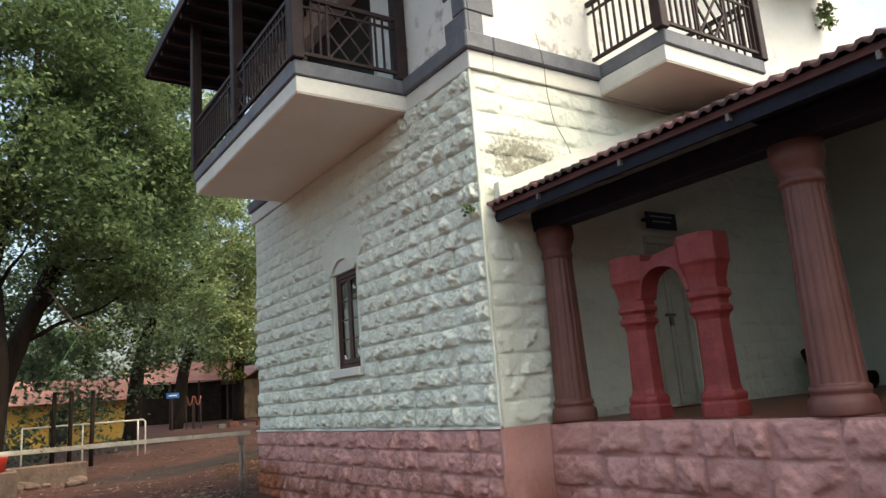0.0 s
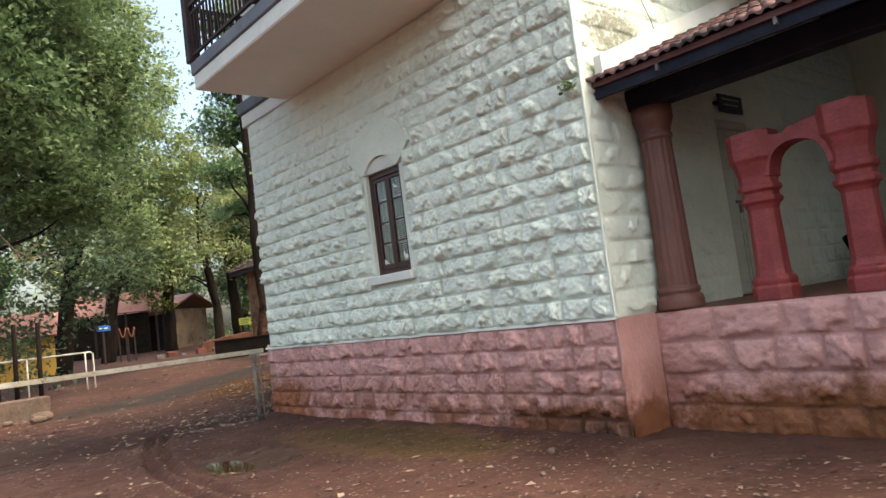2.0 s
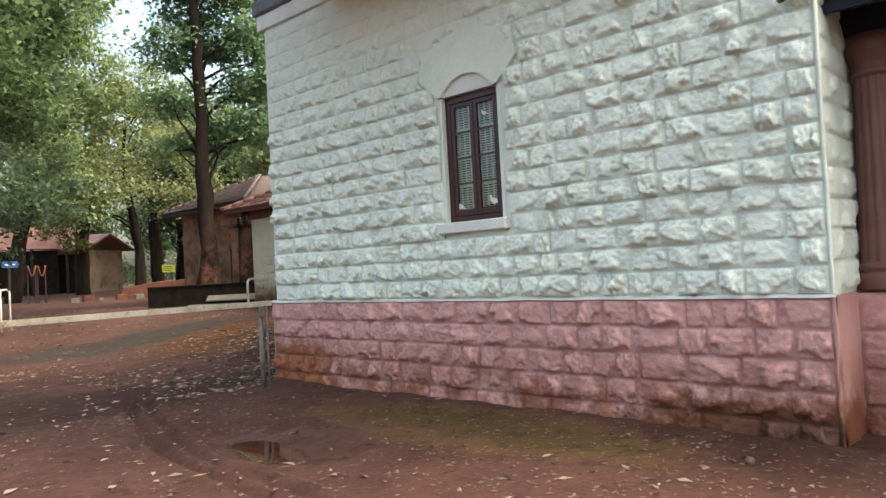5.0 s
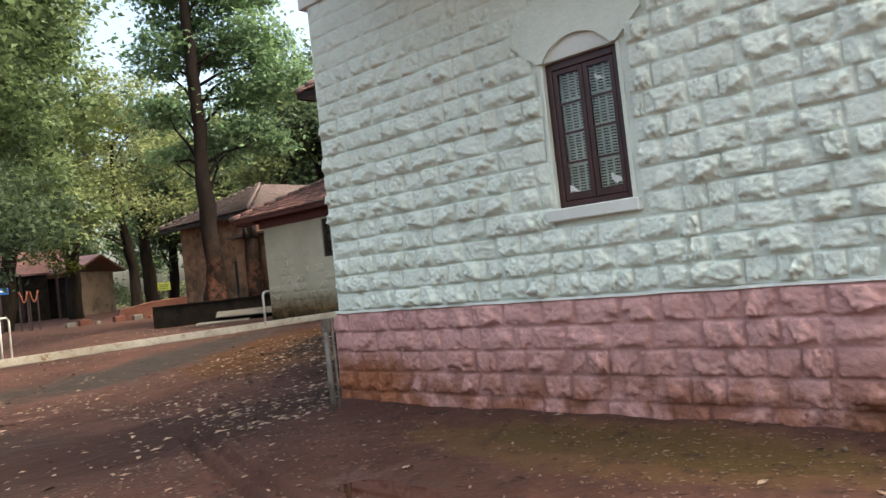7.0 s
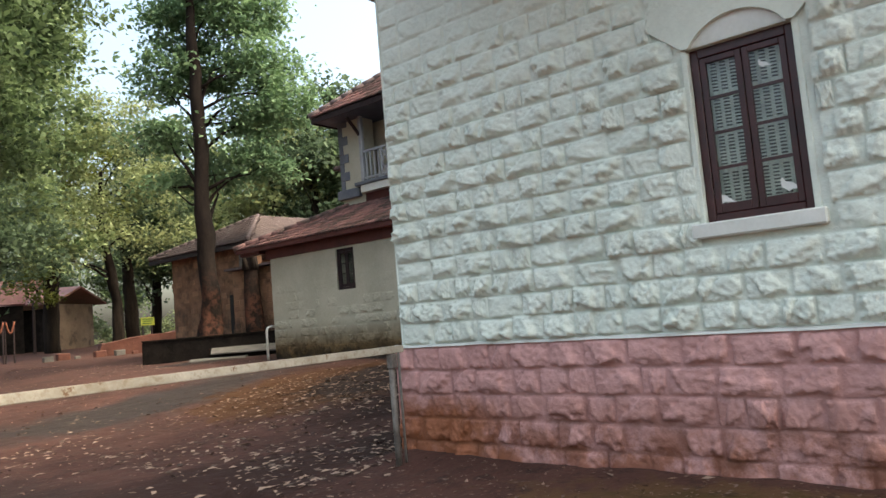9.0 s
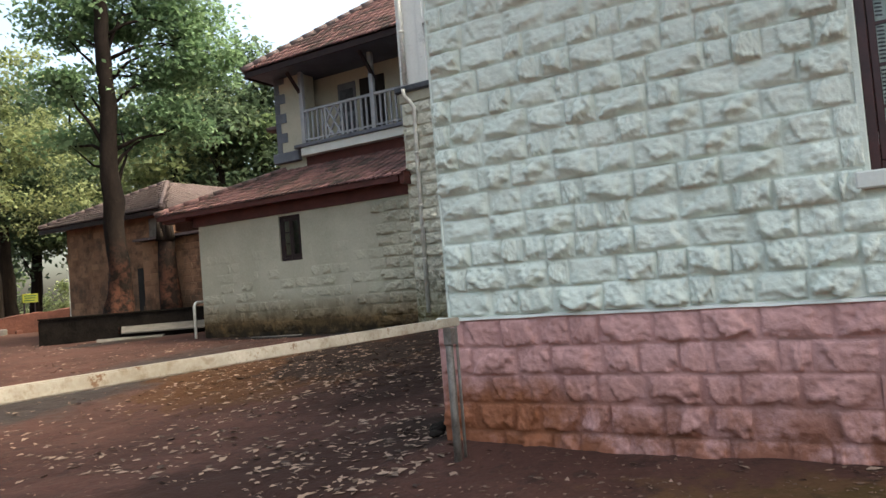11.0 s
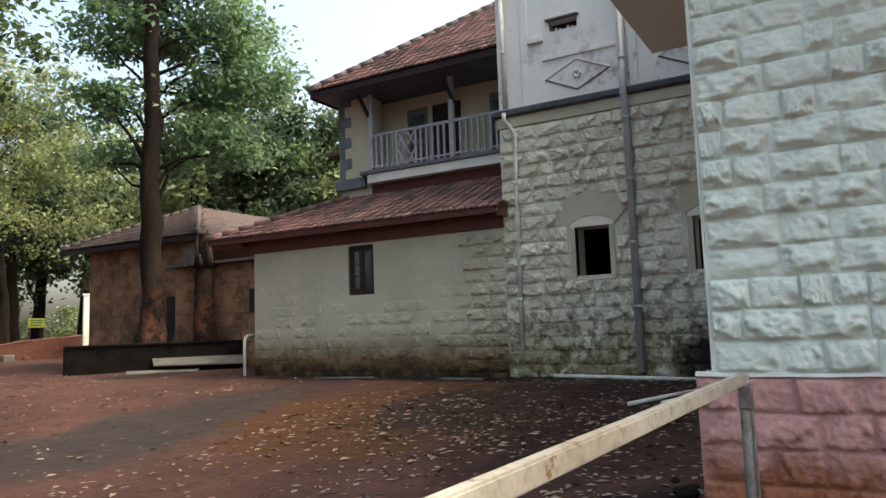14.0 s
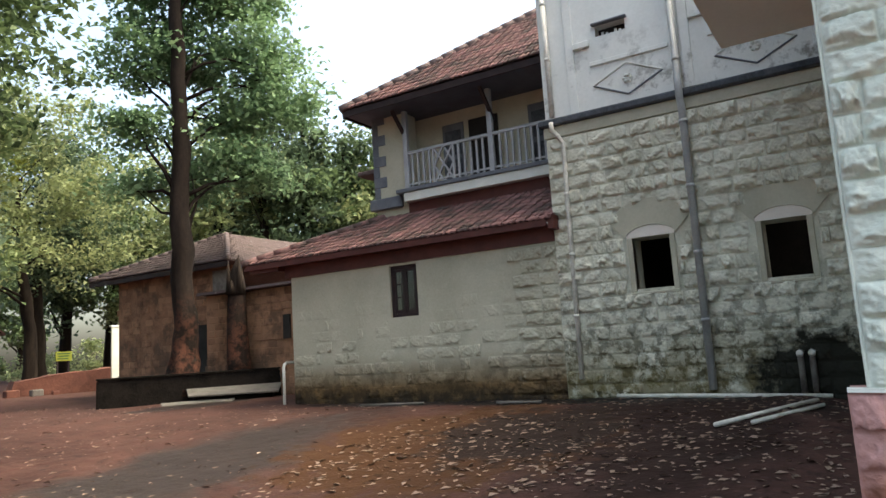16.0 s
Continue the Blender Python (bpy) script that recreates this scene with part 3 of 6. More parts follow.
def tile_slope(parent, origin, along, up, n_along, n_up, me, keep=None, limit=300, seed=3, pitch=0.245, gauge=0.31):
    """Lays tiles on a slope: origin its low corner, along and up unit vectors in the slope."""
    rnd = random.Random(seed)
    o, a, b = Vector(origin), Vector(along).normalized(), Vector(up).normalized()
    nrm = a.cross(b)
    verts, faces, count = [], [], 0
    for j in range(n_up):
        for i in range(n_along):
            s, t = (i + 0.5) * pitch, j * gauge
            if keep and not keep(s, t):
                continue
            m = Matrix.Identity(4)
            tip = rnd.uniform(-0.02, 0.02)
            aa = (a + b * tip).normalized()
            bb = nrm.cross(aa)
            for k in range(3):
                m[k][0], m[k][1], m[k][2] = aa[k], bb[k], nrm[k]
            m.translation = o + a * s + b * (t + rnd.uniform(-0.012, 0.012)) + nrm * rnd.uniform(0, 0.008)
            count += 1
            if count <= limit:
                ob = new("tile", me)
                ob.parent = parent
                ob.matrix_basis = m
            else:
                base = len(verts)
                verts.extend(tuple(m @ v.co) for v in me.vertices)
                faces.extend(tuple(base + q for q in f.vertices) for f in me.polygons)
    if verts:
        tagged(mesh_object("tiling", verts, faces, me.materials[0], parent, True), kind="stuff")


def ridge(parent, p0, p1, mat, r=0.11):
    """Half-round cap tiles along a ridge or hip, one mesh each."""
    p0, p1 = Vector(p0), Vector(p1)
    n = max(1, round((p1 - p0).length / 0.38))
    for k in range(n):
        bm = bmesh.new()
        a, b = p0.lerp(p1, k / n), p0.lerp(p1, (k + 1.12) / n)
        tube(bm, [a, b], [r, r * 0.86], 10)
        part("ridge_tile", bm, mat, parent, smooth=True)


# ---- timber rails, pipes and windows ----


def balusters(parent, mat, p0, p1, z0, z1, gap=0.10, thick=0.022, lattice=None):
    """Uprights between two points, each a part; lattice: (from, to) share of the run filled with crossed bars instead."""
    p0, p1 = Vector(p0), Vector(p1)
    run = (p1 - p0).length
    way = (p1 - p0).normalized()
    side = way.cross(UP)
    n = max(2, round(run / gap))

    def bar(name, a, b, t=thick):
        bm = bmesh.new()
        tube(bm, [a, b], [t * 0.7, t * 0.7], 4)
        part(name, bm, mat, parent)

    for k in range(1, n):
        f = k / n
        if lattice and lattice[0] < f < lattice[1]:
            continue
        q = p0 + way * run * f
        bar("baluster", (q.x, q.y, z0), (q.x, q.y, z1))
    if lattice:
        a, b = p0 + way * run * lattice[0], p0 + way * run * lattice[1]
        for q in (a, b):
            bar("baluster", (q.x, q.y, z0), (q.x, q.y, z1), thick * 1.2)
        m = a.lerp(b, 0.5)
        zm = (z0 + z1) / 2
        for s0, s1 in (((a, z0), (b, z1)), ((a, z1), (b, z0)), ((a, zm), (m, z1)), ((m, z1), (b, zm)), ((b, zm), (m, z0)), ((m, z0), (a, zm))):
            off = side * 0.006
            bar("lattice_bar", (s0[0].x + off.x, s0[0].y + off.y, s0[1]), (s1[0].x + off.x, s1[0].y + off.y, s1[1]))


def balcony(name, label, corners, z, slab_mat, under_mat, trim_mat, wood, rail_h, posts_to, out, lattices):
    """A balcony on a wall. corners: its free edge, from wall to wall; out: the way out. The slab, a grey trim course, rails and posts."""
    top = holder(name, label, "balcony")
    (x0, y0), (x1, y1) = corners[0], corners[-1]
    xs, ys = [c[0] for c in corners], [c[1] for c in corners]
    ax, bx, ay, by = min(xs), max(xs), min(ys), max(ys)
    boxes("slab", slab_mat, top, (ax, bx, ay, by, z + 0.012, z + 0.22), bevel=0.008)
    boxes("soffit", under_mat, top, (ax + 0.01, bx - 0.01, ay + 0.01, by - 0.01, z, z + 0.011))
    e = 0.03
    boxes("trim_course", trim_mat, top, (ax - (e if out[0] < 0 else 0), bx, ay - e if out[1] <= 0 else ay, by + e if out[1] >= 0 else by, z + 0.222, z + 0.42), bevel=0.015)
    zf = z + 0.42
    for i, (p, q) in enumerate(zip(corners, corners[1:])):
        for zz, r in ((zf + rail_h, 0.04), (zf + 0.10, 0.03), (zf + rail_h - 0.13, 0.022)):
            bm = bmesh.new()
            tube(bm, [(p[0], p[1], zz), (q[0], q[1], zz)], [r, r], 4)
            part("rail", bm, wood, top)
        balusters(top, wood, (p[0], p[1], 0), (q[0], q[1], 0), zf + 0.10, zf + rail_h, 0.115, 0.026, lattices[i])
    return top


def downpipe(name, label, points, r, mat, clamp_mat, n=12):
    top = holder(name, label, "pipe")
    bm = bmesh.new()
    tube(bm, points, [r] * len(points), n)
    part("pipe", bm, mat, top, smooth=True)
    for k in range(1, int(abs(points[0][2] - points[-1][2]) / 1.1) + 1):
        z = min(points[0][2], points[-1][2]) + k * 1.1
        p = min(points, key=lambda q: abs(q[2] - z))
        bm = bmesh.new()
        tube(bm, [(p[0], p[1], z - 0.03), (p[0], p[1], z + 0.03)], [r * 1.18] * 2, n)
        part("collar", bm, clamp_mat, top, smooth=True)
    return top

# ---- the near house: walls ----
XA, YF, YN, BAND = 4.69, 6.05, 13.57, 1.2
YW = YN - 0.12
WIN = (9.2, 10.0, 2.08, 3.52)


def in_fan(dy, z, half=0.40, spring=3.52, rise=0.20, reach=0.27, crown=0.70):
    """Inside the smooth fan of plaster over an arched window."""
    if z < spring - 0.04:
        return False
    lim = half + 0.03 + (z - spring) * reach / 0.23
    top = spring + crown - 0.42 * (dy / (half + 0.28)) ** 2
    return abs(dy) < lim and z < top


def west_skip(s, z):
    y = YF + 0.04 + s
    if WIN[0] - 0.07 < y < WIN[1] + 0.07 and WIN[2] - 0.13 < z < WIN[3] + 0.05:
        return True
    return in_fan(y - 9.6, z)


def west_proud(s, z):
    return 0.086 * (1 - 0.74 * step((z - 3.3) / 1.5) * step((s - 1.0) / 3.5))


wall = tagged(boxes("wall_west", WHITE, None, (XA, 5.15, YF - 0.003, WIN[0], BAND, 5.23), (XA, 5.15, WIN[1], YW, BAND, 5.23), (XA, 5.15, WIN[0], WIN[1], BAND, WIN[2]), (XA, 5.15, WIN[0], WIN[1], 3.52, 5.23)),
              "rock-faced stone wall painted pale mint white", "wall", kind="structure")
courses(wall, (XA, YF + 0.012, 0), (-1, 0, 0), YW - YF - 0.027, BAND + 0.02, 5.23, 18, WHITE, west_proud, 0.30, west_skip, lambda s, z: s < 4.4, 11)
boxes("corner_margin", WHITE, wall, (XA - 0.016, XA + 0.05, YW - 0.014, YW + 0.010, BAND + 0.02, 5.228), bevel=0.006)
base = tagged(boxes("wall_plinth", PINK, None, (XA, 5.15, YF - 0.008, YN, -0.4, BAND)), "rock-faced stone plinth painted dusty pink, mud-stained", "wall", kind="structure")
courses(base, (XA, YF + 0.012, 0), (-1, 0, 0), YN - YF - 0.012, -0.04, BAND - 0.012, 5, PINK, 0.078, 0.34, None, None, 12)
bm = bmesh.new()
prev = None
for k in range(61):
    y = YF - 0.03 + (YN - YF + 0.03) * k / 60
    w = 0.010 * noise.noise(Vector((y * 2.3, 0, 5)))
    rowv = [bm.verts.new((XA + a, y, BAND + b + w)) for a, b in ((0.0, 0.022), (-0.046, 0.013), (-0.052, -0.009), (0.0, -0.014))]
    if prev:
        for q in range(3):
            bm.faces.new((prev[q], prev[q + 1], rowv[q + 1], rowv[q]))
    prev = rowv
tagged(part("trim_band", bm, FASCIA), "thin white painted ledge over the pink plinth", "trim", kind="structure")

# smooth fan over the window, reveals, tympanum
fan = [(-0.43, 3.52)] + [(0.43 * math.sin(a), 3.52 - 0.18 + 0.40 * math.cos(a) - 0.02) for a in np.linspace(-1.05, 1.05, 13)] + [(0.43, 3.52), (0.70, 3.76)]
fan += [(0.70 * math.cos(a), 3.76 + 0.46 * math.sin(a)) for a in np.linspace(0.12, math.pi - 0.12, 15)] + [(-0.70, 3.76)]
bm = bmesh.new()
prism(bm, fan, (XA + 0.01, 9.6, 0), (0, 1, 0), (0, 0, 1), (-1, 0, 0), 0.062)
tagged(part("trim_arch", bm, WHITE), "smooth mint-white plaster fan over the arched window", "trim", kind="structure")


def casement(name, y0, y1, z0, z1, face, recess, mats, leaves, panes, label, curtain, arch=0.2, sill=True, facing="west"):
    """A window in a wall that faces west: frame, leaves with glazing bars, panes, curtain, sill and arch panel."""
    win = holder(name, label, "window", kind="structure")
    frame_m, sill_m = mats
    x = face + recess
    t = 0.065
    boxes("window_frame", frame_m, win, (x, x + 0.08, y0, y0 + t, z0, z1), (x, x + 0.08, y1 - t, y1, z0, z1), (x, x + 0.08, y0 + t, y1 - t, z0, z0 + t), (x, x + 0.08, y0 + t, y1 - t, z1 - t * 1.2, z1), bevel=0.006)
    w = (y1 - y0 - 2 * t) / leaves
    for k in range(leaves):
        a, b = y0 + t + k * w + 0.004, y0 + t + (k + 1) * w - 0.004
        lo, hi = z0 + t + 0.004, z1 - 1.2 * t - 0.004
        s = 0.048
        leaf = boxes("leaf", frame_m, win, (x + 0.012, x + 0.052, a, a + s, lo, hi), (x + 0.012, x + 0.052, b - s, b, lo, hi), (x + 0.012, x + 0.052, a + s, b - s, lo, lo + 0.075), (x + 0.012, x + 0.052, a + s, b - s, hi - s, hi), bevel=0.004)
        ph = (hi - s - lo - 0.075) / panes
        for j in range(panes):
            zz = lo + 0.075 + j * ph
            if j:
                boxes("glazing_bar", frame_m, leaf, (x + 0.016, x + 0.046, a + s, b - s, zz - 0.011, zz + 0.011))
            pane = boxes("pane", GLASS, leaf, (x + 0.030, x + 0.034, a + s, b - s, zz + 0.011 * bool(j), zz + ph - 0.011 * (j < panes - 1)))
            pane.visible_shadow = False
    if curtain:
        # a lace curtain hung in soft folds, with ladder rows of openwork
        bm = bmesh.new()
        n = 60
        rows_z = np.linspace(z0 + 0.08, z1 - 0.09, 92)
        grid = [[bm.verts.new((x + 0.105 + 0.008 * math.sin(i * 0.9 + 0.4 * math.sin(i * 0.23)), y0 + 0.07 + (y1 - y0 - 0.14) * i / n, zz)) for i in range(n + 1)] for zz in rows_z]
        for j in range(len(rows_z) - 1):
            for i in range(n):
                if j % 2 == 0 and i % 7 not in (0, 1, 6) and j % 23 > 2:
                    continue
                bm.faces.new((grid[j][i], grid[j][i + 1], grid[j + 1][i + 1], grid[j + 1][i]))
        part("curtain", bm, LACE, win, "white lace curtain behind the panes", True)
        # near-black sheet standing in for the unlit room behind the curtain
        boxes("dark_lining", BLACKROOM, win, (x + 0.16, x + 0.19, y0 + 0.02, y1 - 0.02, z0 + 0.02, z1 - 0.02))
    if sill:
        boxes("window_sill", sill_m, win, (face - 0.09, x + 0.05, y0 - 0.09, y1 + 0.10, z0 - 0.125, z0 - 0.004), bevel=0.012)
    return win


win = casement("window_1", *WIN, XA, 0.05, (MAROON, FASCIA), 2, 4, "dark maroon casement window with eight panes and lace curtain", True)
boxes("reveal", WHITE, win, (XA - 0.012, XA + 0.06, WIN[0] - 0.05, WIN[0] - 0.003, WIN[2] - 0.01, WIN[3]), (XA - 0.012, XA + 0.06, WIN[1] + 0.003, WIN[1] + 0.05, WIN[2] - 0.01, WIN[3]), bevel=0.006)
tym = [(-0.395, 3.524)] + [(0.395 * math.sin(a) / math.sin(1.05), 3.33 + 0.385 * math.cos(a)) for a in np.linspace(-1.05, 1.05, 13)] + [(0.395, 3.524)]
bm = bmesh.new()
prism(bm, tym, (XA + 0.004, 9.6, 0), (0, 1, 0), (0, 0, 1), (-1, 0, 0), 0.012)
part("tympanum", bm, FASCIA, win)
bird = [(0, 0), (0.05, 0.03), (0.09, 0.07), (0.15, 0.09), (0.17, 0.13), (0.19, 0.11), (0.185, 0.05), (0.15, 0.02), (0.13, 0.0), (0.10, 0.02), (0.05, 0.01)]
for dy, dz, sc in ((9.36, 2.24, -0.9), (9.76, 2.22, 1.0), (9.38, 3.24, 0.55)):
    bm = bmesh.new()
    prism(bm, [(p[0] * abs(sc), p[1] * abs(sc)) for p in bird], (XA + 0.079, dy if sc > 0 else dy - 0.1, dz), (0, 1, 0), (0, 0, 1), (-1, 0, 0), 0.002)
    part("sticker", bm, PAPER, win, "torn white paper stuck to the glass")



def corner_bead(mat, parent, z0, z1, rough):
    """A worn raised arris up the outer corner of the house, trowelled by hand."""
    bm = bmesh.new()
    prev = None
    n = int((z1 - z0) / 0.05)
    for j in range(n + 1):
        z = z0 + (z1 - z0) * j / n
        rowv = []
        for k, (dx, dy) in enumerate(((0.0, 0.016), (-0.028, 0.012), (-0.044, 0.002), (-0.048, -0.010), (-0.040, -0.022), (-0.024, -0.024), (-0.004, -0.016), (0.014, 0.0))):
            q = Vector((k * 0.9, z * 7, 2.0))
            rowv.append(bm.verts.new((XA + dx + rough * noise.noise(q), YF + dy + rough * noise.noise(q + Vector((0, 0, 5))), z)))
        if prev:
            for a, b, c, d in zip(prev, prev[1:], rowv[1:], rowv):
                bm.faces.new((a, b, c, d))
        prev = rowv
    part("corner_bead", bm, mat, parent, smooth=True)


corner_bead(WHITE, wall, BAND + 0.02, 5.23, 0.008)
corner_bead(PINK, base, -0.3, BAND - 0.004, 0.018)

# front wall under and above the porch roof
DOOR = (7.25, 8.05, 1.22, 3.42)
front = tagged(boxes("wall_front", WHITE, None, (5.15, DOOR[0], YF, YF + 0.45, BAND, 5.23), (DOOR[1], 12.6, YF, YF + 0.45, BAND, 5.23), (DOOR[0], DOOR[1], YF, YF + 0.45, DOOR[3], 5.23), (XA + 0.004, 5.149, YF + 0.004, YF + 0.1, BAND, 5.229)),
               "rock-faced stone front wall painted pale mint white", "wall", kind="structure")


def front_skip(s, z):
    x = 12.6 - s
    return DOOR[0] - 0.2 < x < DOOR[1] + 0.2 and z < DOOR[3] + 0.35


courses(front, (12.6, YF, 0), (0, -1, 0), 12.6 - XA - 0.012, BAND + 0.02, 5.23, 16, WHITE, lambda s, z: 0.040 if s > 7.2 and z < 3.6 else 0.032, 0.46, front_skip, lambda s, z: s > 3.5, 13)
ret = tagged(boxes("wall_return", PINK, None, (XA + 0.004, 5.34, YF - 0.004, YF + 0.3, -0.4, BAND)), "pink plastered corner of the plinth", "wall", kind="structure")
bm = bmesh.new()
prev = None
for j in range(26):
    z = -0.35 + (BAND + 0.345) * j / 25
    rowv = []
    for i in range(15):
        x = XA - 0.030 + (5.34 - XA) * i / 14
        rough = 0.008 + 0.020 * step((0.55 - z) / 0.5)
        rowv.append(bm.verts.new((x, YF - 0.026 + rough * noise.noise(Vector((x * 7, 2, z * 6))) + 0.5 * rough * noise.noise(Vector((x * 19, 2, z * 17))), z)))
    if prev:
        for a, b, c, d in zip(prev, prev[1:], rowv[1:], rowv):
            bm.faces.new((a, b, c, d))
    prev = rowv
part("plaster_coat", bm, PINK, ret, "hand-smoothed pink plaster, broken at its foot", True)

# cornice, grey string course and upper storey
tagged(boxes("trim_cornice", FASCIA, None, (XA - 0.05, XA + 0.3, YF - 0.05, YN + 0.03, 5.232, 5.46), (XA + 0.3, 15.4, YF - 0.05, YF + 0.3, 5.232, 5.46), bevel=0.01), "white painted cornice band under the upper storey", "trim", kind="structure")
tagged(boxes("trim_string_course", GREY, None, (XA - 0.10, XA + 0.3, YF - 0.10, YN + 0.08, 5.462, 5.68), (XA + 0.3, 15.4, YF - 0.10, YF + 0.3, 5.462, 5.68), bevel=0.02), "grey painted string course", "trim", kind="structure")
upper = tagged(boxes("wall_upper", UPWHITE, None, (XA, XA + 0.4, YF, 8.3, 5.68, 8.7), (XA, XA + 0.4, 11.2, YN, 5.68, 8.7), (XA, XA + 0.4, 8.3, 11.2, 7.9, 8.7), (XA + 0.4, 15.4, YF, YF + 0.4, 5.68, 8.7), (5.15, 14.0, YN - 0.5, YW - 0.01, -0.4, 8.7)),
               "smooth white upper storey wall", "wall", kind="structure")
# a near-black sheet paints the shade inside this doorway
tagged(boxes("door_2", BLACKROOM, None, (XA + 0.25, XA + 0.3, 8.3, 11.2, 5.68, 7.9)), "open balcony doorway of the upper storey, its shade painted near black", "doorway", kind="structure")
for k in range(6):
    for side in (0, 1):
        wq = 0.42 if (k + side) % 2 else 0.24
        sp = (XA - 0.022, XA + 0.02, YF - 0.022, YF + wq, 5.70 + k * 0.30, 5.70 + k * 0.30 + 0.285) if side else (XA + 0.02, XA + wq, YF - 0.022, YF + 0.02, 5.70 + k * 0.30, 5.70 + k * 0.30 + 0.285)
        boxes("quoin", GREY, upper, sp, bevel=0.01)

roofa = tagged(mesh_object("roof", [(2.79, 5.0, 8.5), (13.2, 5.0, 8.5), (13.2, 14.4, 8.5), (2.79, 14.4, 8.5), (7.4, 9.7, 11.2), (9.0, 9.7, 11.2), (2.79, 5.0, 8.62), (13.2, 5.0, 8.62), (13.2, 14.4, 8.62), (2.79, 14.4, 8.62)],
                           [(0, 3, 2, 1), (6, 7, 5, 4), (7, 8, 5), (8, 9, 4, 5), (9, 6, 4), (0, 1, 7, 6), (1, 2, 8, 7), (2, 3, 9, 8), (3, 0, 6, 9)], TILE), "clay tile hipped roof with deep eaves", "roof", kind="structure")
boxes("soffit", BLUEWOOD, roofa, (2.82, 13.1, 5.04, 14.36, 8.42, 8.497))
for k in range(19):
    y = 5.2 + k * 0.49
    boxes("rafter", DARKWOOD, roofa, (2.80, XA, y, y + 0.07, 8.30, 8.418))
boxes("fascia_board", DARKWOOD, roofa, (2.755, 2.788, 5.0, 14.4, 8.40, 8.60), (2.79, 13.2, 14.402, 14.43, 8.40, 8.60))

# west balcony
bal = balcony("balcony", "timber-railed balcony on a cream concrete slab, west side", [(XA, 7.42), (3.12, 7.42), (3.12, 11.9), (XA, 11.9)], 5.24, FASCIA, CREAM, GREY, DARKWOOD, 0.86, 8.4, (-1, 0), [(0.33, 0.72), (0.42, 0.58), None])
for x, y in ((3.13, 7.42), (3.13, 9.65), (3.13, 11.9), (XA - 0.09, 7.44)):
    boxes("post", DARKWOOD, bal, (x - 0.08, x + 0.08, y - 0.08, y + 0.08, 5.66, 8.42), bevel=0.012)
# balconies over the porch and over the court
bal2 = balcony("balcony", "timber-railed balcony over the tiled porch roof", [(6.76, YF), (6.76, 4.92), (8.82, 4.92), (8.82, YF)], 5.26, FASCIA, CREAM, GREY, DARKWOOD, 0.9, 8.4, (0, -1), [None, (0.36, 0.64), None])
for x, y in ((6.77, 4.93), (8.81, 4.93)):
    boxes("post", DARKWOOD, bal2, (x - 0.07, x + 0.07, y - 0.07, y + 0.07, 5.68, 8.42), bevel=0.01)
bal3 = balcony("balcony", "timber-railed balcony over the rear court", [(8.84, YW - 0.01), (8.84, 14.65), (6.76, 14.65), (6.76, YW - 0.01)], 5.24, FASCIA, CREAM, GREY, DARKWOOD, 0.9, 8.4, (0, 1), [None, (0.36, 0.64), None])
for x, y in ((6.77, 14.64), (8.83, 14.64)):
    boxes("post", DARKWOOD, bal3, (x - 0.06, x + 0.06, y - 0.06, y + 0.06, 5.66, 8.42), bevel=0.01)

# ---- porch ----
XP = 5.33
porch = tagged(boxes("floor_porch", FLOORRED, None, (XP + 0.015, 12.6, -2.6, YF, BAND - 0.10, BAND), bevel=0.006), "red oxide porch floor", "floor", kind="structure")
plinth = tagged(boxes("wall_porch_plinth", PINK, None, (XP, XP + 0.2, -2.58, YF - 0.012, -0.4, BAND - 0.102), (XP + 0.2, 12.6, -2.58, YF - 0.012, -0.4, BAND - 0.105)), "rock-faced pink stone plinth of the porch, mud-stained at its foot", "wall", kind="structure")
courses(plinth, (XP, 2.42, 0), (-1, 0, 0), YF - 2.42 - 0.02, -0.06, BAND - 0.004, 4, PINK, 0.085, 0.50, None, None, 15)
pier = tagged(boxes("wall_pier", PINK, None, (4.98, XP - 0.004, 1.2, 2.40, -0.4, BAND + 0.02), bevel=0.02), "pale pink rendered pier beside the porch plinth", "pier", kind="structure")

COLUMN_PROFILE = [(0.27, 1.2), (0.275, 1.22), (0.275, 1.29), (0.262, 1.33), (0.235, 1.345), (0.232, 1.36), (0.248, 1.375), (0.248, 1.405), (0.228, 1.425)]
COLUMN_PROFILE += [(0.222 - 0.042 * k / 12, 1.44 + 1.53 * k / 12) for k in range(13)]
COLUMN_PROFILE += [(0.186, 2.985), (0.20, 3.0), (0.20, 3.03), (0.186, 3.045), (0.19, 3.09), (0.225, 3.17), (0.238, 3.20), (0.238, 3.33)]


def porch_column(x, y):
    top = holder("porch_column", "fluted brown-red painted column on a round moulded base", "column", "porch columns", at=(x, y, BAND))
    pr = [(r * 0.88, z - BAND) for r, z in COLUMN_PROFILE]
    bm = bmesh.new()
    turned(bm, (0, 0), [p for p in pr if p[1] < 0.23], 32)
    part("base", bm, COLUMN, top, smooth=True)
    bm = bmesh.new()
    turned(bm, (0, 0), [p for p in pr if 0.22 < p[1] < 1.79], 80, 16, 0.013, (0.23, 1.775))
    part("shaft", bm, COLUMN, top)
    bm = bmesh.new()
    turned(bm, (0, 0), [p for p in pr if p[1] > 1.77], 32)
    part("capital", bm, COLUMN, top, smooth=True)
    return top


col = porch_column(5.52, 5.84)
copy_thing(col, pose(5.50, 2.93, BAND))

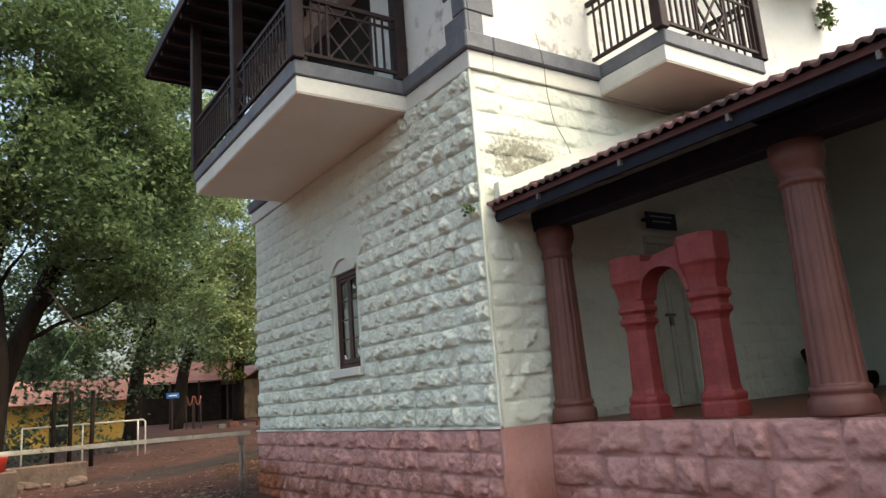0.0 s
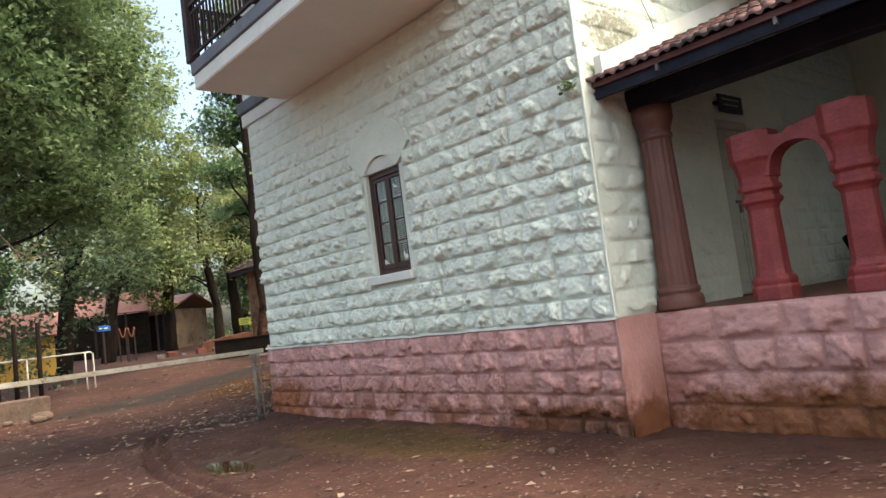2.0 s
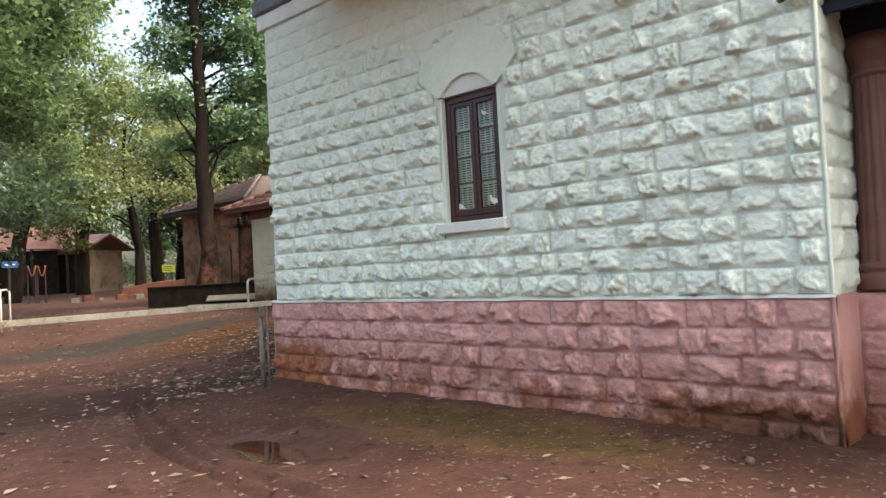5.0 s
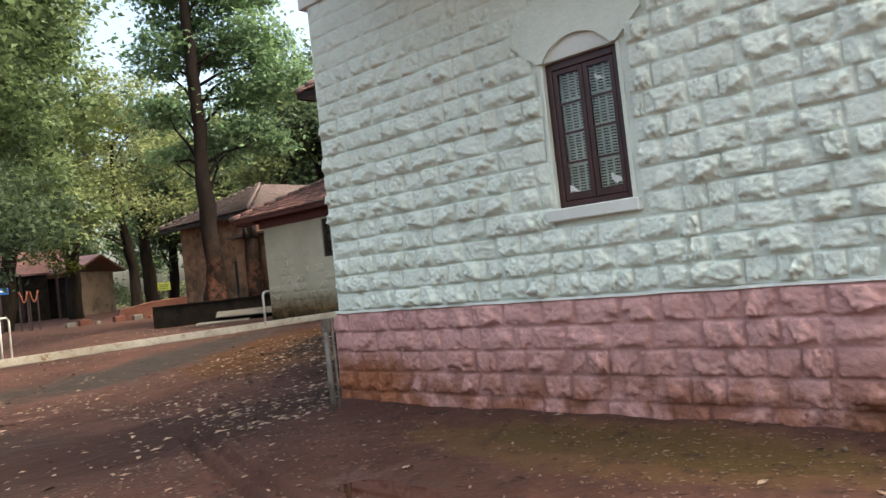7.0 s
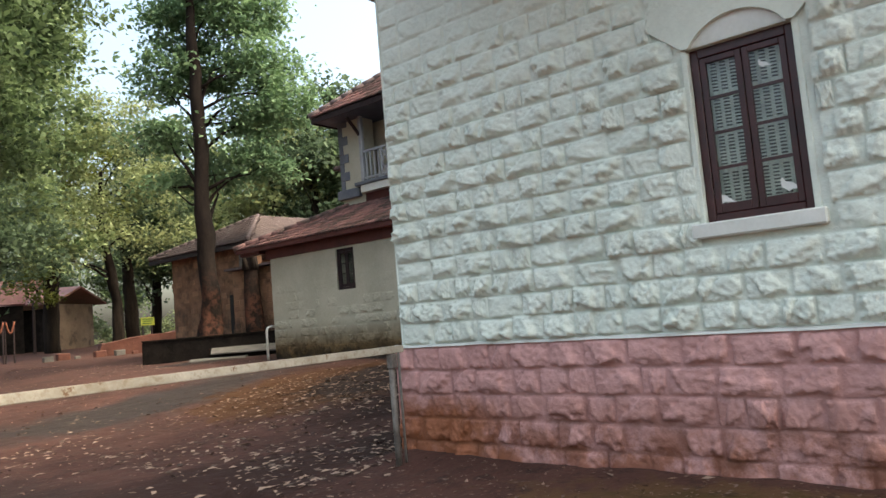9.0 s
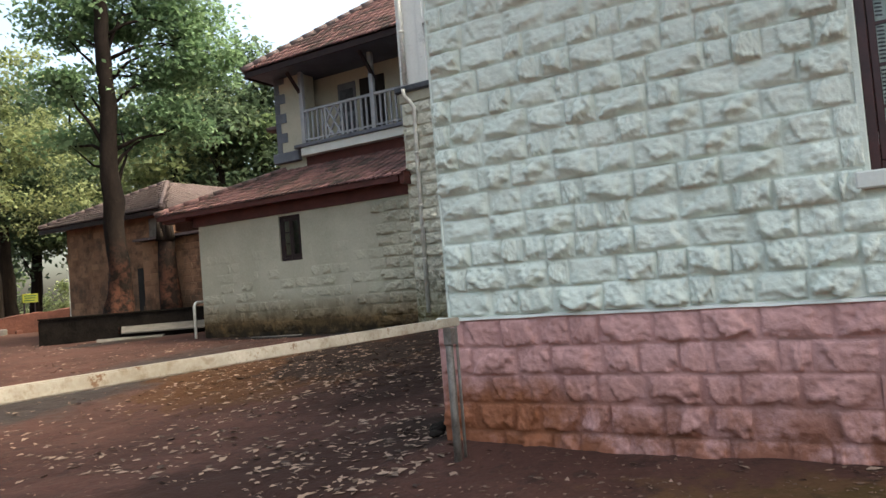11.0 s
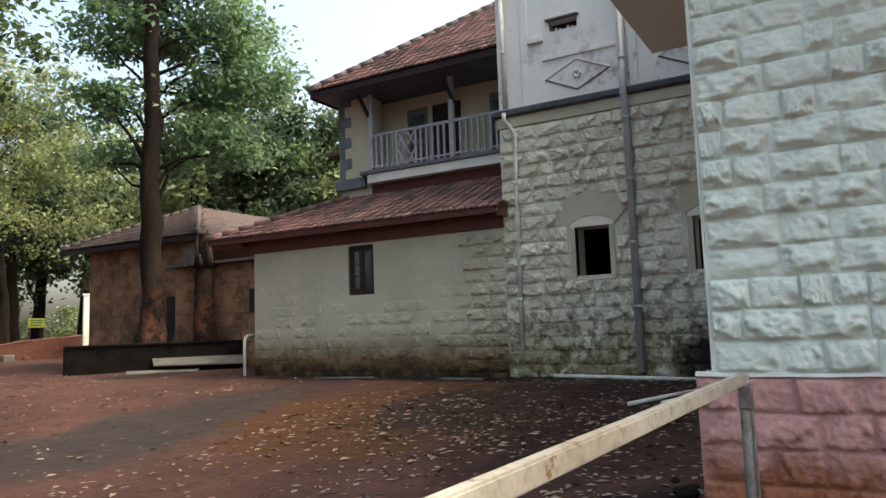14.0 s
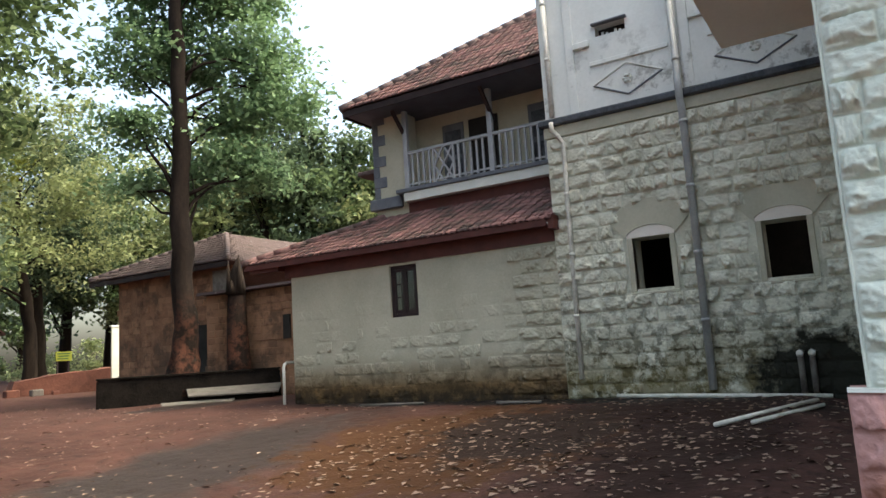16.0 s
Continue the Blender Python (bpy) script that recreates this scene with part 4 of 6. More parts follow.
# roof of the porch: eave along y at x = 4.78, rising inward
PSL = math.tan(radians(22))
proof = tagged(mesh_object("roof_porch", [(4.86, 1.55, 3.60), (4.86, YF, 3.60), (9.6, YF, 3.60 + 4.74 * PSL), (9.6, 1.55, 3.60 + 4.74 * PSL), (4.86, 1.55, 3.56), (4.86, YF, 3.56), (9.6, YF, 3.56 + 4.74 * PSL), (9.6, 1.55, 3.56 + 4.74 * PSL)],
                           [(0, 3, 2, 1), (4, 5, 6, 7), (0, 1, 5, 4), (2, 3, 7, 6), (0, 4, 7, 3), (1, 2, 6, 5)], BLUEWOOD), "sloping clay tile roof of the porch", "roof", kind="structure")
tile_slope(proof, (4.76, YF - 0.01, 3.575), (0, -1, 0), (math.cos(radians(22)), 0, math.sin(radians(22))), 18, 14, TILE_RED, None, 300, 4)
boxes("fascia_board", BLUEWOOD, proof, (4.84, 4.88, 1.55, YF - 0.01, 3.42, 3.60))
boxes("eave_lath", REDBOARD, proof, (4.80, 4.838, 1.55, YF - 0.02, 3.53, 3.585))
for k in range(9):
    y = 1.75 + k * 0.52
    bm = bmesh.new()
    prism(bm, [(0, 0), (4.7, 4.7 * PSL), (4.7, 4.7 * PSL - 0.12), (0, -0.12)], (4.90, y, 3.545), (1, 0, 0), (0, 0, 1), (0, 1, 0), 0.07)
    part("rafter", bm, BLUEWOOD, proof)
for k in range(4):
    y = 1.9 + k * 1.12
    boxes("bracket", STEEL, proof, (4.80, 4.84, y, y + 0.03, 3.47, 3.53))
ridge(proof, (4.74, 1.50, 3.66), (9.6, 1.50, 3.66 + 4.86 * PSL), OLDTILE)
tagged(boxes("beam_porch", BLUEWOOD, None, (5.36, 5.60, 1.2, YF - 0.01, 3.33, 3.56), (5.60, 12.6, 1.2, 1.42, 3.33, 3.56), bevel=0.01), "dark blue-black painted timber beam over the columns", "beam", kind="structure")
bm = bmesh.new()
prism(bm, [(0, 0), (4.8, 4.8 * PSL), (4.8, 4.8 * PSL + 0.24), (0, 0.22)], (4.80, YF - 0.09, 3.62), (1, 0, 0), (0, 0, 1), (0, -1, 0), 0.09)
tagged(part("trim_flashing", bm, FASCIA), "white lime fillet where the porch roof meets the wall", "trim", kind="structure")
# closing walls and ceilings, largely unseen, added to block light into the porch
tagged(boxes("wall_porch_end", WHITE, None, (12.2, 12.6, -2.6, YF - 0.01, BAND, 5.6), (5.6, 12.2, -2.6, -2.2, -0.4, 5.6), (5.6, 5.9, -2.2, 1.35, BAND + 0.002, 4.0)), "added white walls that keep daylight out of the porch", "wall", kind="structure")
tagged(boxes("ceiling_porch", BLUEWOOD, None, (9.6, 12.6, -2.6, YF - 0.01, 5.4, 5.5), (5.6, 9.6, -2.6, 1.45, 3.95, 4.05)), "added dark ceiling that keeps daylight out of the porch", "ceiling", kind="structure")

# door and sign in the porch
door = holder("door_1", "pale painted panelled double door with a padlock", "door", kind="structure")
boxes("door_frame", DOORPAINT, door, (DOOR[0], DOOR[0] + 0.08, YF + 0.02, YF + 0.14, DOOR[2], DOOR[3]), (DOOR[1] - 0.08, DOOR[1], YF + 0.02, YF + 0.14, DOOR[2], DOOR[3]), (DOOR[0] + 0.08, DOOR[1] - 0.08, YF + 0.02, YF + 0.14, DOOR[3] - 0.09, DOOR[3]), bevel=0.006)
mid = (DOOR[0] + DOOR[1]) / 2
for a, b in ((DOOR[0] + 0.085, mid - 0.006), (mid + 0.006, DOOR[1] - 0.085)):
    lf = boxes("door_leaf", DOORPAINT, door, (a, b, YF + 0.07, YF + 0.11, DOOR[2] + 0.02, DOOR[3] - 0.10), bevel=0.003)
    for z0, z1 in ((1.36, 2.0), (2.1, 2.7), (2.8, 3.24)):
        boxes("panel", DOORPAINT, lf, (a + 0.06, b - 0.06, YF + 0.055, YF + 0.068, z0, z1), bevel=0.005)
boxes("latch", STEEL, door, (mid - 0.10, mid + 0.10, YF + 0.035, YF + 0.052, 2.36, 2.40), (mid - 0.03, mid + 0.03, YF + 0.025, YF + 0.052, 2.24, 2.35), bevel=0.004)
boxes("threshold", FLOORRED, door, (DOOR[0], DOOR[1], YF - 0.06, YF + 0.14, BAND + 0.002, BAND + 0.02))
sg = holder("name_board", "dark navy enamel board on the wall over the door", "sign")
boxes("board", SIGNBLUE, sg, (7.29, 7.89, YF - 0.075, YF - 0.05, 3.50, 3.73), bevel=0.006)
boxes("bracket", DARKWOOD, sg, (7.27, 7.91, YF - 0.05, YF + 0.01, 3.60, 3.64))
for z, a, b in ((3.66, 7.36, 7.80), (3.59, 7.40, 7.76)):
    boxes("lettering", PIPEGREY, sg, (a, b, YF - 0.079, YF - 0.0765, z, z + 0.018))


# crimson stone gateway fragment standing on the porch edge
def pedestal_leg(parent, y, lean, taller):
    prof = ((0.235, 0.0), (0.235, 0.12), (0.215, 0.14), (0.225, 0.17), (0.225, 0.20), (0.185, 0.23), (0.172, 0.28), (0.160, 0.86), (0.178, 0.90), (0.215, 0.93), (0.215, 0.965), (0.185, 0.985),
            (0.185, 1.02), (0.222, 1.045), (0.222, 1.08), (0.195, 1.10), (0.198, 1.18), (0.235, 1.30), (0.262, 1.34), (0.265, 1.56), (0.255, 1.60))
    bm = bmesh.new()
    rings = []
    for r, z in prof:
        ring = []
        for k in range(8):
            cx, cy = ((1, 0.55), (0.55, 1), (-0.55, 1), (-1, 0.55), (-1, -0.55), (-0.55, -1), (0.55, -1), (1, -0.55))[k]
            rr = 0.80 * r
            zz = z + taller * step((z - 0.9) / 0.3)
            ring.append(bm.verts.new((5.64 + rr * cx * 0.95 + 0.007 * noise.noise(Vector((k, z * 4, y))), y + rr * cy + lean * z, BAND + zz)))
        rings.append(ring)
    for a, b in zip(rings, rings[1:]):
        for k in range(8):
            bm.faces.new((a[k], a[(k + 1) % 8], b[(k + 1) % 8], b[k]))
    bm.faces.new(rings[0][::-1])
    bm.faces.new(rings[-1])
    bmesh.ops.bevel(bm, geom=list(bm.edges), offset=0.006, segments=1, affect="EDGES")
    return part("pillar", bm, ARCHRED, parent)


gate = holder("stone_gateway", "crimson-painted carved stone arch on two stout pillars", "arch")
pedestal_leg(gate, 4.89, 0.0, 0.0)
pedestal_leg(gate, 4.04, 0.0, 0.05)
arch = [(-0.40, 1.15), (-0.26, 1.15)] + [(-0.26 * math.cos(math.pi * k / 12), 1.15 + 0.29 * math.sin(math.pi * k / 12) ** 0.7) for k in range(1, 12)] + [(0.26, 1.15), (0.40, 1.15), (0.40, 1.57), (0.22, 1.53), (0.10, 1.50), (0.04, 1.56), (-0.06, 1.57), (-0.14, 1.59), (-0.30, 1.60), (-0.40, 1.58)]
bm = bmesh.new()
prism(bm, arch, (5.52, 4.465, BAND), (0, 1, 0), (0, 0, 1), (1, 0, 0), 0.24)
bmesh.ops.bevel(bm, geom=list(bm.edges), offset=0.008, segments=1, affect="EDGES")
part("arch_stone", bm, ARCHRED, gate)
# old stones against the back wall
frag = holder("carved_stone", "dark leaning stone slab on the porch floor", "stone")
bm = bmesh.new()
prism(bm, [(0, 0), (0.30, 0.0), (0.27, 0.40), (0.20, 0.66), (0.06, 0.68), (0.02, 0.4)], (10.1, YF - 0.42, BAND), (1, 0, 0), (0, 0.42, 0.9), (0, -0.9, 0.42), 0.14)
bmesh.ops.bevel(bm, geom=list(bm.edges), offset=0.02, segments=2, affect="EDGES")
part("slab", bm, BLACKSTONE, frag)
for k, (x, y, r, h, nm, lb) in enumerate(((10.75, 5.55, 0.13, 0.24, "stone_pot", "small dark round stone pot on the porch floor"), (11.1, 5.5, 0.17, 0.26, "stone_mortar", "dark stone mortar on the porch floor"))):
    bm = bmesh.new()
    turned(bm, (x, y), [(r * 0.6, BAND), (r * 0.9, BAND + h * 0.3), (r, BAND + h * 0.7), (r * 0.85, BAND + h * 0.95), (r * 0.6, BAND + h), (r * 0.5, BAND + h * 0.8)], 16)
    tagged(part(nm, bm, BLACKSTONE, None, smooth=True), lb, "stone vessel")

# ---- the rear house ----
XB = 11.47
S1, S2 = (16.17, 16.80, 2.42, 3.30), (14.10, 14.74, 2.40, 3.30)


def tower_skip(s, z):
    y = YN + s
    for w in (S1, S2):
        c, half = (w[0] + w[1]) / 2, (w[1] - w[0]) / 2
        if abs(y - c) < half + 0.14 and w[2] - 0.09 < z < w[3] + 0.1:
            return True
        if in_fan(y - c, z, half + 0.10, w[3], 0.2, 0.30, 0.62):
            return True
    return False


tower = tagged(boxes("wall_tower", OLDWHITE, None, (XB, XB + 0.5, YN, S2[0], -0.2, 5.35), (XB, XB + 0.5, S2[1], S1[0], -0.2, 5.35), (XB, XB + 0.5, S1[1], 18.2, -0.2, 5.35),
                     *[(XB, XB + 0.5, w[0], w[1], -0.2, w[2]) for w in (S1, S2)], *[(XB, XB + 0.5, w[0], w[1], w[3], 5.35) for w in (S1, S2)], (XB + 0.5, 16.0, 17.8, 18.2, -0.2, 8.4)),
               "rock-faced stone wall with flaking lime wash and black mould", "wall", kind="structure")
courses(tower, (XB, YN, 0), (-1, 0, 0), 18.2 - YN + 0.01, 0.35, 5.33, 20, OLDWHITE, lambda s, z: 0.10 if z > 2.1 else 0.065, 0.36, tower_skip, lambda s, z: True, 21, 0.0)
for w in (S1, S2):
    c, h = (w[0] + w[1]) / 2, (w[1] - w[0]) / 2
    wn_ = holder("window_2" if w is S1 else "window_3", "small square unglazed window with a white rendered surround", "window", kind="structure")
    boxes("window_frame", PLASTER, wn_, (XB - 0.035, XB + 0.16, w[0] - 0.09, w[0], w[2] - 0.05, w[3]), (XB - 0.035, XB + 0.16, w[1], w[1] + 0.09, w[2] - 0.05, w[3]), bevel=0.008)
    boxes("window_sill", PLASTER, wn_, (XB - 0.05, XB + 0.16, w[0] - 0.09, w[1] + 0.09, w[2] - 0.10, w[2] - 0.052), bevel=0.008)
    f = [(-h - 0.09, w[3])] + [((h + 0.09) * math.sin(a) / math.sin(1.0), w[3] - 0.10 + 0.30 * math.cos(a)) for a in np.linspace(-1.0, 1.0, 13)] + [(h + 0.09, w[3]), (h + 0.36, w[3] + 0.28)]
    f += [(math.cos(a) * (h + 0.30), w[3] + 0.30 + 0.36 * math.sin(a)) for a in np.linspace(0.5, math.pi - 0.5, 9)] + [(-h - 0.36, w[3] + 0.28)]
    bm = bmesh.new()
    prism(bm, f, (XB + 0.01, c, 0), (0, 1, 0), (0, 0, 1), (-1, 0, 0), 0.05)
    part("fan", bm, PLASTER, wn_)
    bm = bmesh.new()
    prism(bm, [(-h - 0.088, w[3] + 0.002)] + [((h + 0.088) * math.sin(a) / math.sin(1.0), w[3] - 0.105 + 0.30 * math.cos(a)) for a in np.linspace(-1.0, 1.0, 13)] + [(h + 0.088, w[3] + 0.002)], (XB + 0.02, c, 0), (0, 1, 0), (0, 0, 1), (-1, 0, 0), 0.045)
    part("tympanum", bm, CREAM, wn_)
# room surfaces coloured near black in place of interior shade
tagged(boxes("wall_dark_rooms", BLACKROOM, None, (XB + 0.5, XB + 3.0, YN + 0.02, 17.78, 1.0, 1.1), (XB + 2.9, XB + 3.0, YN + 0.02, 17.78, 1.1, 5.0), (XB + 0.5, XB + 2.9, YN + 0.02, 17.78, 4.9, 5.0), (XB + 0.5, XB + 2.9, 15.4, 15.5, 1.1, 4.9)), "bathroom interior painted near black for its shade", "wall", kind="structure")

tagged(boxes("trim_tower_band", PLASTER, None, (XB - 0.05, XB + 0.4, YN, 18.24, 5.352, 5.56), bevel=0.01), "cream band under the cornice of the tower", "trim", kind="structure")
tagged(boxes("trim_tower_cornice", DARKGUT, None, (XB - 0.13, XB + 0.4, YN, 18.32, 5.562, 5.70), bevel=0.03), "black weather-stained cornice", "trim", kind="structure")
VENT = (16.55, 17.10, 7.06, 7.26)
uw = tagged(boxes("wall_tower_upper", UPWHITE, None, (XB, XB + 0.3, YN, VENT[0], 5.70, 8.35), (XB, XB + 0.3, VENT[1], 18.2, 5.70, 8.35), (XB, XB + 0.3, VENT[0], VENT[1], 5.70, VENT[2]), (XB, XB + 0.3, VENT[0], VENT[1], VENT[3], 8.35)),
            "smooth white panelled upper wall with diamond mouldings", "wall", kind="structure")
boxes("vent_back", BLACKROOM, uw, (XB + 0.22, XB + 0.29, VENT[0], VENT[1], VENT[2], VENT[3]))
boxes("vent_hood", GREY, uw, (XB - 0.10, XB + 0.02, VENT[0] - 0.05, VENT[1] + 0.05, VENT[3], VENT[3] + 0.035), bevel=0.01)
for k in range(7):
    boxes("vent_shard", FASCIA, uw, (XB + 0.05, XB + 0.08, VENT[0] + 0.08 * k + 0.01, VENT[0] + 0.08 * k + 0.05, VENT[2], VENT[2] + 0.03 + 0.05 * ((k * 7) % 3) / 2))
# sunk panels are framed by raised strips; diamonds by thin ribs with a boss
for y0, y1 in ((15.85, 17.55), (13.7, 15.5)):
    cy = (y0 + y1) / 2 - 0.1
    boxes("panel_strip", UPWHITE, uw, (XB - 0.035, XB, y0, y1 - 0.30, 6.52, 6.60), (XB - 0.03, XB, y1 - 0.02, y1 + 0.14, 5.72, 8.30), (XB - 0.03, XB, y0 - 0.16, y0 - 0.02, 5.72, 8.30), bevel=0.008)
    boxes("ledge", UPWHITE, uw, (XB - 0.07, XB, y1 - 0.32, y1 - 0.02, 6.90, 7.02), bevel=0.01)
    pts = [(cy - 0.62, 6.15), (cy, 6.44), (cy + 0.62, 6.15), (cy, 5.86)]
    for p, q in zip(pts, pts[1:] + pts[:1]):
        bm = bmesh.new()
        tube(bm, [(XB - 0.008, p[0], p[1]), (XB - 0.008, q[0], q[1])], [0.016, 0.016], 6)
        part("diamond_rib", bm, GREY if p[1] < 6.0 or q[1] < 6.0 else FASCIA, uw)
    for k in range(6):
        a = k * math.pi / 3
        bm = bmesh.new()
        bmesh.ops.create_icosphere(bm, subdivisions=1, radius=0.04, matrix=Matrix.Translation((XB - 0.005, cy + 0.06 * math.cos(a), 6.15 + 0.06 * math.sin(a))))
        part("boss", bm, FASCIA, uw, smooth=True)
boxes("parapet_cap", DARKGUT, uw, (XB - 0.08, XB + 0.35, YN, 18.28, 8.352, 8.45), bevel=0.02)
downpipe("downpipe", "grey plastic downpipe strapped to the stained wall", [(XB - 0.16, 15.71, 0.72), (XB - 0.16, 15.71, 5.35), (XB - 0.24, 15.71, 5.55), (XB - 0.24, 15.71, 5.85), (XB - 0.13, 15.72, 5.98), (XB - 0.13, 15.72, 8.30)], 0.062, PIPEGREY, PIPEGREY)
downpipe("downpipe", "cream-painted downpipe on the tower corner", [(XB - 0.09, 17.90, 0.95), (XB - 0.09, 17.88, 4.0), (XB - 0.09, 17.86, 5.2), (XB - 0.12, 17.95, 5.36), (XB - 0.2, 18.02, 5.46), (XB - 0.2, 18.02, 5.60)], 0.042, PIPEWHITE, PIPEWHITE)
downpipe("downpipe", "pale downpipe on the upper corner of the tower", [(XB - 0.09, 18.03, 5.74), (XB - 0.09, 18.03, 8.3)], 0.05, PIPEWHITE, PIPEWHITE)

# lean-to range
LW = (21.30, 21.98, 2.33, 3.40)
lean = tagged(boxes("wall_lean_to", PLASTER, None, (XB + 0.02, XB + 0.42, 18.2, LW[0], -0.2, 3.45), (XB + 0.02, XB + 0.42, LW[1], 24.75, -0.2, 3.45), (XB + 0.02, XB + 0.42, LW[0], LW[1], -0.2, LW[2]), (XB + 0.02, XB + 0.42, LW[0], LW[1], LW[3], 3.45), (XB + 0.42, 16, 24.35, 24.75, -0.2, 3.45)),
              "plastered wall with faint stone courses, stained along its foot", "wall", kind="structure")


def lean_skip(s, z):
    y = 18.2 + s
    return LW[0] - 0.1 < y < LW[1] + 0.1 and LW[2] - 0.1 < z or (z > 2.75 and s > 1.2) or (s > 1.2 and noise.noise(Vector((s * 1.9, z * 4.3, 3))) > 0.02)


courses(lean, (XB + 0.02, 18.2, 0), (-1, 0, 0), 6.5, 0.45, 3.4, 12, PLASTER, lambda s, z: (0.075 if s < 0.9 else 0.034 * step((3.0 - z) / 1.6) + 0.003), 0.40, lean_skip, None, 23, 0.004)
casement("window_4", *LW, XB + 0.02, 0.04, (DARKWOOD, PLASTER), 2, 3, "dark two-leaf casement window in the plastered wall", False, sill=False)
# one near-black sheet stands for the unlit room
tagged(boxes("wall_lean_to_room", BLACKROOM, None, (XB + 0.6, XB + 0.65, LW[0] - 0.3, LW[1] + 0.3, 2.0, 3.44)), "near-black sheet for the unlit room behind the casement", "wall", kind="structure")
tagged(boxes("trim_eave_board", REDBOARD, None, (XB - 0.02, XB + 0.06, 18.22, 24.9, 3.452, 3.80)), "maroon timber board under the eave", "trim", kind="structure")

E0, T0 = (11.12, 3.80), (13.5, 4.86)
sl = math.atan2(T0[1] - E0[1], T0[0] - E0[0])
lroof = tagged(mesh_object("roof_lean_to", [(E0[0] + 0.05, 18.22, E0[1]), (E0[0] + 0.05, 25.9, E0[1]), (T0[0], 23.5, T0[1]), (T0[0], 18.22, T0[1]), (E0[0] + 0.05, 18.22, E0[1] - 0.04), (E0[0] + 0.05, 25.9, E0[1] - 0.04), (T0[0], 23.5, T0[1] - 0.06), (T0[0], 18.22, T0[1] - 0.06), (T0[0], 25.9, E0[1]), (T0[0], 25.9, E0[1] - 0.04)],
                           [(0, 1, 2, 3), (4, 7, 6, 5), (0, 4, 5, 1), (1, 8, 2), (5, 6, 9), (1, 5, 9, 8), (0, 3, 7, 4)], REDBOARD), "red clay tile lean-to roof, dark with age", "roof", kind="structure")
LN = int(7.68 / 0.245) + 1
LSLOPE = (T0[0] - E0[0]) / math.cos(sl)
tile_slope(lroof, (E0[0], 25.95, E0[1] + 0.012), (0, -1, 0), (math.cos(sl), 0, math.sin(sl)), LN, 9, TILE_RED, lambda s, t: s > t * 2.4 / LSLOPE - 0.05, 300, 5)
ridge(lroof, (E0[0], 25.95, E0[1] + 0.05), (T0[0], 23.5, T0[1] + 0.05), TILE)
# the part of the lean-to past the corner is carried on a plate
# eave board added to hide a bright gap under the tiles
boxes("eave_board", REDBOARD, lroof, (E0[0] + 0.012, E0[0] + 0.05, 18.23, 25.9, 3.70, 3.818))
boxes("wall_plate", REDBOARD, lroof, (E0[0] + 0.1, E0[0] + 0.35, 24.9, 25.8, 3.62, 3.75))
# end board and soffit, run deep inside, added to block leaking skylight
boxes("end_board", REDBOARD, lroof, (E0[0] + 0.03, 11.50, 18.10, 18.204, 3.64, 3.90))
boxes("soffit", REDBOARD, lroof, (E0[0] + 0.06, 16.0, 18.206, 25.8, 3.72, 3.752))

# upper storey with its recessed balcony
XU = 13.55
up2 = tagged(boxes("wall_rear_upper", PLASTER, None, (XU, XU + 0.5, 22.75, 23.72, 4.7, 7.75), (XU + 0.75, XU + 1.15, 18.21, 23.30, 4.7, 7.75), (XU + 0.5, 16.5, 23.302, 23.72, 4.7, 7.75)), "white plastered upper wall behind the balcony", "wall", kind="structure")
# grey quoins; the narrow ones paint the shaded return of the corner
for k in range(8):
    z = 5.42 + k * 0.27
    wq = 0.36 if k % 2 else 0.15
    boxes("quoin", GREY, up2, (XU - 0.025, XU + 0.3, 23.72 - wq, 23.745, z, z + 0.265), bevel=0.008)
boxes("string_course", GREY, up2, (XU - 0.12, XU + 0.3, 22.9, 23.85, 5.12, 5.40), bevel=0.02)
balb = holder("balcony", "recessed balcony with pale grey timber rails", "balcony")
boxes("slab", FASCIA, balb, (XU - 0.22, XU + 0.74, 18.21, 22.74, 5.18, 5.40), bevel=0.01)
boxes("edge_trim", GREY, balb, (XU - 0.26, XU - 0.02, 18.21, 22.95, 5.402, 5.50), bevel=0.015)
# dark board added in place of the shadow beneath the slab
boxes("shadow_board", REDBOARD, balb, (XU - 0.02, XU + 0.1, 18.21, 22.74, 4.80, 5.178))
RAILW = material("pale_grey_rail_paint", (0.26, 0.27, 0.29), (0.40, 0.41, 0.42), 3.0, 0.55, 0.1, 40)
for z, r in ((6.38, 0.045), (5.60, 0.03)):
    bm = bmesh.new()
    tube(bm, [(XU - 0.12, 18.21, z), (XU - 0.12, 22.70, z)], [r, r], 4)
    part("rail", bm, RAILW, balb)
for y0, y1, lat in ((18.25, 20.28, None), (20.40, 22.66, (0.42, 0.66))):
    balusters(balb, RAILW, (XU - 0.12, y0, 0), (XU - 0.12, y1, 0), 5.50, 6.38, 0.16, 0.045, lat)
for y in (20.34, 22.66):
    boxes("post", RAILW, balb, (XU - 0.18, XU - 0.06, y - 0.06, y + 0.06, 5.50, 7.45), bevel=0.01)
for a, b, m in ((19.2, 19.75, GREY), (20.55, 21.35, BLACKROOM), (21.5, 22.1, GREY)):
    leaf = boxes("shutter" if m is GREY else "doorway", m, up2, (XU + 0.72, XU + 0.748, a, b, 5.50, 7.15))
    if m is GREY:
        for z in (5.6, 6.35):
            boxes("panel", DARKGUT, leaf, (XU + 0.705, XU + 0.718, a + 0.08, b - 0.08, z, z + 0.62), bevel=0.004)
EH = (12.75, 7.60)
hs = radians(37)
HX = 16.8
HZ = EH[1] + (HX - EH[0]) * math.tan(hs)
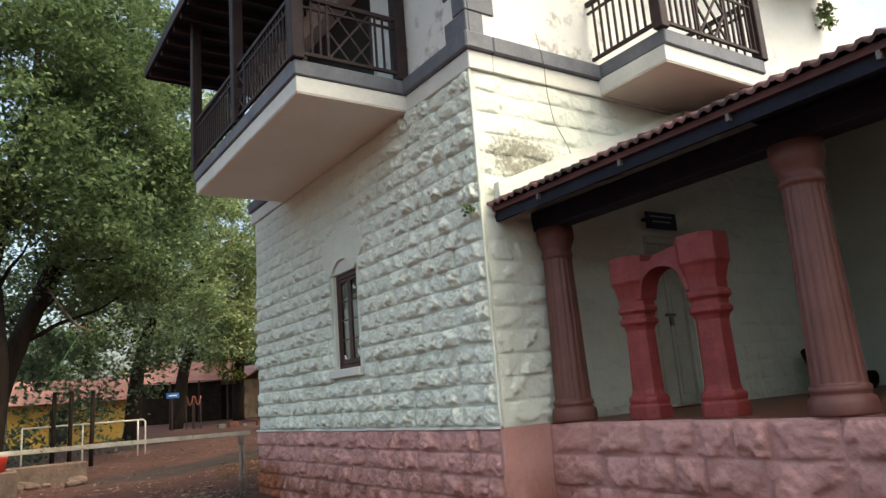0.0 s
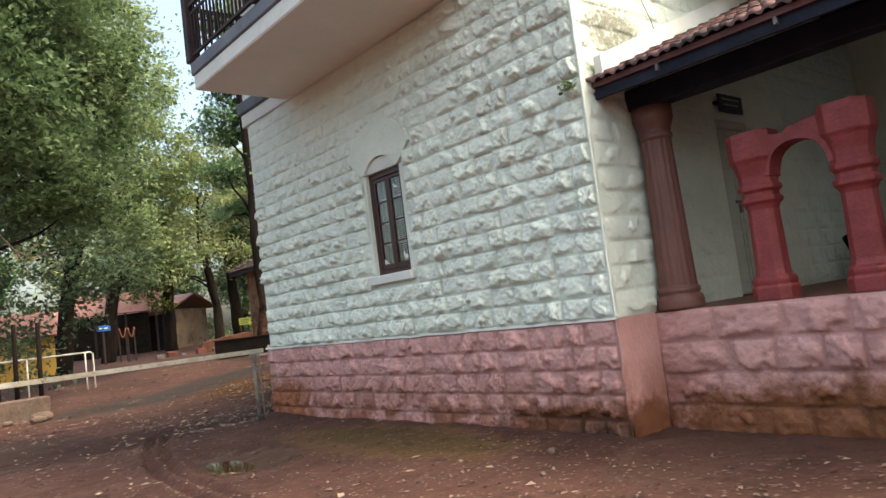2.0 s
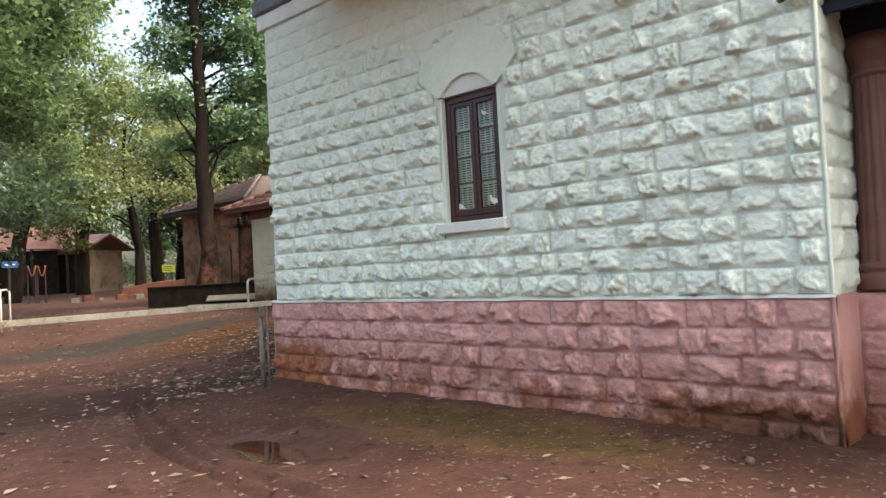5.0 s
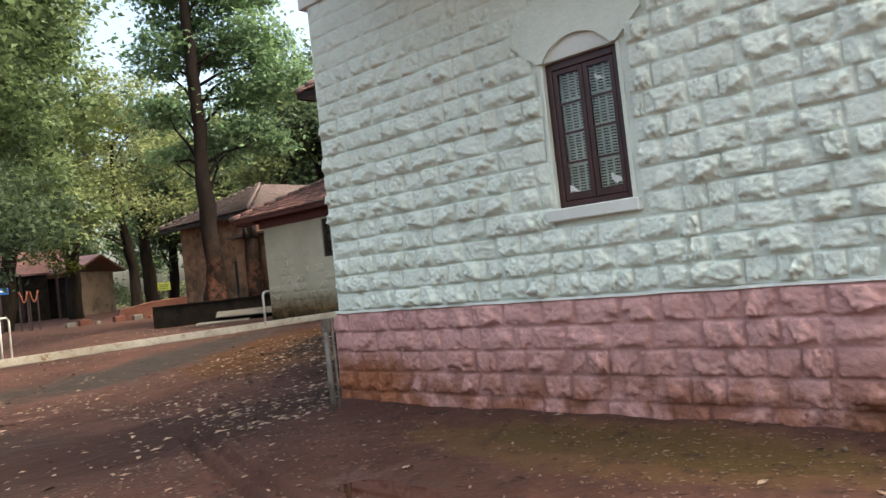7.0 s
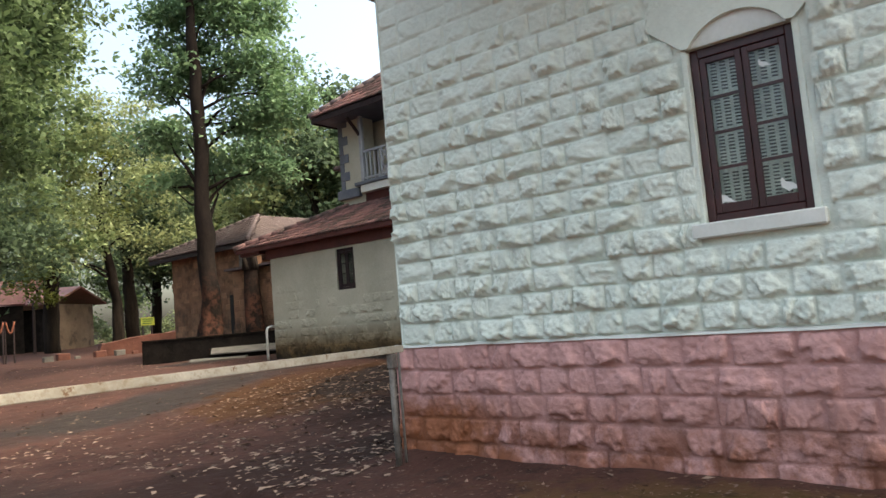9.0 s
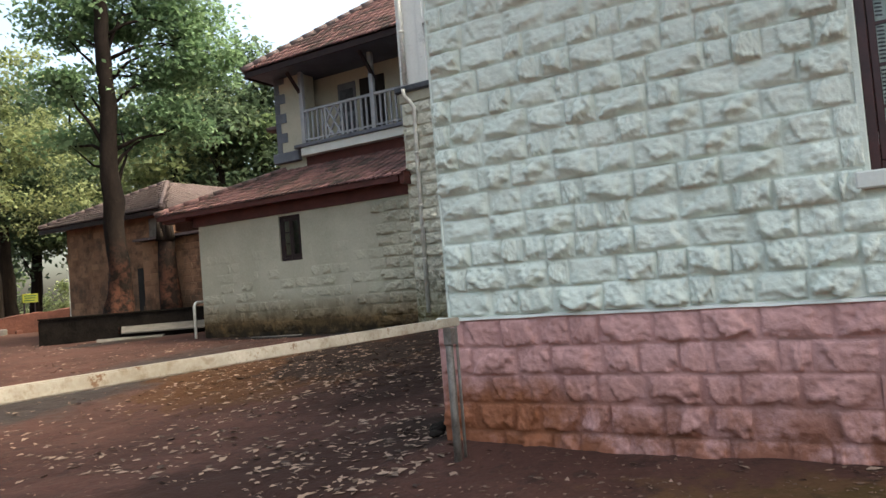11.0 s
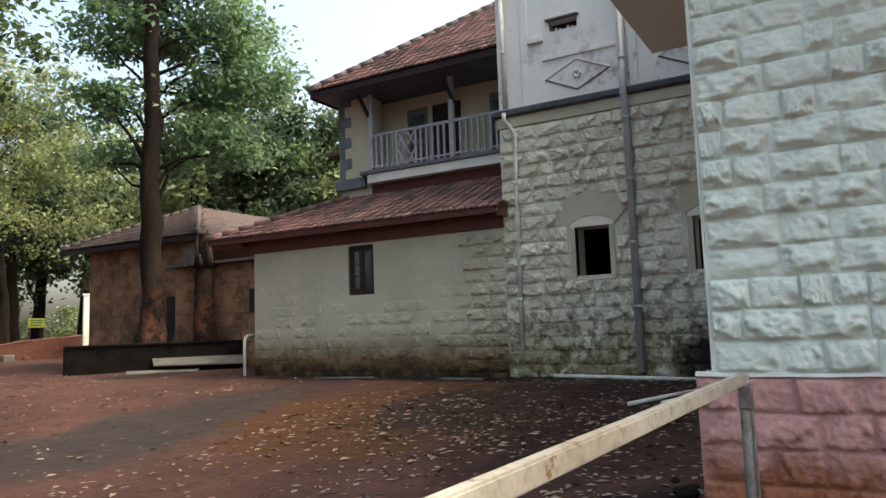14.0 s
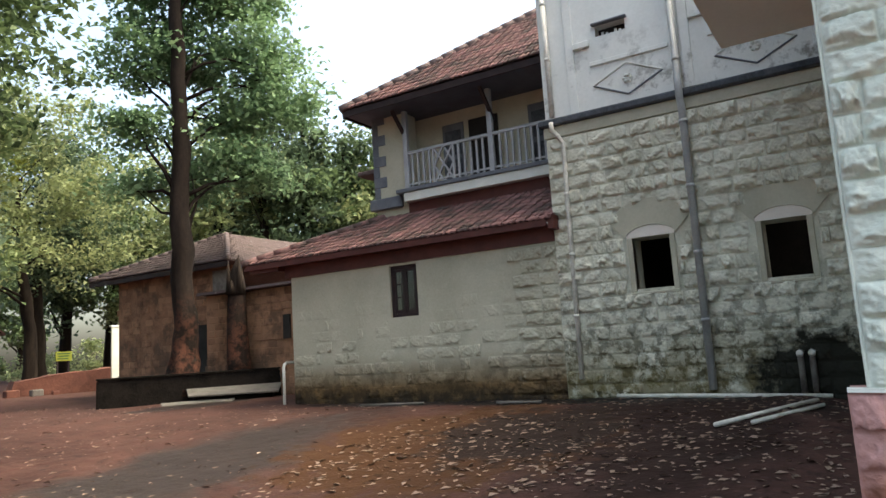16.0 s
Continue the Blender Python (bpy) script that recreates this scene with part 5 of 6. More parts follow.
hroof = tagged(mesh_object("roof_rear", [(EH[0] + 0.05, 18.22, EH[1]), (EH[0] + 0.05, 24.05, EH[1]), (HX, 20.0, HZ), (HX, 16.0, HZ), (20.8, 24.05, EH[1]), (20.8, 16.0, EH[1]), (EH[0] + 0.05, 18.22, EH[1] - 0.07), (EH[0] + 0.05, 24.05, EH[1] - 0.07), (20.8, 24.05, EH[1] - 0.07), (20.8, 18.22, EH[1] - 0.07)],
                           [(0, 1, 2, 3), (1, 4, 2), (4, 5, 3, 2), (6, 9, 8, 7), (0, 6, 7, 1), (1, 7, 8, 4)], DARKWOOD), "hipped red clay tile roof over the upper storey", "roof", kind="structure")
tile_slope(hroof, (EH[0], 24.1, EH[1] + 0.012), (0, -1, 0), (math.cos(hs), 0, math.sin(hs)), 25, 16, TILE_RED, lambda s, t: s > t * math.cos(hs) - 0.05, 300, 6)
ridge(hroof, (EH[0], 24.1, EH[1] + 0.05), (HX, 20.0, HZ + 0.05), OLDTILE)
ridge(hroof, (HX, 20.0, HZ + 0.05), (HX, 18.2, HZ + 0.05), OLDTILE)
boxes("fascia_board", DARKWOOD, hroof, (EH[0] + 0.02, EH[0] + 0.06, 18.22, 24.05, EH[1] - 0.16, EH[1] - 0.01), (EH[0] + 0.06, 20.6, 24.052, 24.09, EH[1] - 0.16, EH[1] - 0.01))
boxes("soffit", SOFFITBLUE, hroof, (EH[0] + 0.08, XU + 1.9, 18.22, 24.0, EH[1] - 0.13, EH[1] - 0.072))
for y in (22.70, 20.3):
    bm = bmesh.new()
    tube(bm, [(XU, y, 6.75), (XU - 0.6, y, 7.36)], [0.05, 0.05], 4)
    part("bracket", bm, DARKWOOD, hroof)

boxes("side_canopy", OLDTILE, up2, (XU + 0.6, XU + 2.2, 23.75, 24.75, 6.30, 6.42), bevel=0.02)
# pipes and loose poles at the foot of the tower
for k, y in enumerate((14.42, 14.26)):
    bm = bmesh.new()
    tube(bm, [(XB - 0.14, y, 0.50), (XB - 0.14, y, 1.22), (XB - 0.14, y - 0.03, 1.27)], [0.045] * 3, 10)
    ob = part("standpipe", bm, STEEL, None, smooth=True)
    tagged(ob, "rusty standpipe rising beside the stained wall", "pipe", "standpipes")
    bm = bmesh.new()
    bmesh.ops.create_icosphere(bm, subdivisions=2, radius=0.055, matrix=Matrix.Translation((XB - 0.17, y, 1.22)))
    part("cap", bm, PIPEWHITE, ob, "white pipe cap", True)
for a, b, r in (((11.22, 17.25, 0.60), (11.22, 14.05, 0.62), 0.035), ((8.6, 15.2, 0.60), (10.46, 14.2, 0.66), 0.032), ((8.75, 14.8, 0.58), (10.06, 14.1, 0.60), 0.028)):
    bm = bmesh.new()
    pa, pb = Vector(a), Vector(b)
    pa.z, pb.z = ground_z(pa.x, pa.y) + r + 0.01, ground_z(pb.x, pb.y) + r + 0.01
    tube(bm, [pa, pa.lerp(pb, 0.5), pb], [r, r * 1.05, r * 0.9], 8)
    tagged(part("pole", bm, PIPEWHITE, None, smooth=True), "long whitewashed pole lying on the ground", "pole", "loose poles")
for y0, y1 in ((22.2, 20.8), (19.2, 18.4)):
    bm = bmesh.new()
    tube(bm, [(10.6, y0, ground_z(10.6, y0) + 0.03), (10.7, y1, ground_z(10.7, y1) + 0.03)], [0.03, 0.026], 8)
    tagged(part("pole", bm, SLAB, None, smooth=True), "weathered pole lying along the wall", "pole", "loose poles")

# ---- stepped platform and the old brick house ----
P0, P1 = Vector((11.1, 31.6, 0)), Vector((14.6, 28.4, 0))
pw = (P1 - P0).normalized()
pn = Vector((pw.y, -pw.x, 0))
gz = 0.40
plat = holder("platform", "low black mossy masonry platform round the trees", "platform")
bm = bmesh.new()
prism(bm, [(0, 0), (6.3, 0), (6.3, 0.95), (0, 0.95)], (P0.x, P0.y, gz), pw, UP, -pn, 0.45)
bmesh.ops.bevel(bm, geom=list(bm.edges), offset=0.03, segments=2, affect="EDGES")
part("retaining_wall", bm, BLACKSTONE, plat)
bm = bmesh.new()
prism(bm, [(0, 0.951), (6.3, 0.951), (6.3, 1.0), (0, 1.0)], P0 + pn * 0.04 + UP * gz, pw, UP, -pn, 0.55)
part("coping", bm, BLACKSTONE, plat)
bm = bmesh.new()
prism(bm, [(0, 0), (0, 6), (4.4, 6), (4.4, 0)], P0 - pn * 0.5 + UP * gz, pw, -pn, UP, 0.85)
part("earth_fill", bm, REDEARTH, plat)
for k, (s, w, o, z, h) in enumerate(((2.3, 2.6, 0.05, 0.52, 0.05), (1.7, 1.9, 0.75, 0.22, 0.05), (1.7, 1.6, 1.5, 0.03, 0.05))):
    bm = bmesh.new()
    prism(bm, [(s, 0), (s + w, 0), (s + w - 0.15, 0.95), (s + 0.1, 0.80)], P0 + UP * (0.40 + z), pw, (pn - UP * (0.20 if z > 0.1 else 0.04)), UP, h)
    bmesh.ops.translate(bm, verts=bm.verts, vec=pn * o)
    bmesh.ops.bevel(bm, geom=list(bm.edges), offset=0.012, segments=1, affect="EDGES")
    tagged(part("stone_slab", bm, SLAB), "pale flat stone slab used as a step", "slab", "step slabs")
    if z:
        bm = bmesh.new()
        prism(bm, [(s + 0.2, 0.03), (s + w - 0.2, 0.03), (s + w - 0.3, 0.6), (s + 0.25, 0.55)], P0 + UP * 0.05 + pn * o, pw, pn, UP, z + 0.22)
        tagged(part("step_block", bm, BLACKSTONE), "black masonry block under the step slab", "block", "step blocks")
handrail = holder("handrail", "white bent pipe handrail by the wall corner", "handrail")
bm = bmesh.new()
tube(bm, [(11.36, 24.95, 0.40), (11.36, 24.95, 1.42), (11.42, 24.98, 1.50), (11.52, 25.02, 1.53), (12.6, 25.5, 1.53)], [0.035] * 5, 8)
part("pipe", bm, PIPEWHITE, handrail, smooth=True)

XC = 15.4
hc = holder("brick_house", "old laterite brick house with a grey tiled roof", "house")
boxes("wall", BRICK, hc, (XC, XC + 0.4, 31.0, 36.9, 0.3, 4.75), (XC + 0.4, 24, 36.5, 36.9, 0.3, 4.75))
boxes("annex_wall", BRICK, hc, (XC - 0.7, XC - 0.3, 25.5, 31.4, 0.3, 3.72), (XC - 0.3, XC, 31.0, 31.4, 0.3, 3.72))
# doorway and small window: near-black boxes painting the shade inside
boxes("doorway", BLACKROOM, hc, (XC - 0.07, XC + 0.01, 32.0, 32.6, 0.9, 2.9))
boxes("loft_window", STEEL, hc, (XC - 0.06, XC - 0.002, 31.15, 31.85, 3.95, 4.62), bevel=0.01)
boxes("small_window", BLACKROOM, hc, (XC - 0.76, XC - 0.70, 27.84, 28.10, 2.2, 2.9))
rf = mesh_object("roof", [(XC - 0.5, 37.9, 4.80), (XC - 0.5, 30.6, 4.80), (XC + 2.7, 34.2, 6.40), (26, 34.2, 6.40), (26, 37.9, 4.80), (26, 30.6, 4.80)],
                 [(0, 1, 2), (0, 2, 3, 4), (1, 5, 3, 2)], OLDTILE, hc)
boxes("eave_board", DARKWOOD, hc, (XC - 0.52, XC - 0.46, 30.6, 37.9, 4.64, 4.79))
cs = math.atan2(1.6, 3.2)
tile_slope(rf, (XC - 0.55, 37.9, 4.83), (0, -1, 0), (math.cos(cs), 0, math.sin(cs)), 30, 12, TILE_OLD, lambda s, t: t * 0.894 * 3.7 / 3.2 < s < 7.3 - t * 0.894 * 3.6 / 3.2, 300, 8)
ns = math.atan2(1.6, 3.6)
tile_slope(rf, (XC - 0.5, 30.6, 4.83), (1, 0, 0), (0, math.cos(ns), math.sin(ns)), 34, 13, TILE_OLD, lambda s, t: s > t * 0.91 * 3.2 / 3.6, 0, 9)
ridge(rf, (XC - 0.5, 37.9, 4.9), (XC + 2.7, 34.2, 6.47), OLDTILE)
ridge(rf, (XC - 0.5, 30.6, 4.9), (XC + 2.7, 34.2, 6.47), OLDTILE, 0.10)
ar = boxes("annex_roof", OLDTILE, hc, (XC - 1.0, XC - 0.2, 25.4, 31.5, 3.74, 3.82))
rnd = random.Random(31)
bricks = [bpy.data.meshes.new("brick") for _ in range(3)]
for me in bricks:
    bm = bmesh.new()
    box(bm, -0.5, 0.5, -0.5, 0.5, -0.5, 0.5, bevel=0.06)
    bm.to_mesh(me)
    bm.free()
    me.materials.append(BRICK)
wall_c = [o for o in hc.children if o.name.startswith("wall")][0]
annex_c = [o for o in hc.children if o.name.startswith("annex_wall")][0]
for own, xf, y0, y1, z0, z1, n in ((wall_c, XC, 31.5, 36.9, 0.9, 4.7, 16), (annex_c, XC - 0.7, 25.6, 31.4, 0.9, 3.7, 13)):
    h = (z1 - z0) / n
    for r in range(n):
        y = y0 + rnd.uniform(0, 0.3)
        while y < y1 - 0.2:
            w = rnd.uniform(0.30, 0.52)
            if rnd.random() < 0.55 and not (xf < XC and 27.6 < y + w / 2 < 28.3 and 2.0 < z0 + r * h < 3.0):
                ob = new("brick", rnd.choice(bricks))
                ob.parent = own
                ob.matrix_basis = Matrix.LocRotScale((xf + rnd.uniform(0.020, 0.042), y + w / 2, z0 + (r + 0.5) * h), None, (0.10, min(w, y1 - y) - 0.02, h - 0.02))
            y += w

bm = bmesh.new()
box(bm, 18.38, 18.84, 41.78, 41.86, 0.5, 3.45, bevel=0.02)
box(bm, 18.32, 18.90, 41.74, 41.90, 3.452, 3.54, bevel=0.015)
tagged(part("white_panel", bm, FASCIA), "tall white panel standing past the brick house", "panel")
bm = bmesh.new()
prism(bm, [(-2.4, 0), (2.2, 0), (2.0, 1.25), (1.2, 1.2), (-0.8, 1.05), (-2.1, 0.85)], (17.5, 43.4, 0.5), (0.95, -0.3, 0), UP, (0.3, 0.95, 0), 1.2)
bmesh.ops.subdivide_edges(bm, edges=bm.edges, cuts=3, use_grid_fill=True)
for v in bm.verts:
    v.co += Vector((0.1, 0.1, 0.12)) * noise.noise(v.co * 1.3)
tagged(part("earth_bank", bm, REDEARTH), "low bank of red laterite earth", "bank")

# ---- barrier across the drive ----
gate2 = holder("drive_barrier", "cream-painted steel barrier bar on a slim pipe post", "barrier")
bm = bmesh.new()
tube(bm, [(4.21, 13.19, -0.1), (4.21, 13.19, 1.15)], [0.034, 0.034], 10)
part("post", bm, STEEL, gate2, "slim rusty steel post", True)
bm = bmesh.new()
tube(bm, [(4.29, 13.16, -0.1), (4.29, 13.16, 1.17)], [0.014, 0.014], 8)
part("stay_rod", bm, STEEL, gate2, smooth=True)
bm = bmesh.new()
prism(bm, [(0.0, 1.165), (0.0, 1.24), (4.35, 1.26), (4.35, 1.185)], (4.40, 13.175, 0), (-1, 0.036, 0), UP, (0.036, 1, 0), 0.055)
bmesh.ops.bevel(bm, geom=list(bm.edges), offset=0.008, segments=2, affect="EDGES")
part("bar", bm, RUSTWHITE, gate2)
boxes("hinge", STEEL, gate2, (4.17, 4.25, 13.14, 13.22, 1.02, 1.163), bevel=0.006)

# ---- trees ----


def leaf_cloud(name, blobs, count, size, mat, parent, seed, clump=0.42, per=120, label=""):
    """Many small leaves in clumps, spread through ellipsoids (centre, radii)."""
    rng = np.random.default_rng(seed)
    vol = np.array([b[1][0] * b[1][1] * b[1][2] for b in blobs]) ** 0.75
    share = vol / vol.sum()
    centres = []
    for (c, r), s in zip(blobs, share):
        k = max(3, int(count * s / per))
        d = rng.normal(size=(k, 3))
        d /= np.linalg.norm(d, axis=1)[:, None]
        rad = rng.uniform(0.25, 1.0, k) ** 0.5 * rng.uniform(0.82, 1.16, k)
        centres.append(np.array(c) + d * rad[:, None] * np.array(r))
    centres = np.concatenate(centres)
    n = len(centres) * per
    scale = clump * rng.uniform(0.6, 1.45, len(centres))
    p = np.repeat(centres, per, 0) + rng.normal(size=(n, 3)) * np.repeat(scale, per)[:, None] * np.array((1, 1, 0.55))
    nrm = rng.normal(size=(n, 3)) * 0.6 + np.array((0, 0, 0.8))
    nrm /= np.linalg.norm(nrm, axis=1)[:, None]
    a = np.cross(nrm, rng.normal(size=(n, 3)))
    a /= np.linalg.norm(a, axis=1)[:, None]
    b = np.cross(nrm, a)
    ln = (size * rng.uniform(0.6, 1.35, n))[:, None]
    v = np.empty((n, 4, 3))
    v[:, 0] = p - a * ln * 0.5
    v[:, 1] = p + b * ln * 0.27 + nrm * ln * 0.06
    v[:, 2] = p + a * ln * 0.5 - nrm * ln * 0.10
    v[:, 3] = p - b * ln * 0.27 + nrm * ln * 0.06
    me = bpy.data.meshes.new(name)
    me.vertices.add(n * 4)
    me.vertices.foreach_set("co", v.reshape(-1))
    me.loops.add(n * 4)
    me.loops.foreach_set("vertex_index", np.arange(n * 4, dtype=np.int32))
    me.polygons.add(n)
    me.polygons.foreach_set("loop_start", np.arange(0, n * 4, 4, dtype=np.int32))
    me.update(calc_edges=True)
    me.materials.append(mat)
    ob = new(name, me)
    ob.parent = parent
    return tagged(ob, label) if label else ob


def tree(label, trunk, radii, blobs, count, size, leaf, bark=None, seed=1, clump=0.42, name="tree", limbs=True):
    """A tree: a bent tapered trunk, limbs that reach into the crown, and a crown of leaf clumps."""
    bark = bark or BARKDARK
    top = holder(name, label, "tree", at=trunk[0])
    o = Vector(trunk[0])
    bm = bmesh.new()
    pts = [Vector(p) - o for p in trunk]
    pts[0].z -= 0.4
    fine, fr = [], []
    for i in range(len(pts) - 1):
        for k in range(4):
            f = k / 4
            q = pts[i].lerp(pts[i + 1], f)
            q += Vector((noise.noise(q * 0.9 + o), noise.noise(q * 0.9 + o * 1.3 + Vector((9, 0, 0))), 0)) * radii[i] * 0.35 * (1 if i + k else 0)
            fine.append(q)
            fr.append(radii[i] + (radii[i + 1] - radii[i]) * f)
    fine.append(pts[-1])
    fr.append(radii[-1])
    tube(bm, fine, fr, 18, 0.32, seed)
    part("trunk", bm, bark, top, smooth=True)
    rnd = random.Random(seed)
    if limbs:
        for c, r in blobs:
            for _ in range(2):
                end = Vector(c) - o + Vector((rnd.uniform(-0.6, 0.6) * r[0], rnd.uniform(-0.6, 0.6) * r[1], rnd.uniform(-0.5, 0.5) * r[2]))
                low = [q for q in fine if q.z < end.z - 0.4] or [fine[len(fine) // 2]]
                start = rnd.choice(low[-3:])
                k = fine.index(start)
                mid = start.lerp(end, 0.5) + Vector((rnd.uniform(-0.4, 0.4), rnd.uniform(-0.4, 0.4), rnd.uniform(-0.1, 0.5)))
                bm = bmesh.new()
                tube(bm, [start, start.lerp(mid, 0.5) + Vector((0, 0, 0.15)), mid, end], [fr[k] * 0.30, fr[k] * 0.22, fr[k] * 0.14, 0.012], 7, 0.15, seed)
                part("limb", bm, bark, top, smooth=True)
    leaf_cloud("crown", [(tuple(Vector(c) - o), r) for c, r in blobs], count, size, leaf, top, seed, clump)
    return top


def g(x, y):
    return (x, y, ground_z(x, y))


# the tall tree on the platform
def beside(s, d, z):
    """A place s along the platform and d behind the tall tree's trunk, at height z."""
    return (13.1 + 0.779 * s + 0.628 * d, 30.5 - 0.628 * s + 0.779 * d, z)


tree("tall tree with reddish peeling bark on the black platform", [(13.1, 30.4, 1.15), beside(0, 0, 2.0), beside(0.02, 0, 3.4), beside(-0.05, 0, 6.5), beside(-0.02, 0, 9.5), beside(-0.12, 0, 12.5), beside(-0.1, 0, 16.0)], [0.50, 0.39, 0.32, 0.26, 0.23, 0.17, 0.07],
     [(beside(-1.2, 0.9, 11.0), (1.1, 1.1, 0.8)), (beside(-1.2, 1.0, 8.9), (1.1, 1.0, 0.7)), (beside(0.6, 1.6, 11.7), (1.5, 1.4, 1.0)), (beside(2.2, 0.6, 11.3), (1.4, 1.3, 0.9)), (beside(3.0, 0.4, 9.8), (1.1, 1.1, 0.8)),
      (beside(1.6, 0.8, 9.5), (1.3, 1.2, 0.8)), (beside(2.1, 0.8, 7.7), (1.3, 1.2, 0.7)), (beside(0.5, 1.6, 7.5), (1.1, 1.0, 0.5)), (beside(-1.4, 1.0, 7.0), (0.8, 0.8, 0.4)), (beside(-0.6, 1.4, 13.2), (1.6, 1.5, 1.0)), (beside(1.4, 0.8, 13.9), (2.0, 1.8, 1.2)), (beside(0.4, 0.6, 16.0), (2.0, 1.8, 1.2))], 30000, 0.215, LEAFBRIGHT, BARKTALL, 41, 0.40)
st = holder("dead_stump", "tall dead broken tree stump on the black platform", "stump", at=(14.2, 29.5, 1.2))
bm = bmesh.new()
tube(bm, [(0, 0, -0.3), (0, 0, 0.5), (0.02, 0.02, 1.6), (0.05, 0.0, 2.6), (0.08, 0.05, 3.1), (0.16, 0.05, 3.5)], [0.40, 0.32, 0.28, 0.25, 0.20, 0.05], 14, 0.45, 7)
part("trunk", bm, BARKTALL, st, smooth=True)
for dx, dy, h in ((-0.18, 0.1, 3.35), (0.05, -0.16, 3.15), (-0.06, -0.18, 3.55), (0.16, -0.10, 2.95), (-0.22, -0.06, 2.8)):
    bm = bmesh.new()
    tube(bm, [(dx, dy, 2.4), (dx * 1.1, dy * 1.1, h)], [0.12, 0.02], 7, 0.3, 3)
    part("splinter", bm, BARK, st, smooth=True)

# trees over the drive
tree("broad leafy tree over the drive", [g(0.6, 23.5), (0.7, 23.4, 3), (0.4, 23.2, 6), (1.2, 23.4, 10), (1.5, 23.5, 14)], [0.34, 0.28, 0.23, 0.16, 0.07],
     [((0.5, 23.0, 9.5), (3.0, 2.6, 2.6)), ((-1.5, 22.8, 7.4), (2.2, 2.0, 1.8)), ((2.4, 22.6, 8.0), (2.2, 2.0, 2.0)), ((1.4, 23.2, 13.5), (3.2, 2.8, 2.8)), ((-1.4, 22.4, 5.9), (1.2, 1.2, 0.9)), ((3.2, 23.4, 11.8), (2.0, 2.0, 2.0))], 44000, 0.19, LEAF, BARKDARK, 42, 0.36)
tree("tall dense tree with drooping green crown", [g(0.55, 26.2), (0.8, 26.2, 2.6), (1.5, 26.3, 4.6), (3.0, 26.8, 8.5), (4.4, 27.2, 12.5), (4.8, 27.2, 17)], [0.40, 0.34, 0.28, 0.22, 0.15, 0.07],
     [((4.6, 26.8, 11.5), (2.6, 2.4, 2.8)), ((4.9, 26.6, 7.2), (1.9, 1.8, 1.7)), ((3.4, 26.4, 6.6), (1.6, 1.5, 1.5)), ((4.8, 27.4, 15.5), (2.5, 2.6, 3.0)), ((3.2, 27.2, 14.8), (2.4, 2.2, 2.4)), ((5.8, 26.8, 9.8), (1.6, 1.6, 1.8))], 44000, 0.19, LEAF, BARKDARK, 43, 0.36)
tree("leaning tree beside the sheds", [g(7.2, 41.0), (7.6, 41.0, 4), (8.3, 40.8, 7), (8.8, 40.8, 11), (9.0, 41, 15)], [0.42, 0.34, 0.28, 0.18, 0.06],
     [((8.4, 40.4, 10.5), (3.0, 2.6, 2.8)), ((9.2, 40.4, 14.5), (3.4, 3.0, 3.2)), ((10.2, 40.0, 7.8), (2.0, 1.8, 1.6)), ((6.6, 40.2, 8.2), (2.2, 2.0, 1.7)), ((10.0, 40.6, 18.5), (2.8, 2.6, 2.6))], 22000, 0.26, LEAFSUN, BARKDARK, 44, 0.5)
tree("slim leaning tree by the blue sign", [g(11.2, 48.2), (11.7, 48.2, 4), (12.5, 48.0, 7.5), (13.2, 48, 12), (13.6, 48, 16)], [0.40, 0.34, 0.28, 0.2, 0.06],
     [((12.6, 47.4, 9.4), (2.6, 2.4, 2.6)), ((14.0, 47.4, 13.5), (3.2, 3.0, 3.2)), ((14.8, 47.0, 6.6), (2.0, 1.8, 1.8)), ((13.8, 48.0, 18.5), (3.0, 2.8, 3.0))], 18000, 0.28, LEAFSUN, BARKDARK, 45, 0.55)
tree("creeper-clad tree beside the buff shed", [g(17.2, 54.2), (17.2, 54.2, 4), (17.6, 54.0, 8), (17.4, 54, 12)], [0.46, 0.40, 0.32, 0.12],
     [((16.4, 53.4, 8.6), (2.2, 2.0, 2.0)), ((15.8, 53.2, 5.2), (1.2, 1.0, 1.6)), ((17.6, 53.6, 12.2), (3.0, 2.8, 2.8)), ((18.8, 53.4, 9.6), (1.8, 1.8, 1.5))], 12000, 0.28, LEAFYELLOW, BARKDARK, 46, 0.5)
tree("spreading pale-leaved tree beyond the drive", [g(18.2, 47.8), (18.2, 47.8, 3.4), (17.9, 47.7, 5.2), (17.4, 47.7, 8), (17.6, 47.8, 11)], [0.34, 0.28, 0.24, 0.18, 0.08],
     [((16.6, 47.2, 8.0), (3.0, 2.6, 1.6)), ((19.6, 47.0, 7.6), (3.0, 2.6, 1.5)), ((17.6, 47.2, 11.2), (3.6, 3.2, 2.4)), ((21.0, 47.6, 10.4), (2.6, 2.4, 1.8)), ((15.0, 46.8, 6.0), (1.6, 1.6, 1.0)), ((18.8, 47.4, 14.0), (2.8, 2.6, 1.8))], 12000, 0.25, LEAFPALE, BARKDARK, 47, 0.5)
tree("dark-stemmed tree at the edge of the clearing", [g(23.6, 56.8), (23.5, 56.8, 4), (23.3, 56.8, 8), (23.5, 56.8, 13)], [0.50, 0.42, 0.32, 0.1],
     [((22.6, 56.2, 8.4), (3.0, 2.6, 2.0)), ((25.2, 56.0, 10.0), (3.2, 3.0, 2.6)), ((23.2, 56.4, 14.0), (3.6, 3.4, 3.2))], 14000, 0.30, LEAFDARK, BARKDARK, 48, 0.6)

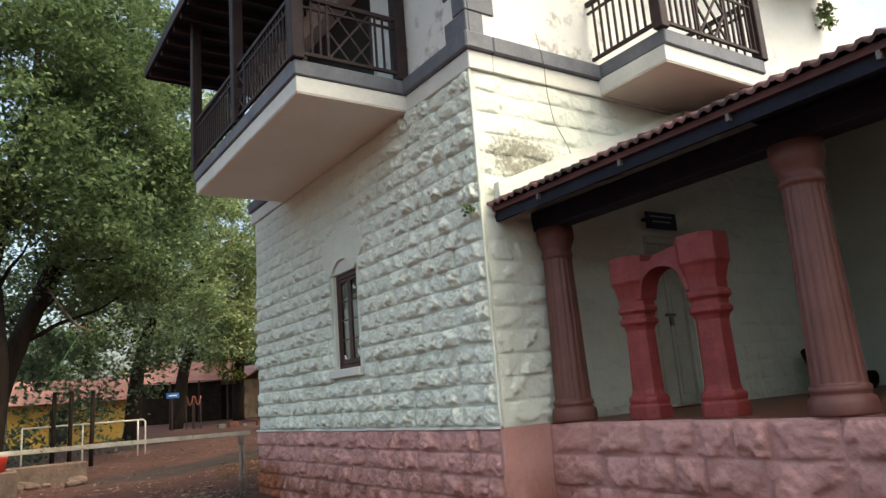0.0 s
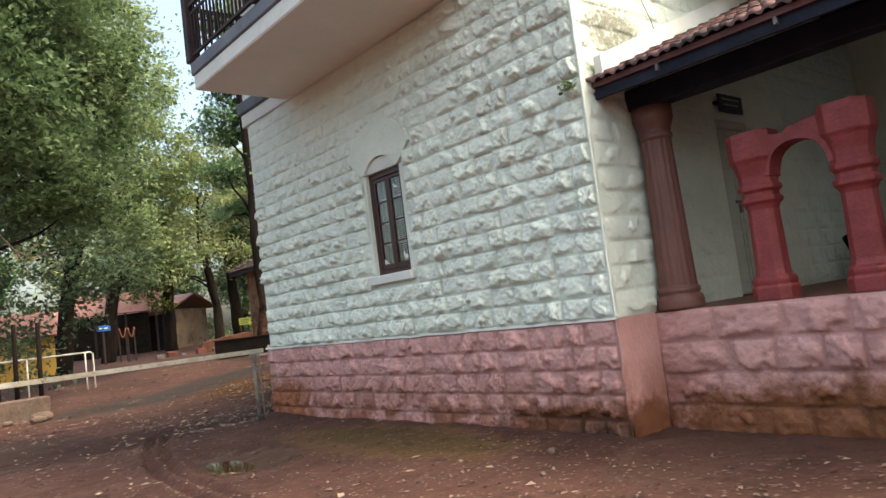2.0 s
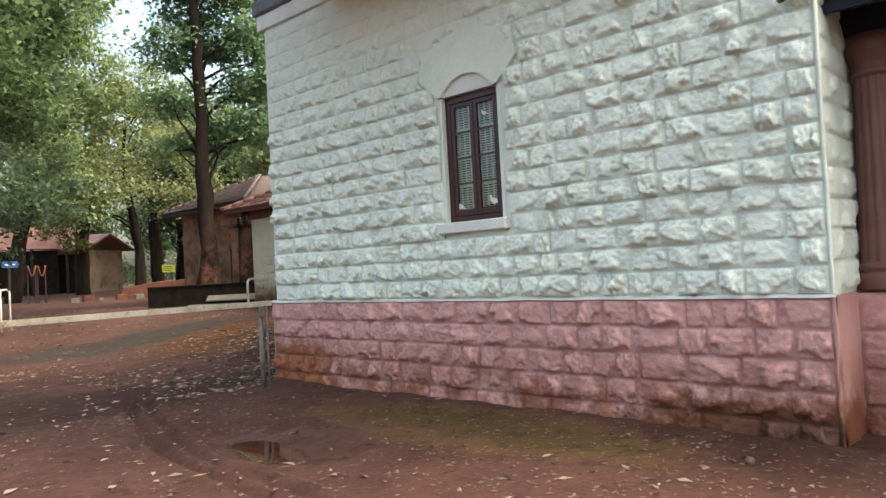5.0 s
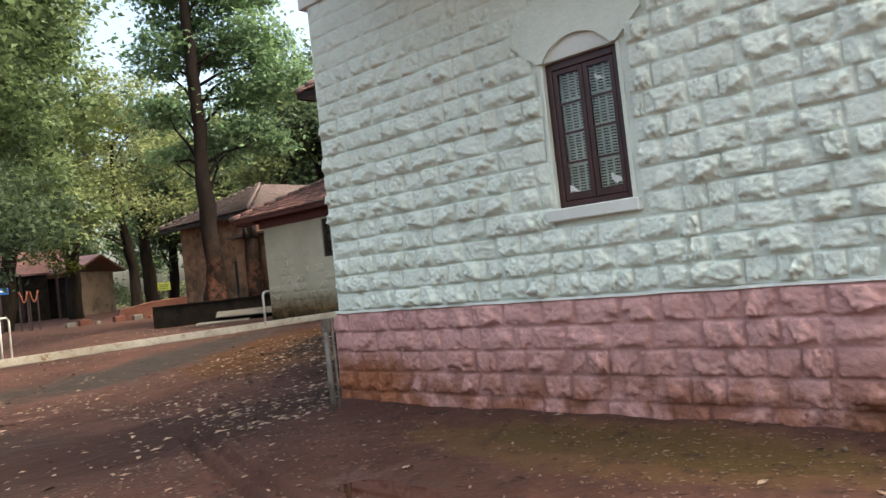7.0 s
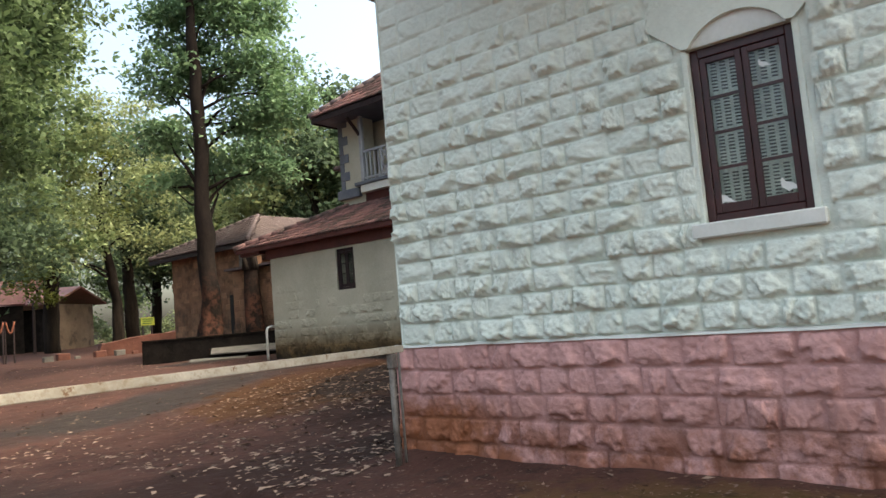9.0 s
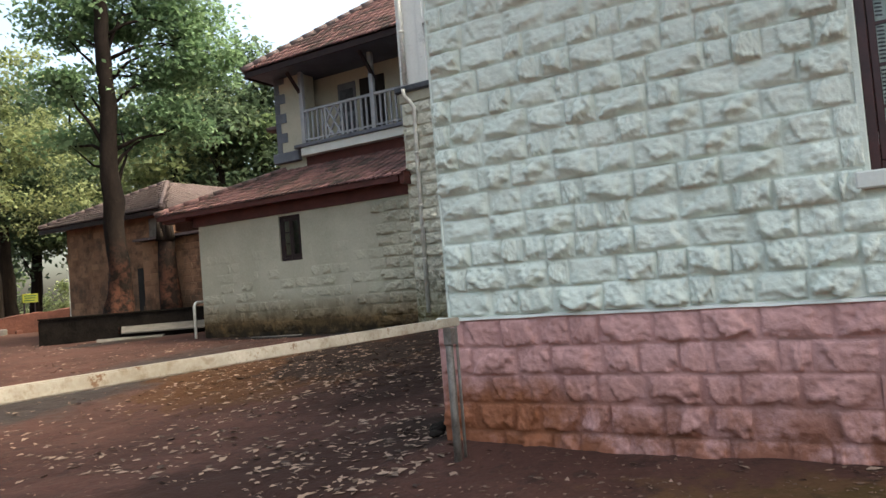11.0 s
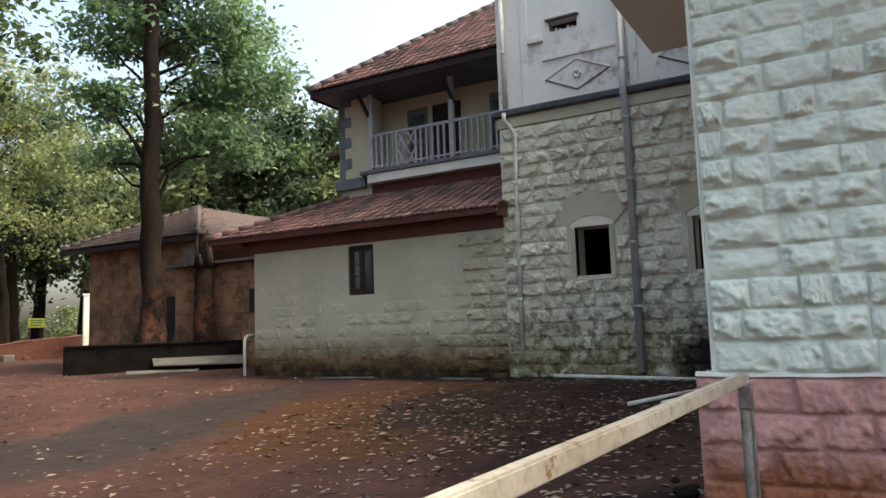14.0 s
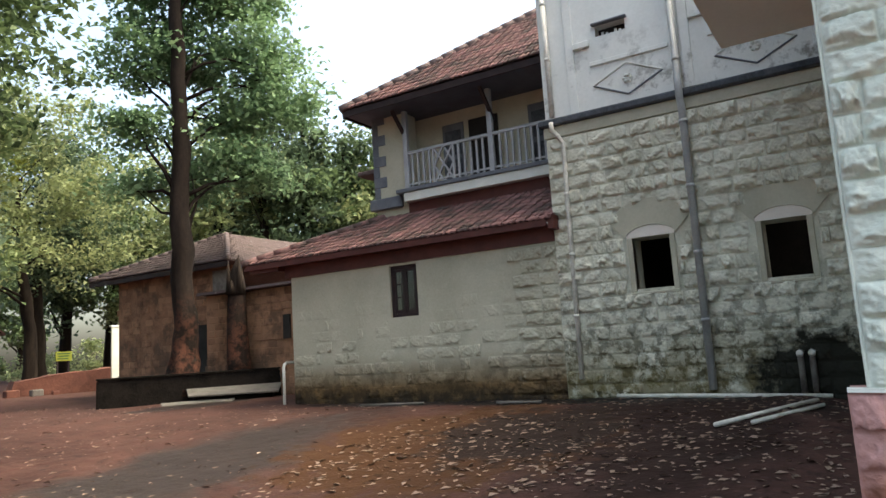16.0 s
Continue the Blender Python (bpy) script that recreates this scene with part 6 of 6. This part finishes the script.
# the woods behind: seen only as a mass
far = np.random.default_rng(5)
spots = [(27 + 2.6 * k, 60 - 1.1 * k, 12 + 3 * math.sin(k * 1.7)) for k in range(9)] + [(-14 + 6.2 * k, 84 + 3 * math.sin(k * 2.1), 12 + 3 * math.cos(k * 1.3)) for k in range(9)] + [(28 + 2.2 * k, 46 - 1.5 * k, 14.5 + 1.5 * math.sin(k)) for k in range(6)]
for k, (x, y, h) in enumerate(spots):
    z = ground_z(x, y)
    m = (LEAFDARK, LEAF, LEAFPALE, LEAFDARK)[k % 4]
    tree("tall forest tree in the woods behind the houses", [(x, y, z), (x + 0.3, y, z + h * 0.4), (x + 0.1, y + 0.2, z + h * 0.8), (x, y, z + h)], [0.4, 0.32, 0.2, 0.06],
         [((x, y, z + h * 0.62), (3.4, 3.2, h * 0.20)), ((x + 1.8, y - 0.8, z + h * 0.80), (2.8, 2.6, h * 0.16)), ((x - 1.9, y - 0.6, z + h * 0.74), (2.6, 2.4, h * 0.15)), ((x + 0.4, y, z + h * 0.95), (2.4, 2.2, h * 0.12)), ((x - 1.2, y - 1.0, z + h * 0.40), (2.6, 2.0, h * 0.12))], 6500, 0.42, m, BARKDARK, 60 + k, 0.8)
hedge = [((x, 66 + 3 * math.sin(x), 2.1 + 0.4 * math.sin(x * 1.9)), (2.2, 1.6, 1.6)) for x in np.arange(16, 44, 2.6)]
tagged(leaf_cloud("undergrowth", hedge, 9000, 0.34, LEAFPALE, None, 90, 0.5), "pale green scrub at the edge of the clearing", "shrubs", kind="stuff")
scrub = [((x, 30.5 + 0.7 * x + math.sin(3 * x), ground_z(x, 33) + 0.5), (1.2, 0.9, 0.7)) for x in np.arange(-6, 3, 1.5)]
tagged(leaf_cloud("undergrowth", scrub, 4000, 0.20, LEAFDARK, None, 91, 0.4), "dark undergrowth beneath the trees", "shrubs", kind="stuff")
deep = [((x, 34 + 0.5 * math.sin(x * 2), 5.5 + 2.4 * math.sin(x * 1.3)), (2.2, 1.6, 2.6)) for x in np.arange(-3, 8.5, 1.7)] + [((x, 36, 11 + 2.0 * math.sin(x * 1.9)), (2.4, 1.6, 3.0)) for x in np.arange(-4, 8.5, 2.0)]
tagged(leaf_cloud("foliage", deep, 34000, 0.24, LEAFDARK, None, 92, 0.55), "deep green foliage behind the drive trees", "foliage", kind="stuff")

# a green rope slung from the foliage to the ground
bm = bmesh.new()
tube(bm, [(1.24, 23.60, 1.60), (1.73, 23.60, 2.42), (2.19, 23.60, 3.19), (2.72, 23.60, 4.15)], [0.018] * 4, 6)
tagged(part("rope", bm, GREENDARK, None, smooth=True), "thin green rope slung from the tree to the ground", "rope")

# a dry fallen branch caught in the foliage
br = holder("dry_branch", "bare pale dead branch hanging from the tree", "branch")
bm = bmesh.new()
tube(bm, [(1.93, 24.20, 5.73), (2.34, 24.20, 5.05), (2.71, 24.20, 4.59), (3.13, 24.20, 4.38), (3.64, 24.20, 4.53)], [0.034, 0.040, 0.036, 0.025, 0.009], 7)
tube(bm, [(2.71, 24.20, 4.59), (2.85, 24.20, 4.32), (3.03, 24.20, 4.04)], [0.030, 0.020, 0.008], 6)
tube(bm, [(2.90, 24.20, 4.45), (3.13, 24.20, 4.70), (3.38, 24.20, 4.83)], [0.022, 0.016, 0.007], 6)
part("twig", bm, MUDWALL, br, smooth=True)

# ---- sheds, rails and signs along the drive ----
shed = holder("shed", "long shed with a faded red sheet roof and buff mud wall", "shed")
sa, sb = Vector((18.4, 57.4, 0)), Vector((22.4, 60.2, 0))
sw = (sb - sa).normalized()
sn = Vector((-sw.y, sw.x, 0))
bm = bmesh.new()
prism(bm, [(0, 0.5), (4.9, 0.5), (4.9, 4.2), (0, 4.2)], sa, sw, UP, sn, 0.3)
part("end_wall", bm, MUDWALL, shed)
bm = bmesh.new()
prism(bm, [(0, 0.5), (14, 0.5), (14, 3.9), (0, 3.9)], sa + sn * 0.3, sn, UP, sw, 0.3)
part("side_wall", bm, BLACKSTONE, shed)
bm = bmesh.new()
prism(bm, [(-0.6, 4.15), (2.4, 5.25), (5.5, 4.15), (5.5, 4.27), (2.4, 5.4), (-0.6, 4.27)], sa - sn * 0.7, sw, UP, sn, 15)
part("roof", bm, TINROOF, shed)
shed2 = holder("shed", "open-fronted shed with a faded red roof and ochre wall", "shed")
bm = bmesh.new()
prism(bm, [(-6.5, 4.3), (0.0, 4.3), (1.2, 6.2), (-5.6, 6.2)], (17.0, 57.6, 0), (0.97, -0.25, 0), UP, (0.25, 0.97, 0), 0.12)
bmesh.ops.rotate(bm, cent=(17.0, 57.6, 4.3), matrix=Matrix.Rotation(radians(-35), 3, Vector((0.97, -0.25, 0))), verts=bm.verts)
part("roof", bm, TINROOF, shed2)
bm = bmesh.new()
prism(bm, [(-6.3, 0.6), (0.0, 0.6), (0.0, 4.2), (-6.3, 4.2)], (17.0, 57.9, 0), (0.97, -0.25, 0), UP, (0.25, 0.97, 0), 0.2)
part("back_wall", bm, BLACKSTONE, shed2)
for k in range(4):
    x, y = 10.9 + k * 2.0, 58.6 - k * 0.52
    boxes("post", DARKWOOD, shed2, (x, x + 0.14, y - 0.9, y - 0.76, 0.6, 4.25))
shed3 = holder("ochre_house", "low ochre-walled house with a red tile roof behind the trees", "house")
boxes("wall", OCHRE, shed3, (2.0, 8.0, 46.0, 46.4, 0.2, 2.9))
boxes("doorway", BLACKROOM, shed3, (4.0, 4.9, 45.96, 45.998, 0.6, 2.5))
bm = bmesh.new()
prism(bm, [(-0.6, 2.85), (6.6, 2.85), (6.0, 4.6), (0.2, 4.6)], (2.0, 45.4, 0), (1, 0, 0), UP, (0, 1, 0), 0.12)
bmesh.ops.rotate(bm, cent=(2, 45.4, 2.85), matrix=Matrix.Rotation(radians(-40), 3, "X"), verts=bm.verts)
part("roof", bm, TINROOF, shed3)
for x in (2.45, 2.95, 3.6):
    bm = bmesh.new()
    tube(bm, [(x, 27.0, ground_z(x, 27) - 0.2), (x + 0.03, 27.0, 2.7)], [0.07, 0.06], 8, 0.2, 3)
    tagged(part("fence_post", bm, BARK, None, smooth=True), "weathered grey standing post by the drive", "post", "standing posts")
wallo = tagged(boxes("low_wall", KERB, None, (-3.0, 2.85, 22.0, 22.5, 0.0, 0.62), bevel=0.03), "low mud-coloured kerb wall beside the drive", "low wall")
rnd = random.Random(77)
for k in range(24):
    bm = bmesh.new()
    r = rnd.uniform(0.10, 0.24)
    x, y = rnd.uniform(-2.5, 2.7), rnd.uniform(21.3, 21.85)
    bmesh.ops.create_icosphere(bm, subdivisions=2, radius=r, matrix=Matrix.Translation((x, y, ground_z(x, y) + r * 0.35)) @ Matrix.Diagonal((1.2, 0.9, 0.65, 1)))
    for v in bm.verts:
        v.co += v.normal * 0.3 * r * noise.noise(v.co * 5)
    tagged(part("boulder", bm, KERB, None), "rough loose stone beside the drive", "stone", "loose stones")
pr = holder("pipe_rail", "white painted pipe rail beside the drive", "railing")
RZ = ground_z(5.0, 25)
x0, y0, x1, y1 = 5.8, 29.6, 1.6, 27.2
bm = bmesh.new()
tube(bm, [(x0, y0, RZ - 0.2), (x0, y0, 1.52), (x0 - 0.08, y0 - 0.04, 1.60), (x1, y1, 1.60)], [0.03] * 4, 8)
part("pipe", bm, PIPEWHITE, pr, smooth=True)
for f, h in ((0.07, 1.60), (0.55, 1.60), (1.0, 1.60)):
    x, y = x0 + (x1 - x0) * f, y0 + (y1 - y0) * f
    bm = bmesh.new()
    tube(bm, [(x, y, ground_z(x, y) - 0.2), (x, y, h)], [0.026] * 2, 8)
    part("upright", bm, PIPEWHITE, pr, smooth=True)
bs = holder("blue_sign", "small bright blue board with white lettering on a post", "sign")
boxes("board", SKYBLUE, bs, (10.25, 11.0, 46.2, 46.24, 2.75, 3.08), bevel=0.01)
boxes("lettering", PAPER, bs, (10.38, 10.86, 46.19, 46.198, 2.88, 2.95))
boxes("post", DARKWOOD, bs, (10.55, 10.65, 46.24, 46.32, 0.3, 2.9))
ysg = holder("yellow_sign", "yellow painted board with dark lettering on two legs", "sign")
boxes("board", YELLOW, ysg, (20.3, 21.15, 49.3, 49.36, 2.22, 2.70), bevel=0.01)
for z, a, b in ((2.56, 20.38, 21.06), (2.44, 20.42, 21.0), (2.31, 20.38, 20.96)):
    boxes("lettering", GREENDARK, ysg, (a, b, 49.285, 49.298, z, z + 0.06))
for x in (20.4, 20.98):
    boxes("leg", DARKWOOD, ysg, (x, x + 0.07, 49.36, 49.43, 0.5, 2.65))
for k in range(2):
    x = 11.35 + k * 0.48
    ga = holder("garland_stand", "dark wooden stand hung with faded orange flower garlands", "stand", "garland stands")
    boxes("post", DARKWOOD, ga, (x, x + 0.06, 46.0, 46.06, 0.2, 2.85))
    boxes("post", DARKWOOD, ga, (x + 0.38, x + 0.44, 46.0, 46.06, 0.2, 2.85))
    bm = bmesh.new()
    tube(bm, [(x + 0.03 + 0.38 * f, 45.95, 2.80 - 0.55 * math.sin(math.pi * f)) for f in np.linspace(0, 1, 9)], [0.04] * 9, 6, 0.4, k)
    part("garland", bm, ORANGE, ga, smooth=True)
tub = bmesh.new()
turned(tub, (0.75, 20.6), [(0.14, 0.62), (0.19, 0.95), (0.20, 0.98), (0.17, 0.98), (0.13, 0.66)], 16)
tagged(part("plastic_tub", tub, REDPLASTIC, None, smooth=True), "small red plastic tub set on a kerb block", "tub")
tagged(boxes("kerb_block", KERB, None, (0.4, 1.15, 20.3, 20.95, 0.0, 0.62), bevel=0.03), "pale concrete kerb block under the red tub", "block")
for k in range(7):
    bm = bmesh.new()
    x, y, s = 12.6 + 0.8 * k, 43.6 + 0.5 * math.sin(k), 0.25 + 0.1 * math.sin(k * 2.3)
    box(bm, x, x + s * 1.8, y, y + s, ground_z(x, y) - 0.05, ground_z(x, y) + s, bevel=0.04)
    tagged(part("laterite_block", bm, REDEARTH if k % 2 else SLAB), "tumbled red laterite block near the bank", "block", "laterite blocks")

# a sprig growing out of the wall corner, and a cable down the front wall
leaf_cloud_sprig = holder("wall_sprig", "small green plant rooted in the wall corner", "plant", at=(4.62, 6.12, 3.52))
bm = bmesh.new()
tube(bm, [(0.06, 0, 0), (-0.04, 0.03, 0.05), (-0.10, 0.05, 0.12)], [0.008, 0.006, 0.003], 5)
part("stem", bm, BARKDARK, leaf_cloud_sprig)
leaf_cloud("leaves", [((-0.06, 0.03, 0.04), (0.09, 0.13, 0.07))], 70, 0.06, LEAF, leaf_cloud_sprig, 8, 0.02, 8)
sprig2 = holder("wall_sprig", "bushy green plant rooted high in the white wall", "plant", at=(12.95, 5.98, 7.7))
bm = bmesh.new()
tube(bm, [(0, 0.05, 0), (0.0, -0.06, 0.10), (0.02, -0.10, 0.5)], [0.012, 0.010, 0.004], 5)
part("stem", bm, BARKDARK, sprig2)
leaf_cloud("leaves", [((0.0, -0.10, 0.25), (0.16, 0.10, 0.34))], 240, 0.09, LEAF, sprig2, 18, 0.05, 12)
cab = bmesh.new()
tube(cab, [(5.72, YF - 0.06, 5.9), (5.74, YF - 0.12, 5.5), (5.80, YF - 0.06, 5.1), (5.86, YF - 0.06, 4.75), (6.05, YF - 0.06, 4.45), (6.1, YF - 0.06, 4.30)], [0.004] * 6, 6)
tagged(part("cable", cab, STEEL, None, smooth=True), "thin grey cable down the white wall", "cable")

# ---- litter on the ground ----
rng = np.random.default_rng(17)


def litter(name, label, n, size, mat, seed, area):
    rg = np.random.default_rng(seed)
    verts, faces = [], []
    for _ in range(n):
        x0, x1, y0, y1 = area
        x, y = rg.uniform(x0, x1), rg.uniform(y0, y1)
        if noise.noise(Vector((x * 0.35, y * 0.35, seed))) < rg.uniform(-0.5, 0.25):
            continue
        if x > 4.55 and y < 13.7 or x > 11.2 and y < 25:
            continue
        a, s = rg.uniform(0, 6.3), size * rg.uniform(0.45, 1.4)
        c, d = math.cos(a), math.sin(a)
        lift = rg.uniform(0.0, 0.4) * s
        z = ground_z(x, y) + 0.006
        base = len(verts)
        w = rg.uniform(0.16, 0.30)
        for u, v, h in ((-0.5, 0, 0.0), (-0.1, w, lift * 0.6), (0.5, 0, lift * 0.3), (-0.1, -w, lift * 0.2)):
            verts.append((x + s * (u * c - v * d), y + s * (u * d + v * c), z + h))
        faces.append((base, base + 3, base + 2, base + 1))
    tagged(mesh_object(name, verts, faces, mat), label, "litter", kind="stuff")


litter("fallen_leaves", "dry pale fallen leaves scattered over the mud", 7500, 0.095, LITTER, 3, (-8, 11.3, 13.0, 40))
litter("leaf_crumbs", "dark twigs and leaf crumbs along the wall foot", 5000, 0.05, LITTERDARK, 13, (0.5, 4.6, 3.5, 13.4))
litter("leaf_crumbs", "small brown leaf crumbs trodden into the mud", 8000, 0.045, LITTERDARK, 11, (-6, 11.2, 4, 27))
litter("fallen_leaves", "dry fallen leaves scattered over the wet mud", 700, 0.10, LITTER, 5, (-5, 4.6, 1, 13.4))
litter("fallen_leaves", "drift of dry leaves in the damp court", 3600, 0.10, LITTER, 9, (3.0, 11.2, 13.4, 20))
verts, faces = [], []
for _ in range(1400):
    x, y = rng.uniform(-5, 11), rng.uniform(1, 24)
    if x > 4.6 and y < 13.7:
        continue
    r = 0.006 + 0.022 * rng.random() ** 4
    z = ground_z(x, y)
    b = len(verts)
    for dx, dy, dz in ((1, 0, 0), (-0.5, 0.8, 0), (-0.5, -0.8, 0), (0.1, 0.1, 0.9)):
        verts.append((x + dx * r, y + dy * r, z + dz * r))
    faces += [(b, b + 1, b + 3), (b + 1, b + 2, b + 3), (b + 2, b, b + 3)]
tagged(mesh_object("gravel", verts, faces, PEBBLE), "small pebbles and grit in the mud", "gravel", kind="stuff")
for k in range(7):
    x, y, r = 4.95 + 0.17 * k, 13.85 + 0.10 * math.sin(k * 2.4) + 0.02 * k, 0.07 + 0.03 * math.sin(k * 1.9)
    bm = bmesh.new()
    bmesh.ops.create_icosphere(bm, subdivisions=2, radius=r, matrix=Matrix.Translation((x, y, ground_z(x, y) + r * 0.3)) @ Matrix.Diagonal((1.3, 1, 0.6, 1)))
    for v in bm.verts:
        v.co += v.normal * 0.4 * r * noise.noise(v.co * 9)
    tagged(part("rubble_stone", bm, BLACKSTONE, None), "dark damp rubble stone behind the wall corner", "stone", "rubble stones")
for x, y, r in ((3.98, 6.5, 0.035), (3.3, 6.0, 0.025), (4.2, 7.6, 0.022)):
    bm = bmesh.new()
    bmesh.ops.create_icosphere(bm, subdivisions=2, radius=r, matrix=Matrix.Translation((x, y, ground_z(x, y) + r * 0.5)))
    for v in bm.verts:
        v.co += v.normal * 0.35 * r * noise.noise(v.co * 16)
    tagged(part("rock", bm, KERB, None), "small grey stone lying near the wall foot", "stone")
